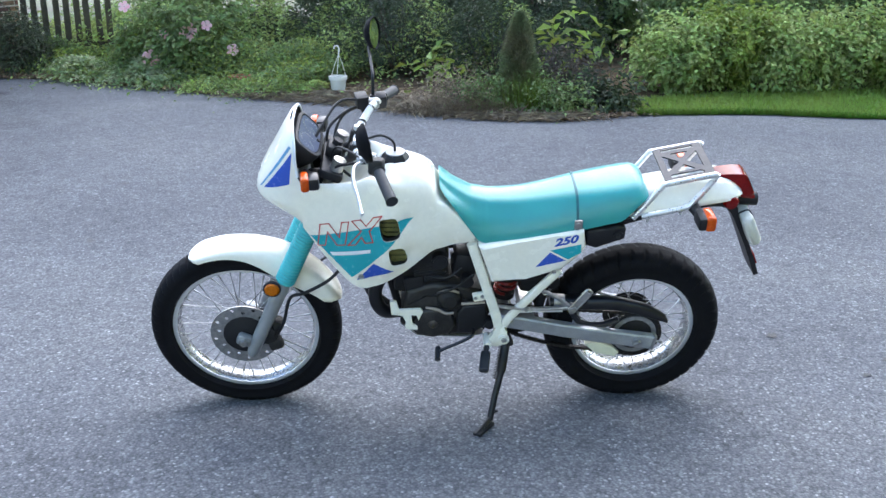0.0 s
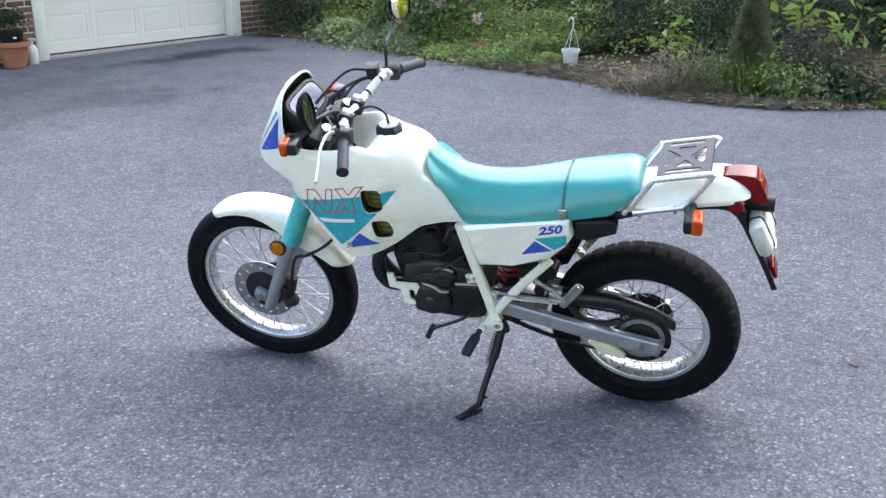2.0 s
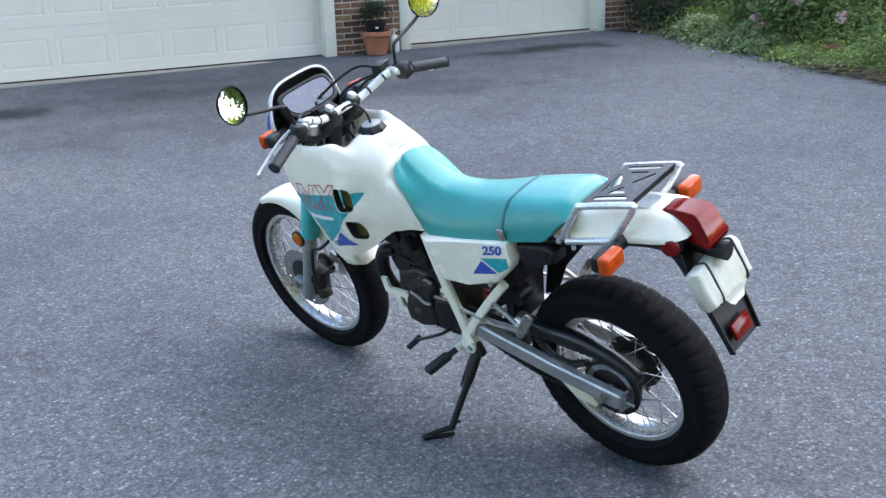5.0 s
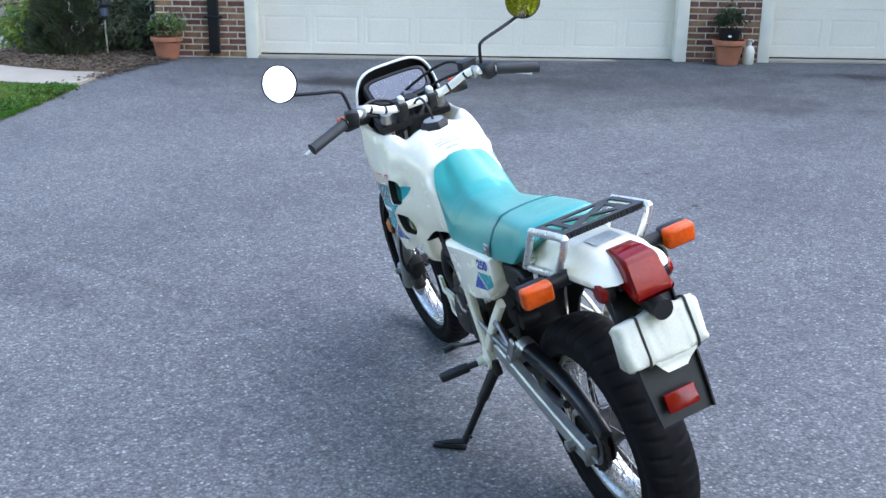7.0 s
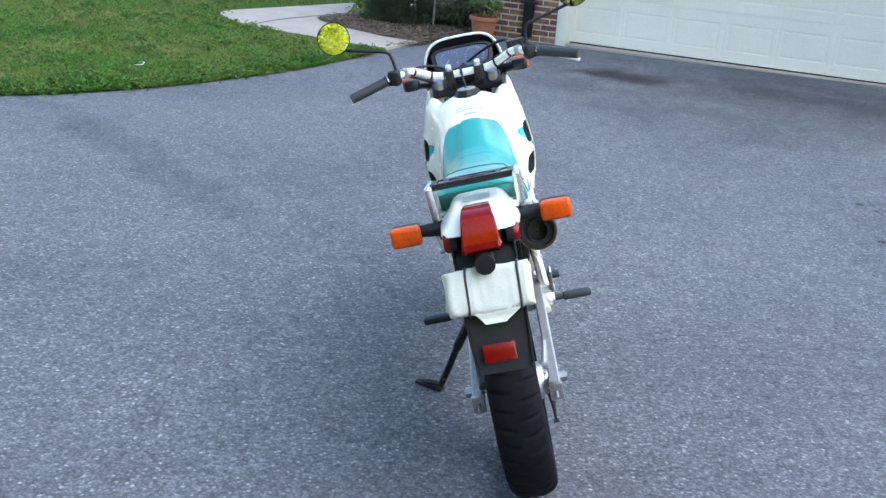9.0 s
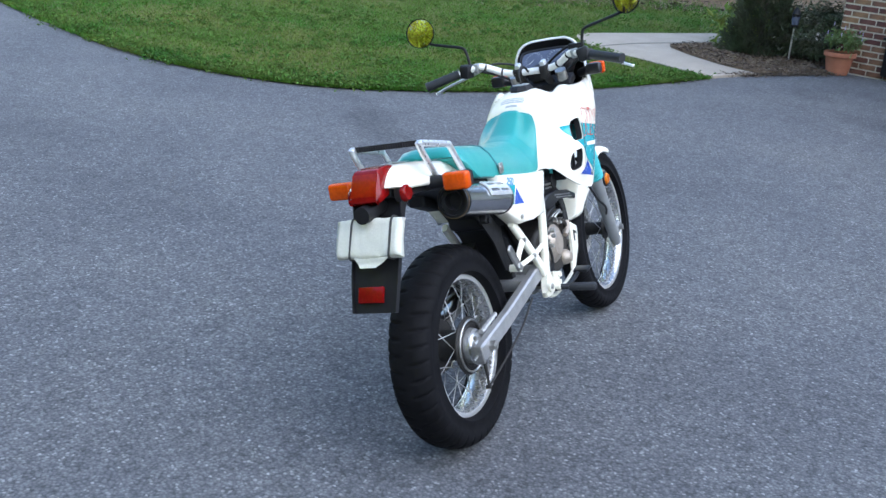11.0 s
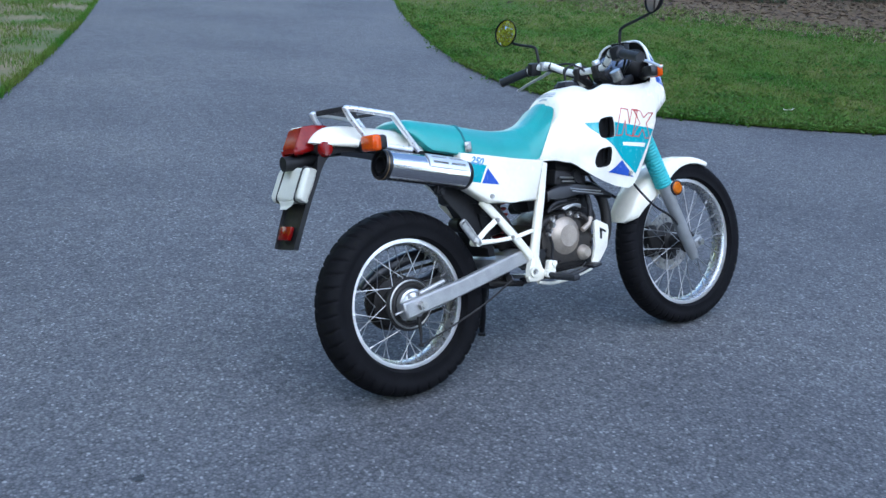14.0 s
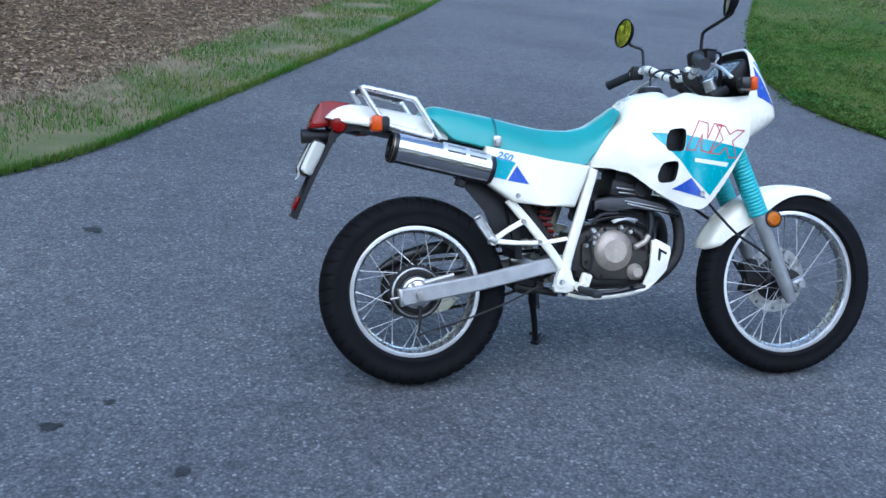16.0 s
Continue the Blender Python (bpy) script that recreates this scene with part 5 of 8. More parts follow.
# caliper and hose
bm = bmesh.new()
box(bm, (0.598, 0.066, 0.352), (0.062, 0.052, 0.105), (0, -18, 0), 0.012)
box(bm, (0.585, 0.075, 0.300), (0.05, 0.04, 0.04), (0, 20, 0), 0.01)
rod(bm, (0.60, 0.09, 0.37), (0.60, 0.104, 0.37), 0.017, 14)
part("brake_caliper", bm, DARK_METAL, bike, "dark brake caliper")
bm = bmesh.new()
tube(bm, rounded([(0.585, 0.085, 0.33), (0.545, 0.12, 0.42), (0.515, 0.115, 0.52), (0.46, 0.12, 0.545), (0.37, 0.13, 0.61), (0.30, 0.12, 0.70)], 6), 0.0058, 8)
part("brake_hose", bm, BLACK, bike)
bm = bmesh.new()
tube(bm, rounded([(0.662, -0.066, 0.34), (0.60, -0.090, 0.400), (0.521, -0.122, 0.454), (0.437, -0.125, 0.504), (0.383, -0.125, 0.551), (0.338, -0.125, 0.596), (0.312, -0.122, 0.632), (0.300, -0.110, 0.70)], 6), 0.0045, 8)
part("speedometer_cable", bm, BLACK, bike)

# ---- front fender ----
def front_fender():
    bm = bmesh.new()
    rows = []
    n = 34
    for k in range(n + 1):
        u = k / n
        a = radians(61 + (160.5 - 61) * u)
        r_top = 0.341 + 0.020 * u * u + 0.002 * math.sin(u * math.pi)
        skirt = 0.020 + 0.062 * math.exp(-((u - 0.66) / 0.30) ** 2)
        end = min(1.0, u / 0.06, (1 - u) / 0.05)
        w = 0.064 * (0.45 + 0.55 * min(1.0, end ** 0.5)) + 0.006 * math.exp(-((u - 0.6) / 0.2) ** 2)
        skirt *= 0.35 + 0.65 * end
        ring = []
        for y, d in ((-1.0, 1.0), (-1.0, 0.55), (-0.96, 0.22), (-0.82, 0.06), (-0.5, 0.0), (0, -0.10), (0.5, 0.0), (0.82, 0.06), (0.96, 0.22), (1.0, 0.55), (1.0, 1.0)):
            r = r_top - skirt * d
            ring.append((FA[0] + r * math.cos(a), y * w, FA[2] + r * math.sin(a)))
        for y, d in ((0.95, 1.0), (0.9, 0.3), (0.4, 0.12), (0, 0.06), (-0.4, 0.12), (-0.9, 0.3), (-0.95, 1.0)):
            r = r_top - skirt * d - 0.0025
            ring.append((FA[0] + r * math.cos(a), y * (w - 0.002), FA[2] + r * math.sin(a)))
        rows.append(ring)
    loft(bm, rows)
    return part("front_fender", bm, WHITE, bike, "white plastic front fender", sharp=60)


front_fender()

# ---- tank and side shrouds ----
# half sections from the middle outwards and down: (y, z)
S_A = [(0.0, 0.86), (0.06, 0.87), (0.100, 0.905), (0.128, 0.955), (0.142, 0.978), (0.154, 0.958), (0.161, 0.922), (0.164, 0.888), (0.163, 0.857), (0.158, 0.825)]
S_B = [(0.0, 0.86), (0.06, 0.87), (0.095, 0.90), (0.122, 0.950), (0.139, 0.970), (0.158, 0.946), (0.170, 0.89), (0.175, 0.835), (0.173, 0.765), (0.163, 0.685)]
S_C = [(0.0, 0.87), (0.06, 0.875), (0.09, 0.90), (0.115, 0.950), (0.135, 0.973), (0.158, 0.945), (0.175, 0.88), (0.182, 0.80), (0.180, 0.70), (0.168, 0.600)]
S_D = [(0.0, 0.935), (0.045, 0.93), (0.08, 0.948), (0.108, 0.978), (0.132, 0.978), (0.157, 0.940), (0.176, 0.87), (0.184, 0.79), (0.180, 0.70), (0.166, 0.600)]
S_E = [(0.0, 0.987), (0.05, 0.983), (0.095, 0.966), (0.122, 0.964), (0.142, 0.938), (0.166, 0.888), (0.184, 0.825), (0.189, 0.76), (0.182, 0.69), (0.16, 0.618)]
S_F = [(0.0, 0.985), (0.05, 0.98), (0.092, 0.96), (0.118, 0.936), (0.134, 0.904), (0.146, 0.862), (0.154, 0.812), (0.158, 0.76), (0.156, 0.71), (0.146, 0.655)]
S_G = [(0.0, 0.954), (0.045, 0.949), (0.08, 0.932), (0.1, 0.912), (0.114, 0.886), (0.124, 0.852), (0.13, 0.812), (0.134, 0.775), (0.133, 0.74), (0.126, 0.705)]
S_K = [(0.0, 0.883), (0.035, 0.881), (0.06, 0.878), (0.082, 0.876), (0.1, 0.876), (0.112, 0.87), (0.121, 0.848), (0.126, 0.808), (0.126, 0.76), (0.119, 0.715)]
S_H = [(0.0, 0.838), (0.03, 0.838), (0.055, 0.838), (0.078, 0.838), (0.096, 0.836), (0.108, 0.830), (0.116, 0.812), (0.120, 0.785), (0.120, 0.756), (0.114, 0.726)]
S_I = [(0.0, 0.80), (0.04, 0.798), (0.066, 0.792), (0.080, 0.784), (0.090, 0.774), (0.098, 0.764), (0.103, 0.754), (0.105, 0.744), (0.105, 0.735), (0.102, 0.726)]
STATIONS = [(0.445, S_A), (0.36, S_B), (0.285, S_C), (0.225, S_D), (0.175, S_E), (0.11, S_F), (0.040, S_G), (0.004, S_K), (-0.045, S_H), (-0.118, S_I)]


def body_skin(n_x=7, n_v=4):
    """The skin of tank and shrouds, both sides, as a fine mesh."""
    half = [[(x, y, z) for y, z in sec] for x, sec in STATIONS]
    cols = [rounded([r[k] for r in half], n_x) for k in range(10)]
    rows = [rounded([cols[k][i] for k in range(10)], n_v) for i in range(len(cols[0]))]
    bm = bmesh.new()
    # hollows behind the vents and a crease above them
    for r in rows:
        for v in r:
            for cx, cz, w, h, d in ((0.126, 0.834, 0.030, 0.030, 0.010), (0.104, 0.718, 0.028, 0.028, 0.009), (0.19, 0.890, 0.07, 0.012, 0.004)):
                if v.y > 0.09:
                    v.y -= d * math.exp(-((v.x - cx) / w) ** 2 - ((v.z - cz) / h) ** 2)
    full = [[Vector((v.x, -max(v.y, 0), v.z)) for v in r[:0:-1]] + [Vector((v.x, max(v.y, 0), v.z)) for v in r] for r in rows]
    loft(bm, full, ring_closed=False)
    return bm


def cut_shape(bm, poly, side):
    """Cuts the outline of a convex shape, given in x and z, into one side of a skin."""
    k = len(poly)
    for i in range(k):
        (x0, z0), (x1, z1) = poly[i], poly[(i + 1) % k]
        lo = (min(p[0] for p in poly) - 0.05, min(p[1] for p in poly) - 0.05)
        hi = (max(p[0] for p in poly) + 0.05, max(p[1] for p in poly) + 0.05)
        fs = [f for f in bm.faces if f.calc_center_median().y * side > 0.03 and lo[0] < f.calc_center_median().x < hi[0] and lo[1] < f.calc_center_median().z < hi[1]]
        geom = list({v for f in fs for v in f.verts}) + list({e for f in fs for e in f.edges}) + fs
        bmesh.ops.bisect_plane(bm, geom=geom, plane_co=(x0, 0, z0), plane_no=(z1 - z0, 0, x0 - x1))
    sgn = sum((poly[(i + 1) % k][0] - poly[i][0]) * (poly[(i + 1) % k][1] + poly[i][1]) for i in range(k))

    def within(c):
        return all(((poly[(i + 1) % k][0] - poly[i][0]) * (c.z - poly[i][1]) - (poly[(i + 1) % k][1] - poly[i][1]) * (c.x - poly[i][0])) * (-sgn) > 0 for i in range(k))

    return [f for f in bm.faces if f.calc_center_median().y * side > 0.03 and within(f.calc_center_median())]


def patch(source, poly, side, lift, drop=()):
    """A thin film on a skin: the part inside a convex outline, lifted off by a hair."""
    bm = source.copy()
    for hole in drop:
        bmesh.ops.delete(bm, geom=cut_shape(bm, hole, side), context="FACES")
    keep = set(cut_shape(bm, poly, side))
    bmesh.ops.delete(bm, geom=[f for f in bm.faces if f not in keep], context="FACES")
    bmesh.ops.remove_doubles(bm, verts=bm.verts[:], dist=1e-5)
    bm.normal_update()
    for v in bm.verts:
        n = v.normal
        if n.y * side < 0:
            n = -n
        v.co += n * lift
    return bm


def merge(bms):
    out = bmesh.new()
    for b in bms:
        me = bpy.data.meshes.new("tmp")
        b.to_mesh(me)
        b.free()
        out.from_mesh(me)
        bpy.data.meshes.remove(me)
    return out


def soft(poly, k=3):
    """Rounds a shape's corners."""
    out = []
    m = len(poly)
    for i in range(m):
        p, q, r = Vector(poly[i - 1]), Vector(poly[i]), Vector(poly[(i + 1) % m])
        a, b = q + (p - q) * 0.28, q + (r - q) * 0.28
        for j in range(k):
            t = j / (k - 1)
            c = a.lerp(q, t).lerp(q.lerp(b, t), t)
            out.append((c.x, c.y))
    return out


VENT_UP = soft([(0.208, 0.862), (0.150, 0.858), (0.138, 0.796), (0.148, 0.784), (0.196, 0.784)])
VENT_LOW = soft([(0.180, 0.755), (0.130, 0.747), (0.117, 0.696), (0.128, 0.678), (0.172, 0.684)])
skin = body_skin()
plain = skin.copy()
rims = []
for side in (1, -1):
    for vent in (VENT_UP, VENT_LOW):
        bmesh.ops.delete(skin, geom=cut_shape(skin, vent, side), context="FACES")
bmesh.ops.remove_doubles(skin, verts=skin.verts[:], dist=1e-5)
# turn the edges of the vents inwards
edges = [e for e in skin.edges if e.is_boundary and 0.09 < e.verts[0].co.x < 0.215 and 0.667 < e.verts[0].co.z < 0.88 and abs(e.verts[0].co.y) > 0.1]
r = bmesh.ops.extrude_edge_only(skin, edges=edges)
for v in [g for g in r["geom"] if isinstance(g, bmesh.types.BMVert)]:
    v.co.y -= math.copysign(0.003, v.co.y)
inner = [g for g in r["geom"] if isinstance(g, bmesh.types.BMEdge) and g.is_boundary]
r = bmesh.ops.extrude_edge_only(skin, edges=inner)
for g in r["geom"]:
    if isinstance(g, bmesh.types.BMVert):
        g.co.y -= math.copysign(0.022, g.co.y)
    elif isinstance(g, bmesh.types.BMFace):
        g.material_index = 1
low = [e for e in skin.edges if e.is_boundary and not (0.09 < e.verts[0].co.x < 0.215 and 0.667 < e.verts[0].co.z < 0.88)]
r = bmesh.ops.extrude_edge_only(skin, edges=low)
for v in [g for g in r["geom"] if isinstance(g, bmesh.types.BMVert)]:
    v.co.y *= 0.93
    v.co.z += 0.004
body = part("tank_shroud", skin, WHITE, bike, "white plastic tank cover and side shrouds with vents", sharp=50)
body.data.materials.append(DASH_BLACK)
# radiator cores seen in the vents
for s in (1, -1):
    bm = bmesh.new()
    box(bm, (0.165, s * 0.112, 0.775), (0.13, 0.045, 0.24), bevel=0.004)
    core = part("radiator_core", bm, BLACK, bike, "dark radiator core behind the vents")
    for k in range(11):
        bm = bmesh.new()
        box(bm, (0.165, s * 0.133, 0.684 + k * 0.0175), (0.11, 0.010, 0.006), bevel=0)
        part("core_fin", bm, BLACK, core)

def vent_box(poly, s, name):
    """A dark duct behind a vent, closed at its inner end."""
    cx, cz = sum(p[0] for p in poly) / len(poly), sum(p[1] for p in poly) / len(poly)
    bm = bmesh.new()
    rings = [[(cx + (x - cx) * k, s * y, cz + (z - cz) * k) for x, z in poly] for k, y in ((1.03, 0.150), (1.03, 0.142), (0.97, 0.138))]
    vs = [[bm.verts.new(q) for q in r] for r in rings]
    for u, v in zip(vs, vs[1:]):
        for j in range(len(poly)):
            bm.faces.new((u[j], u[(j + 1) % len(poly)], v[(j + 1) % len(poly)], v[j]))
    bm.faces.new(vs[-1])
    part(name, bm, OLIVE if s > 0 else BLACK, body, "olive plastic inside the vent" if s > 0 else "dark duct inside the vent")


for s in (1, -1):
    for poly in (VENT_UP, VENT_LOW):
        vent_box(poly, s, "vent_duct")

for side in (1, -1):
    films = [patch(plain, [(0.440, 0.826), (0.425, 0.799), (0.300, 0.640), (0.232, 0.700), (0.082, 0.862), (0.200, 0.840)], side, 0.0012, (VENT_UP, VENT_LOW))]
    part("teal_decal", merge(films), TEAL_DECAL, body, "teal triangle decal", sharp=80)
    part("blue_decal", patch(plain, [(0.286, 0.630), (0.228, 0.698), (0.163, 0.660)], side, 0.0016, (VENT_LOW,)), BLUE_DECAL, body, "blue triangle decal", sharp=80)
    part("white_bar", patch(plain, [(x, z + (0.0 if side > 0 else 0.010)) for x, z in ((0.366, 0.740), (0.235, 0.754), (0.236, 0.741), (0.357, 0.726))], side, 0.0019), PALE_PRINT, body, "small white lettering drawn as a bar", sharp=80)
    # outlined slanting bars, red, half on white and half on teal
    strokes = []

    def stroke(x0, z0, x1, z1, w):
        d = Vector((x1 - x0, z1 - z0)).normalized() * (w / 2)
        n = Vector((-d.y, d.x))
        strokes.append(patch(plain, [(x0 - d.x + n.x, z0 - d.y + n.y), (x1 + d.x + n.x, z1 + d.y + n.y), (x1 + d.x - n.x, z1 + d.y - n.y), (x0 - d.x - n.x, z0 - d.y - n.y)], side, 0.0023))

    def outline(pts, w=0.0034):
        for (a, b), (c, d) in zip(pts, pts[1:] + pts[:1]):
            stroke(a, b, c, d, w)

    outline([(0.402, 0.762), (0.390, 0.845), (0.362, 0.848), (0.332, 0.800), (0.322, 0.853), (0.300, 0.855), (0.314, 0.772), (0.340, 0.769), (0.368, 0.818), (0.378, 0.765)] if side > 0 else
            [(0.201, 0.789), (0.252, 0.887), (0.284, 0.879), (0.280, 0.828), (0.306, 0.879), (0.336, 0.875), (0.287, 0.781), (0.257, 0.789), (0.261, 0.842), (0.235, 0.789)])
    part("red_outline", merge(strokes), RED_DECAL, body, "red outlined slanting mark", sharp=80)
    strokes = []
    if side > 0:
        outline([(0.306, 0.770), (0.262, 0.822), (0.290, 0.858), (0.262, 0.862), (0.246, 0.840), (0.222, 0.868), (0.196, 0.872), (0.236, 0.822), (0.226, 0.782), (0.250, 0.778), (0.262, 0.800), (0.282, 0.773)])
    else:
        outline([(0.289, 0.781), (0.339, 0.826), (0.315, 0.873), (0.347, 0.871), (0.364, 0.844), (0.393, 0.860), (0.421, 0.858), (0.375, 0.822), (0.394, 0.767), (0.364, 0.767), (0.350, 0.801), (0.325, 0.777)])
    part("red_outline", merge(strokes), RED_DECAL, body, "red outlined slanting mark", sharp=80)
plain.free()

bm = bmesh.new()
lathe(bm, [(0.0, 0.018), (0.030, 0.017), (0.040, 0.010), (0.046, 0.0), (0.046, -0.012), (0.0, -0.012)], (0.152, 0, 0.990), 8, axis="Z")
cap = part("fuel_cap", bm, BLACK, bike, "black fuel filler cap", sharp=25)
bm = bmesh.new()
lathe(bm, [(0.0, 0.0196), (0.026, 0.0192), (0.031, 0.0178), (0.031, 0.015)], (0.152, 0, 0.990), 24, axis="Z")
part("cap_top", bm, FORK_GREY, cap, "worn grey top of the cap")
bm = bmesh.new()
tube(bm, rounded([(0.152, 0, 1.004), (0.158, 0.004, 1.045), (0.20, 0.006, 1.068), (0.26, 0.01, 1.045), (0.30, 0.01, 1.00)], 6), 0.004, 8)
part("breather_hose", bm, BLACK, cap)
# pale warning print on the tank
bm = bmesh.new()
bpy.context.view_layer.update()


def on_body(x, y):
    """A hair above the tank's skin."""
    hit, p, n, _ = body.ray_cast((x, y, 1.3), (0, 0, -1))
    return p + Vector((0, 0, 0.0012))


for k, (x, w) in enumerate(((0.064, 0.042), (0.055, 0.046), (0.047, 0.044), (0.036, 0.022))):
    loft(bm, [[on_body(xx, -w + 2 * w * j / 8) for j in range(9)] for xx in (x, x - 0.0045)], ring_closed=False)
part("caution_print", bm, GREY_DECAL, bike, "small grey printed lines on the tank")

# bolts
def bolt(x, y, z, r=0.008, mat=None, parent=None):
    s = 1 if y > 0 else -1
    bm = bmesh.new()
    lathe(bm, [(0.0, s * 0.004), (r * 0.5, s * 0.004), (r * 0.55, s * 0.0015), (r * 0.9, s * 0.0035), (r, 0.0), (r, -s * 0.01)], (x, y, z), 14)
    return part("bolt", bm, mat or STEEL, parent or bike)


for s in (1, -1):
    bolt(-0.108, s * 0.108, 0.738)
    bolt(0.270, s * 0.176, 0.645, 0.010)
    bolt(-0.362, s * 0.152, 0.632)

# ---- headlight fairing ----
SLICES = [(0.79, 0.42, 0.150, 0.440), (0.835, 0.40, 0.156, 0.488), (0.870, 0.395, 0.158, 0.548), (0.902, 0.402, 0.158, 0.592), (0.925, 0.415, 0.156, 0.596), (0.955, 0.43, 0.152, 0.587), (1.0, 0.452, 0.147, 0.562), (1.045, 0.458, 0.142, 0.534), (1.090, 0.458, 0.130, 0.508), (1.119, 0.460, 0.112, 0.490), (1.135, 0.463, 0.086, 0.479), (1.141, 0.466, 0.045, 0.474)]


def fairing_skin():
    bm = bmesh.new()
    keys = rounded([(a, b, c) for a, b, c, d in SLICES], 4)
    nose = rounded([(a, d, 0) for a, b, c, d in SLICES], 4)
    rows = []
    for (z, xr, yr), nz in zip(keys, nose):
        row = []
        for k in range(25):
            t = math.pi * (k / 24 - 0.5)
            row.append((xr + (nz.y - xr) * max(0.0, math.cos(t)) ** 0.85, yr * math.copysign(abs(math.sin(t)) ** 0.72, t), z))
        rows.append(row)
    loft(bm, rows, ring_closed=False)
    return bm


skin = fairing_skin()
plain = skin.copy()
r = bmesh.ops.extrude_edge_only(skin, edges=[e for e in skin.edges if e.is_boundary])
for v in [g for g in r["geom"] if isinstance(g, bmesh.types.BMVert)]:
    v.co.y *= 0.955
    v.co.x += 0.004
fairing = part("headlight_fairing", skin, WHITE, bike, "white headlight fairing with a short screen", sharp=60)
for side in (1, -1):
    part("blue_decal", patch(plain, [(0.464, 1.078), (0.478, 0.975), (0.562, 0.945)], side, 0.0012), BLUE_DECAL, fairing, "blue triangle decal", sharp=80)
    part("pale_stripe", patch(plain, [(0.466, 1.090), (0.570, 0.946), (0.578, 0.940), (0.472, 1.096)], side, 0.0012), SKY_DECAL, fairing, "pale blue stripe", sharp=80)
plain.free()
bm = bmesh.new()
lathe(bm, [(0.0, 0.022), (0.05, 0.018), (0.066, 0.006), (0.070, -0.01), (0.0, -0.02)], (0.568, 0, 0.925), 28, axis="X")
bmesh.ops.scale(bm, vec=(1, 1.15, 0.72), space=Matrix.Translation((-0.568, 0, -0.925)), verts=bm.verts[:])
part("headlight", bm, DIAL, bike, "clear headlight glass")

# ---- instruments ----
tilt = Matrix.Translation((0.432, 0, 1.060)) @ Matrix.Rotation(radians(-46), 4, "Y")


def panel_ring(sx, sy, z):
    """A six-sided rounded outline, wider above."""
    out = []
    for k in range(36):
        t = 2 * math.pi * k / 36
        a, b = math.cos(t), math.sin(t)
        p = 0.52
        out.append(tilt @ Vector((sx * math.copysign(abs(a) ** p, a), sy * math.copysign(abs(b) ** p, b) * (1 + 0.12 * a), z)))
    return out


bm = bmesh.new()
loft(bm, [panel_ring(0.044, 0.094, -0.06), panel_ring(0.055, 0.108, -0.02), panel_ring(0.057, 0.110, 0.010), panel_ring(0.054, 0.107, 0.018), panel_ring(0.045, 0.098, 0.020), panel_ring(0.042, 0.095, 0.012)])
dash = part("dashboard", bm, DASH_BLACK, bike, "black instrument dashboard")
bm = bmesh.new()
loft(bm, [panel_ring(0.0425, 0.0955, 0.007), panel_ring(0.0415, 0.094, 0.0185)])
part("dial_glass", bm, DIAL, dash, "blue-grey dials behind glass")
for cy, rr in ((-0.045, 0.036), (0.045, 0.036)):
    bm = bmesh.new()
    for k in range(15):
        a = radians(-130 + 260 * k / 14)
        p0 = tilt @ Vector((rr * math.cos(a) + 0.0, cy + rr * math.sin(a), 0.0190))
        p1 = tilt @ Vector((rr * 0.82 * math.cos(a), cy + rr * 0.82 * math.sin(a), 0.0190))
        rod(bm, p0, p1, 0.0008, 4)
    rod(bm, tilt @ Vector((0, cy, 0.0190)), tilt @ Vector((-0.02, cy + 0.018, 0.0190)), 0.001, 4)
    part("dial_marks", bm, GREY_DECAL, dash)
bm = bmesh.new()
rod(bm, tilt @ Vector((-0.034, 0.0, 0.008)), tilt @ Vector((-0.034, 0.0, 0.024)), 0.006, 10)
part("trip_knob", bm, BLACK, dash)
# dark lining inside the fairing, and its pale upper lip
bm = bmesh.new()
rows = []
for z, xr, yr, nx in SLICES[4:]:
    rows.append([(xr - 0.004 + (nx - xr - 0.008) * max(0.0, math.cos(t)) ** 0.85, (yr - 0.006) * math.copysign(abs(math.sin(t)) ** 0.72, t), z - 0.002) for t in (math.pi * (k / 24 - 0.5) for k in range(25))])
loft(bm, rows, ring_closed=False)
part("screen_lining", bm, DASH_BLACK, fairing, "matt black lining inside the screen")
bm = bmesh.new()
lip = [(xr - 0.002, s * yr, z) for s in (1, -1) for z, xr, yr, nx in (SLICES[6:] if s > 0 else SLICES[6:][::-1])]
tube(bm, rounded(lip, 4), 0.0045, 8)
part("screen_rim", bm, PALE_PRINT, fairing, "pale lip along the screen")

# front signals
def signal(x, y, z, s, back, name):
    """A boxy flasher: dark housing, orange lens, rubber stalk."""
    bm = bmesh.new()
    k = 1 if back else -1
    box(bm, (x + k * 0.012, y, z), (0.030, 0.076, 0.046), bevel=0.010)
    rod(bm, (x + k * 0.012, y - s * 0.03, z), (x + k * 0.016, y - s * 0.095, z - 0.004), 0.015, 14, 0.020)
    h = part(name, bm, BLACK, bike, "black flasher housing")
    bm = bmesh.new()
    box(bm, (x - k * 0.012, y + s * 0.001, z), (0.034, 0.077, 0.050), bevel=0.010, seg=3)
    part("signal_lens", bm, ORANGE_LENS, h, "orange lens")
    return h


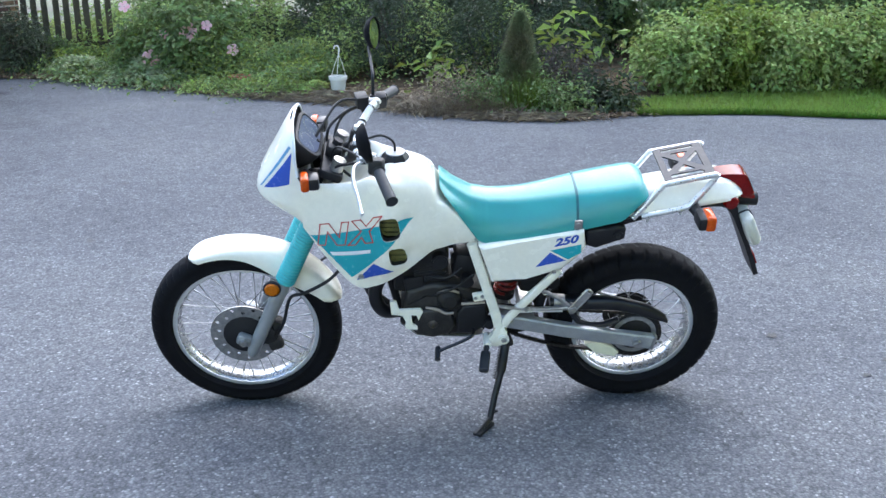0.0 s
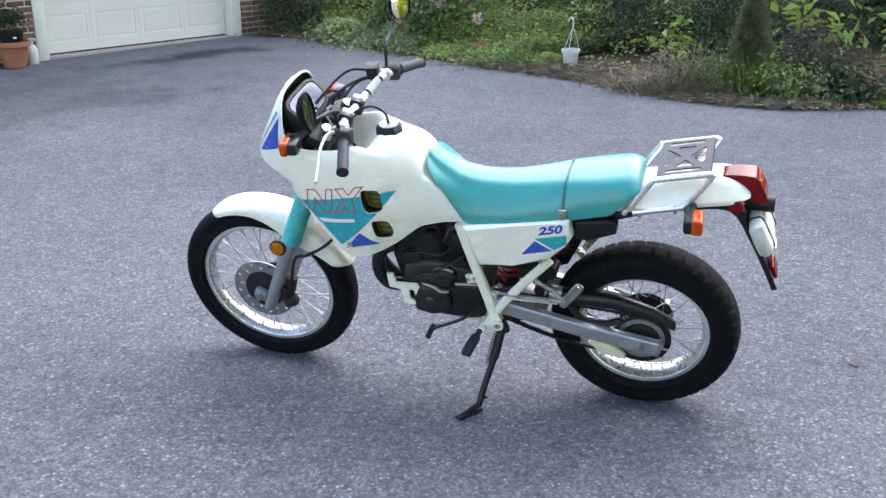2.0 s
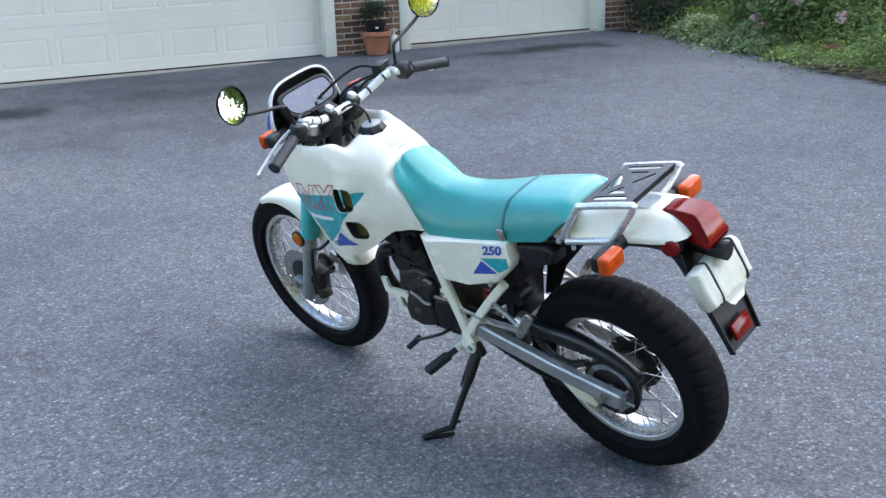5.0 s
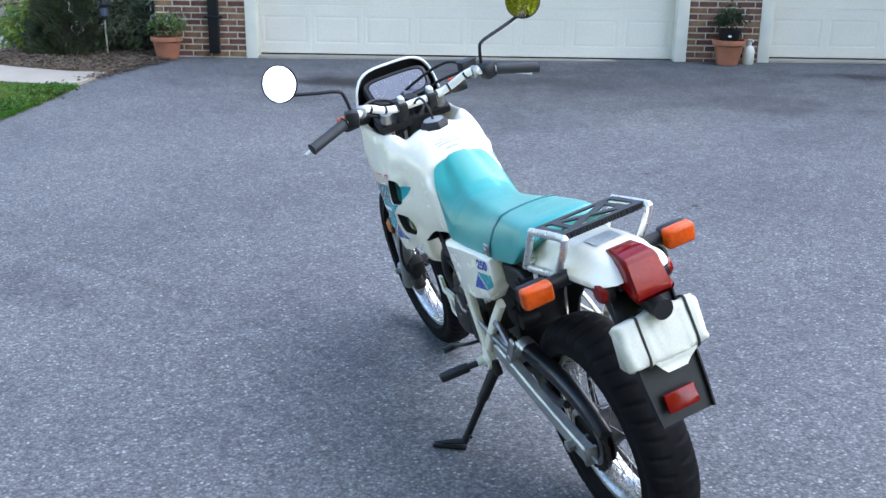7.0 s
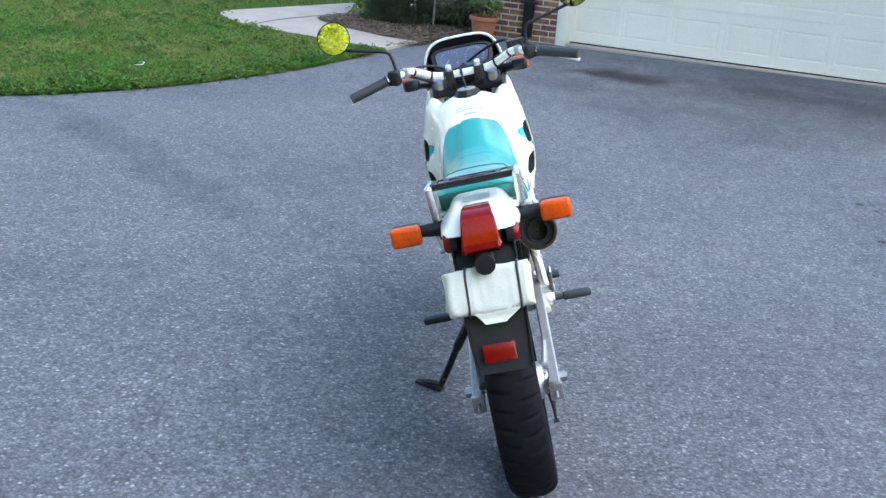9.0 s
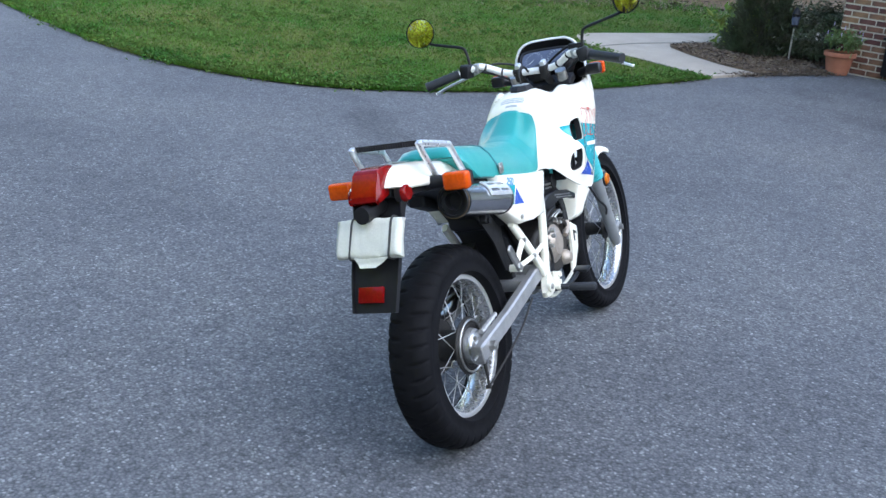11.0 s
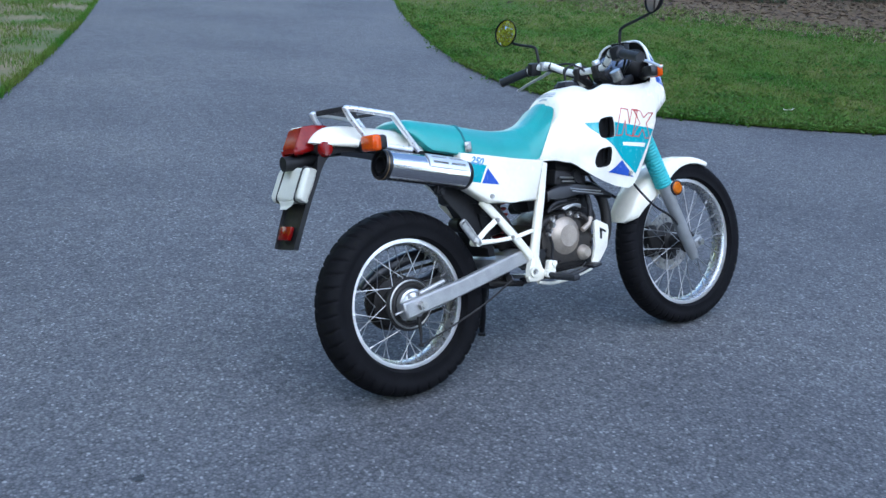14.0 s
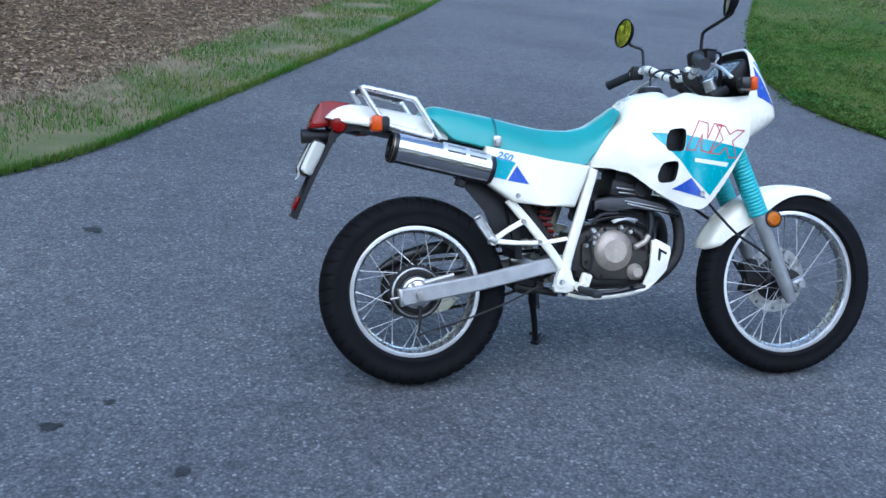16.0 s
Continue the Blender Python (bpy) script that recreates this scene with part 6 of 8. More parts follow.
def front_signal(s):
    bm = bmesh.new()
    box(bm, (0.398, s * 0.196, 1.012), (0.036, 0.056, 0.042), (0, 0, s * 6), bevel=0.010)
    rod(bm, (0.402, s * 0.175, 1.010), (0.43, s * 0.13, 1.000), 0.017, 12)
    h = part("front_signal", bm, BLACK_GLOSS, bike, "black flasher housing")
    bm = bmesh.new()
    box(bm, (0.424, s * 0.200, 1.012), (0.026, 0.060, 0.046), (0, 0, s * 6), bevel=0.009, seg=3)
    part("signal_lens", bm, ORANGE_LENS, h, "orange lens")


for s in (1, -1):
    front_signal(s)
    signal(-0.822, s * 0.188, 0.848, s, True, "rear_signal")

# ---- handlebar ----
BAR = [(x, s * y, z) for s, ps in ((1, ((0.160, 0.375, 1.048), (0.184, 0.30, 1.066), (0.206, 0.222, 1.083), (0.226, 0.175, 1.088), (0.257, 0.118, 1.058), (0.270, 0.07, 1.044), (0.273, 0.0, 1.042))), (-1, ((0.270, 0.07, 1.044), (0.257, 0.118, 1.058), (0.226, 0.175, 1.088), (0.206, 0.222, 1.083), (0.184, 0.30, 1.066), (0.160, 0.375, 1.048)))) for x, y, z in ps]
bm = bmesh.new()
tube(bm, rounded(BAR, 5), 0.0125, 14)
bar = part("handlebar", bm, BAR_METAL, bike, "pale metal handlebar")
for s in (1, -1):
    bm = bmesh.new()
    a, b = Vector((0.196, s * 0.262, 1.075)), Vector((0.158, s * 0.382, 1.047))
    pts = [a.lerp(b, k / 22) for k in range(23)]
    tube(bm, [a - (b - a) * 0.03] + pts + [b + (b - a) * 0.02], [0.022] + [0.0172 if k % 2 else 0.0162 for k in range(23)] + [0.019], 14)
    part("grip", bm, GRIP, bar, "black ribbed rubber grip")
    # switch gear and perch
    bm = bmesh.new()
    box(bm, (0.204, s * 0.232, 1.080), (0.046, 0.044, 0.05), (s * 12, 0, s * -12), 0.010)
    box(bm, (0.224, s * 0.222, 1.096), (0.022, 0.018, 0.016), None, 0.004)
    part("switch_housing", bm, BLACK, bar, "black switch housing")
    bm = bmesh.new()
    box(bm, (0.222, s * 0.194, 1.086), (0.036, 0.030, 0.034), (s * 10, 0, s * -15), 0.008)
    rod(bm, (0.232, s * 0.190, 1.086), (0.262, s * 0.186, 1.076), 0.010, 10)
    rod(bm, (0.250, s * 0.192, 1.088), (0.250, s * 0.192, 1.068), 0.006, 8)
    part("lever_perch", bm, FORK_GREY, bar, "grey cast lever perch")
    bm = bmesh.new()
    lev = [(0.248, s * 0.190, 1.074), (0.272, s * 0.215, 1.068), (0.272, s * 0.27, 1.052), (0.258, s * 0.33, 1.034), (0.246, s * 0.385, 1.014), (0.243, s * 0.395, 1.010)]
    lp = rounded(lev, 5)
    tube(bm, lp, [0.0075 - 0.002 * k / len(lp) for k in range(len(lp) - 2)] + [0.008, 0.006], 8, flat=0.7)
    part("lever", bm, ALUMINIUM, bar, "bare alloy lever with a ball end")
    # mirror on its stem
    bm = bmesh.new()
    tube(bm, rounded([(0.224, s * 0.222, 1.09), (0.224, s * 0.230, 1.145), (0.224, s * 0.245, 1.168), (0.232, s * 0.32, 1.186), (0.240, s * 0.388, 1.204), (0.240, s * 0.402, 1.222)], 5), 0.0055, 8)
    stem = part("mirror_stem", bm, BLACK, bike, "thin black mirror stem")
    mm = Matrix.Translation((0.224, s * 0.408, 1.247)) @ (Vector((-1.0, -0.20, 0.15)) if s > 0 else Vector((-1.0, 0.30, 0.15))).to_track_quat("Z", "Y").to_matrix().to_4x4()
    bm = bmesh.new()
    lathe(bm, [(0.0, -0.026), (0.026, -0.023), (0.046, -0.012), (0.0555, 0.002), (0.0555, 0.007), (0.0530, 0.008), (0.0525, 0.004)], (0, 0, 0), 36, axis="Z")
    bm.transform(mm)
    part("mirror_shell", bm, RUBBER, stem, "round black mirror shell")
    bm = bmesh.new()
    lathe(bm, [(0.0, 0.0052), (0.02, 0.0050), (0.04, 0.0044), (0.0527, 0.0038)], (0, 0, 0), 36, axis="Z")
    bm.transform(mm)
    part("mirror_glass", bm, MIRROR, stem, "round mirror glass")
for u, v in (((0.226, 0.175, 1.088), (0.2365, 0.156, 1.078)), ((0.257, 0.118, 1.058), (0.2605, 0.106, 1.0545)), ((0.271, 0.062, 1.0437), (0.2712, 0.075, 1.0455))):
    for s in (1, -1):
        bm = bmesh.new()
        a, b = Vector((u[0], s * u[1], u[2])), Vector((v[0], s * v[1], v[2]))
        m = (a + b) / 2
        e = (b - a).normalized() * 0.0035
        tube(bm, [m - e, m + e], 0.0139, 14)
        part("cable_tie", bm, BLACK, bar, "black band round the bar")
for s in (1, -1):
    bm = bmesh.new()
    box(bm, (0.268, s * 0.050, 1.066), (0.030, 0.020, 0.022), (0, -15, 0), 0.006)
    part("clamp_bolt", bm, ALUMINIUM, bar, "bright clamp top")
for s in (1, -1):
    bm = bmesh.new()
    box(bm, (0.275, s * 0.050, 1.037), (0.046, 0.030, 0.05), (0, -15, 0), 0.008)
    rod(bm, (0.278, s * 0.050, 1.02), (0.345, s * 0.050, 0.978), 0.014, 12)
    rod(bm, (0.266, s * 0.050, 1.05), (0.262, s * 0.050, 1.070), 0.006, 8)
    part("bar_clamp", bm, DARK_METAL, bike, "dark metal bar clamp")
bm = bmesh.new()
box(bm, (0.262, -0.190, 1.096), (0.038, 0.054, 0.036), (0, 0, 14), 0.005)
box(bm, (0.262, -0.190, 1.116), (0.042, 0.058, 0.007), (0, 0, 14), 0.003)
box(bm, (0.254, -0.192, 1.078), (0.03, 0.05, 0.026), (0, 0, 14), 0.006)
part("brake_reservoir", bm, BLACK, bike, "black square brake fluid reservoir")
for k, pts in enumerate([[(0.255, 0.19, 1.085), (0.30, 0.13, 1.085), (0.34, 0.06, 1.05), (0.36, 0.05, 0.97), (0.33, 0.07, 0.90)], [(0.255, -0.19, 1.10), (0.33, -0.15, 1.115), (0.38, -0.06, 1.08), (0.42, 0.02, 1.02), (0.40, 0.05, 0.93)],
                         [(0.235, -0.20, 1.085), (0.31, -0.16, 1.075), (0.37, -0.09, 1.04), (0.36, -0.06, 0.95), (0.30, -0.05, 0.89)], [(0.245, -0.20, 1.08), (0.32, -0.17, 1.06), (0.35, -0.10, 1.01), (0.33, -0.07, 0.93)],
                         [(0.225, 0.20, 1.075), (0.29, 0.16, 1.05), (0.34, 0.10, 1.00), (0.33, 0.08, 0.91)], [(0.40, 0.03, 1.04), (0.38, 0.05, 0.98), (0.40, 0.06, 0.90)]]):
    bm = bmesh.new()
    tube(bm, rounded(pts, 6), 0.0048 if k else 0.004, 8)
    part("control_cable", bm, BLACK, bike)
bm = bmesh.new()
box(bm, (0.345, 0.0, 1.02), (0.05, 0.07, 0.04), (0, -20, 0), 0.01)
rod(bm, (0.34, 0.0, 1.03), (0.328, 0.0, 1.052), 0.016, 14)
box(bm, (0.40, 0.06, 0.94), (0.06, 0.05, 0.07), None, 0.01)
box(bm, (0.40, -0.06, 0.94), (0.06, 0.05, 0.07), None, 0.01)
part("ignition_switch", bm, BLACK, bike)

# ---- seat ----
SEAT = [(0.012, 0.934, 0.036, 0.070, 0.912), (0.002, 0.928, 0.045, 0.088, 0.898), (-0.03, 0.904, 0.053, 0.106, 0.856), (-0.085, 0.869, 0.058, 0.120, 0.776), (-0.112, 0.860, 0.061, 0.127, 0.742), (-0.135, 0.855, 0.062, 0.128, 0.731), (-0.16, 0.851, 0.063, 0.128, 0.729), (-0.25, 0.853, 0.068, 0.130, 0.737), (-0.34, 0.867, 0.077, 0.132, 0.754), (-0.42, 0.884, 0.087, 0.133, 0.771), (-0.445, 0.889, 0.090, 0.133, 0.777), (-0.53, 0.903, 0.098, 0.131, 0.796), (-0.572, 0.910, 0.099, 0.130, 0.806), (-0.60, 0.915, 0.098, 0.127, 0.830), (-0.628, 0.917, 0.094, 0.120, 0.858), (-0.648, 0.909, 0.088, 0.110, 0.874), (-0.658, 0.896, 0.080, 0.098, 0.884)]
keys = [rounded([(a, q[k], 0) for a, *q in SEAT], 5) for k in range(4)]


def seat_ring(i, grow=0.0):
    x, zt, yt, yb, zb = keys[0][i].x, keys[0][i].y, keys[1][i].y, keys[2][i].y, keys[3][i].y
    h = zt - zb
    d = min(0.018, h * 0.45)
    half = [(0, zt), (yt * 0.55, zt - d * 0.12), (yt * 0.88, zt - d * 0.45), (yt, zt - d), (yt + (yb - yt) * 0.36, zt - d - (h - d) * 0.15), (yt + (yb - yt) * 0.78, zt - d - (h - d) * 0.50), (yb, zt - d - (h - d) * 0.84), (yb, zb + 0.004), (yb - 0.008, zb)]
    half = [(y + (grow if y > 0.001 else 0), z + (grow if k < 4 else 0)) for k, (y, z) in enumerate(half)]
    return [Vector((x, -y, z)) for y, z in half[:0:-1]] + [Vector((x, y, z)) for y, z in half]


bm = bmesh.new()
loft(bm, [seat_ring(i) for i in range(len(keys[0]))])
seat = part("seat", bm, TEAL_VINYL, bike, "long teal vinyl seat with a dark seam", sharp=62)
i0 = min(range(len(keys[0])), key=lambda i: abs(keys[0][i].x + 0.432))
bm = bmesh.new()
rows = []
for dx, g in ((0.0045, 0.0), (0.0035, 0.002), (-0.0035, 0.002), (-0.0045, 0.0)):
    rows.append([q + Vector((dx, 0, 0)) for q in seat_ring(i0, g + 0.0005)])
loft(bm, rows, ring_closed=False)
strap = part("seat_strap", bm, TEAL_DARK, seat, "dark teal strap across the seat")
for s in (1, -1):
    bm = bmesh.new()
    box(bm, (-0.432, s * 0.139, 0.806), (0.026, 0.006, 0.034), None, 0.003)
    rod(bm, (-0.432, s * 0.139, 0.806), (-0.432, s * 0.146, 0.806), 0.008, 12)
    part("strap_bolt", bm, STEEL, seat, "bright strap fastener")

# ---- side panels ----
for s in (1, -1):
    bm = bmesh.new()
    if s > 0:
        poly = [(-0.112, 0.732), (-0.25, 0.750), (-0.36, 0.770), (-0.452, 0.787), (-0.462, 0.728), (-0.440, 0.690), (-0.385, 0.636), (-0.27, 0.605), (-0.158, 0.590)]
    else:
        poly = [(-0.112, 0.732), (-0.25, 0.750), (-0.36, 0.770), (-0.470, 0.790), (-0.480, 0.68), (-0.375, 0.610), (-0.27, 0.600), (-0.165, 0.595)]
    prism(bm, poly, s * 0.095, s * 0.150, 0.012, 3)
    sp = part("side_panel", bm, WHITE, bike, "white plastic side panel")
    y = s * 0.1508

    def film(name, poly, mat, label):
        bm = bmesh.new()
        prism(bm, poly, s * 0.1495, y)
        part(name, bm, mat, sp, label)

    if s > 0:
        film("blue_decal", [(-0.300, 0.652), (-0.345, 0.708), (-0.398, 0.676)], BLUE_DECAL, "blue triangle decal")
        film("teal_decal", [(-0.345, 0.716), (-0.445, 0.738), (-0.446, 0.706), (-0.405, 0.680)], TEAL_DECAL, "teal decal")
    else:
        film("teal_decal", [(-0.462, 0.762), (-0.372, 0.738), (-0.404, 0.682), (-0.462, 0.694)], TEAL_DECAL, "teal decal")
        film("blue_decal", [(-0.368, 0.728), (-0.325, 0.668), (-0.398, 0.680)], BLUE_DECAL, "blue triangle decal")
    cu = bpy.data.curves.new("number", "FONT")
    cu.body, cu.size, cu.extrude, cu.shear = "250", 0.038, 0.0003, 0.35
    cu.offset = 0.0015
    tmp = new("number", cu)
    me = bpy.data.meshes.new_from_object(tmp.evaluated_get(bpy.context.evaluated_depsgraph_get()))
    bpy.data.objects.remove(tmp)
    me.materials.append(BLUE_DECAL)
    num = new("number", me)
    num.parent = sp
    num["label"] = "number 250 in dark blue" if s > 0 else "number 250 in pale grey"
    if s > 0:
        me.materials[0] = BLUE_DECAL
        num.matrix_local = Matrix(((-1, 0, 0, -0.358), (0, 0, 1, 0.1512), (0, 1, 0, 0.732), (0, 0, 0, 1))) @ Matrix.Rotation(radians(12), 4, "Z") @ Matrix.Diagonal((1.3, 1, 1, 1))
    else:
        me.materials[0] = SKY_DECAL
        num.matrix_local = Matrix(((1, 0, 0, -0.440), (0, 0, -1, -0.1512), (0, 1, 0, 0.752), (0, 0, 0, 1))) @ Matrix.Rotation(radians(-14), 4, "Z") @ Matrix.Scale(0.9, 4)

bm = bmesh.new()
prism(bm, [(-0.462, 0.772), (-0.57, 0.786), (-0.594, 0.770), (-0.592, 0.735), (-0.50, 0.700), (-0.466, 0.712)], 0.06, 0.122, 0.012, 3)
rod(bm, (-0.568, 0.115, 0.752), (-0.568, 0.128, 0.752), 0.016, 16)
tb = part("tool_box", bm, BLACK, bike, "black plastic box under the seat")
bolt(-0.568, 0.129, 0.752, 0.007, DARK_METAL, tb)

# ---- tail ----
TAIL = [(-0.585, 0.872, 0.098, 0.800), (-0.66, 0.884, 0.102, 0.806), (-0.74, 0.899, 0.102, 0.824), (-0.82, 0.911, 0.101, 0.840), (-0.89, 0.916, 0.098, 0.850), (-0.925, 0.909, 0.094, 0.855), (-0.950, 0.895, 0.084, 0.862), (-0.968, 0.880, 0.071, 0.868), (-0.974, 0.872, 0.062, 0.869)]
bm = bmesh.new()
tk = [rounded([(a, q[k], 0) for a, *q in TAIL], 4) for k in range(3)]
rows = []
for i in range(len(tk[0])):
    x, zt, w, zb = tk[0][i].x, tk[0][i].y, tk[1][i].y, tk[2][i].y
    h = zt - zb
    half = [(0, zt), (w * 0.5, zt - h * 0.03), (w * 0.66, zt - h * 0.17), (w * 0.80, zt - h * 0.50), (w * 0.97, zb + h * 0.30), (w, zb + h * 0.09), (w * 0.95, zb)]
    rows.append([Vector((x, -y, z)) for y, z in half[:0:-1]] + [Vector((x, y, z)) for y, z in half])
loft(bm, rows)
part("tail_cowl", bm, WHITE, bike, "white plastic tail cowl", sharp=55)
bm = bmesh.new()
loft(bm, [[(-0.80, y, 0.9120) for y in (-0.035, 0.035)], [(-0.855, y, 0.9155) for y in (-0.035, 0.035)]], ring_closed=False)
part("caution_label", bm, GREY_DECAL, bike, "small grey printed label")
# tail lamp
bm = bmesh.new()
LAMP = [(-0.884, 0.912, 0.036, 0.868), (-0.900, 0.920, 0.039, 0.858), (-0.945, 0.924, 0.043, 0.846), (-0.981, 0.922, 0.0455, 0.840), (-0.989, 0.917, 0.0465, 0.838), (-1.012, 0.874, 0.048, 0.836), (-1.022, 0.850, 0.048, 0.836), (-1.021, 0.842, 0.047, 0.836), (-1.014, 0.838, 0.045, 0.836)]
rows = []
for x, zt, w, zb in LAMP:
    half = [(0, zt), (w * 0.76, zt), (w * 0.82, zt - 0.002), (w * 0.85, zt - 0.006), (w * 0.99, zb + 0.016), (w, zb + 0.010), (w * 0.96, zb + 0.003), (w * 0.86, zb)]
    rows.append([Vector((x, -y, z)) for y, z in half[:0:-1]] + [Vector((x, y, z)) for y, z in half])
loft(bm, rows)
lamp = part("tail_lamp", bm, RED_LENS, bike, "red plastic tail lamp lens", sharp=30)
bm = bmesh.new()
out_ = Vector((-0.897, 0, 0.442))
rows = []
for u, w, k in ((0.06, 0.0385, -0.003), (0.06, 0.0385, 0.0014), (0.10, 0.0375, 0.0026), (0.86, 0.0405, 0.0026), (0.90, 0.0415, 0.0014), (0.90, 0.0415, -0.003)):
    c = Vector((-0.989, 0, 0.917)).lerp(Vector((-1.022, 0, 0.850)), u) + out_ * k
    rows.append([c + Vector((0, -w, 0)), c + Vector((0, -w * 0.5, 0)), c + Vector((0, w * 0.5, 0)), c + Vector((0, w, 0))])
loft(bm, rows, ring_closed=False)
part("lens_face", bm, RED_FACE, lamp, "brighter red rear face of the lens")
bm = bmesh.new()
box(bm, (-0.905, 0, 0.85), (0.10, 0.10, 0.045), (0, 12, 0), 0.010)
part("lamp_base", bm, BLACK, lamp)
# rack
# stamped plate between the tubes: a cross with slots either side
def rack_plate():
    bm = bmesh.new()

    def eased(ring):
        q = []
        for i, p in enumerate(ring):
            for o in (ring[i - 1], ring[(i + 1) % len(ring)]):
                d = math.dist(p, o)
                k = min(0.006 / d, 0.3)
                q.append((p[0] + (o[0] - p[0]) * k, p[1] + (o[1] - p[1]) * k))
        return q

    # plate coordinates: length back from the seat, width to the left
    out = eased([(0.0, -0.106), (0.156, -0.106), (0.156, 0.106), (0.0, 0.106)])
    holes = []
    for s in (1, -1):
        holes.append(eased([(0.018, s * 0.091), (0.132, s * 0.091), (0.124, s * 0.073), (0.026, s * 0.073)]))
        holes.append(eased([(0.046, s * 0.060), (0.108, s * 0.060), (0.077, s * 0.020)]))
    holes.append(eased([(0.020, 0.054), (0.020, -0.054), (0.063, -0.004), (0.063, 0.004)]))
    holes.append(eased([(0.134, 0.054), (0.134, -0.054), (0.091, -0.004), (0.091, 0.004)]))
    stamped(bm, out, holes, -0.0022, 0.0022)
    # folded rear edge
    box(bm, (0.1540, -0.008, 0.0), (0.004, 0.012, 0.200), None, 0.001, 1)
    for k in range(24):
        box(bm, (0.1575, -0.008, -0.092 + 0.008 * k), (0.004, 0.013, 0.0042), None, 0.0)
    slope = math.atan(0.196)
    bm.transform(Matrix(((-math.cos(slope), -math.sin(slope), 0, -0.704), (0, 0, 1, 0), (math.sin(slope), math.cos(slope), 0, 0.9405), (0, 0, 0, 1))))
    bmesh.ops.recalc_face_normals(bm, faces=bm.faces[:])
    return part("luggage_rack", bm, RACK_METAL, bike, "luggage rack with a stamped dark metal plate", smooth=False)


rack = rack_plate()
for s in (1, -1):
    bm = bmesh.new()
    y = s * 0.112
    tube(bm, rounded([(-0.612, y, 0.810), (-0.650, y, 0.862), (-0.694, y, 0.926), (-0.712, y * 0.99, 0.935), (-0.852, y * 0.97, 0.963), (-0.863, y * 0.97, 0.957), (-0.842, y * 0.97, 0.922), (-0.806, y * 0.98, 0.872), (-0.788, y, 0.852), (-0.762, y, 0.843), (-0.640, y, 0.816)], 4), 0.0094, 10)
    rod(bm, (-0.632, y, 0.828), (-0.632, s * 0.085, 0.826), 0.009, 8)
    rod(bm, (-0.782, y, 0.849), (-0.782, s * 0.085, 0.846), 0.009, 8)
    rod(bm, (-0.66, y, 0.808), (-0.66, y, 0.796), 0.006, 8)
    rod(bm, (-0.765, y, 0.832), (-0.765, y, 0.822), 0.006, 8)
    part("rack_rail", bm, RACK_TUBE, rack, "bright aluminium side rail")
# inner fender and flap
bm = bmesh.new()
INNER = [(-0.335, 0.430, 0.05), (-0.365, 0.54, 0.065), (-0.415, 0.640, 0.080), (-0.52, 0.740, 0.085), (-0.66, 0.795, 0.085), (-0.82, 0.828, 0.082), (-0.925, 0.825, 0.078), (-0.985, 0.730, 0.076), (-1.030, 0.635, 0.074), (-1.066, 0.548, 0.068)]
pk = rounded(INNER, 4)
rows = []
for i in range(0, len(pk)):
    x, z, w = pk[i].x, pk[i].y, pk[i].z
    a, b = pk[max(i - 1, 0)], pk[min(i + 1, len(pk) - 1)]
    d = Vector((b.x - a.x, 0, b.y - a.y)).normalized()
    n = Vector((d.z, 0, -d.x))
    c = Vector((x, 0, z))
    fall = 0.024 if i < 26 else 0.012
    rows.append([c + Vector((0, -w, 0)) + n * fall, c + Vector((0, -w, 0)) - n * 0.004, c + Vector((0, 0, 0)) - n * 0.006, c + Vector((0, w, 0)) - n * 0.004, c + Vector((0, w, 0)) + n * fall, c + Vector((0, w - 0.004, 0)) + n * fall, c + Vector((0, w - 0.006, 0)) + n * 0.002, c - Vector((0, w - 0.006, 0)) + n * 0.002, c - Vector((0, w - 0.004, 0)) + n * fall])
loft(bm, rows)
part("rear_fender", bm, BLACK, bike, "black plastic rear fender and flap", sharp=45)
bm = bmesh.new()
prism(bm, [(-0.352, 0.45), (-0.392, 0.60), (-0.47, 0.690), (-0.60, 0.765), (-0.62, 0.735), (-0.53, 0.665), (-0.455, 0.580), (-0.405, 0.47)], -0.084, -0.077, 0.002)
part("fender_skirt", bm, BLACK, bike, "black side skirt of the inner fender")
bm = bmesh.new()
rod(bm, (-0.935, 0, 0.815), (-1.045, 0, 0.812), 0.021, 20, 0.024)
part("plate_lamp", bm, BLACK, bike, "black plate lamp tube")
bm = bmesh.new()
box(bm, (-1.062, 0.006, 0.598), (0.012, 0.078, 0.044), (0, 23, 0), 0.003)
part("rear_reflector", bm, RED_LENS, bike, "red oblong reflector")
for s in (1, -1):
    bm = bmesh.new()
    lathe(bm, [(0.0, s * 0.012), (0.020, s * 0.010), (0.0255, s * 0.002), (0.0255, -s * 0.008)], (-0.935, s * 0.082, 0.846), 20)
    rr = part("side_reflector", bm, RED_LENS, bike, "round red side reflector")
    bm = bmesh.new()
    rod(bm, (-0.935, s * 0.06, 0.846), (-0.935, s * 0.078, 0.846), 0.026, 20)
    part("reflector_rim", bm, BLACK, rr)


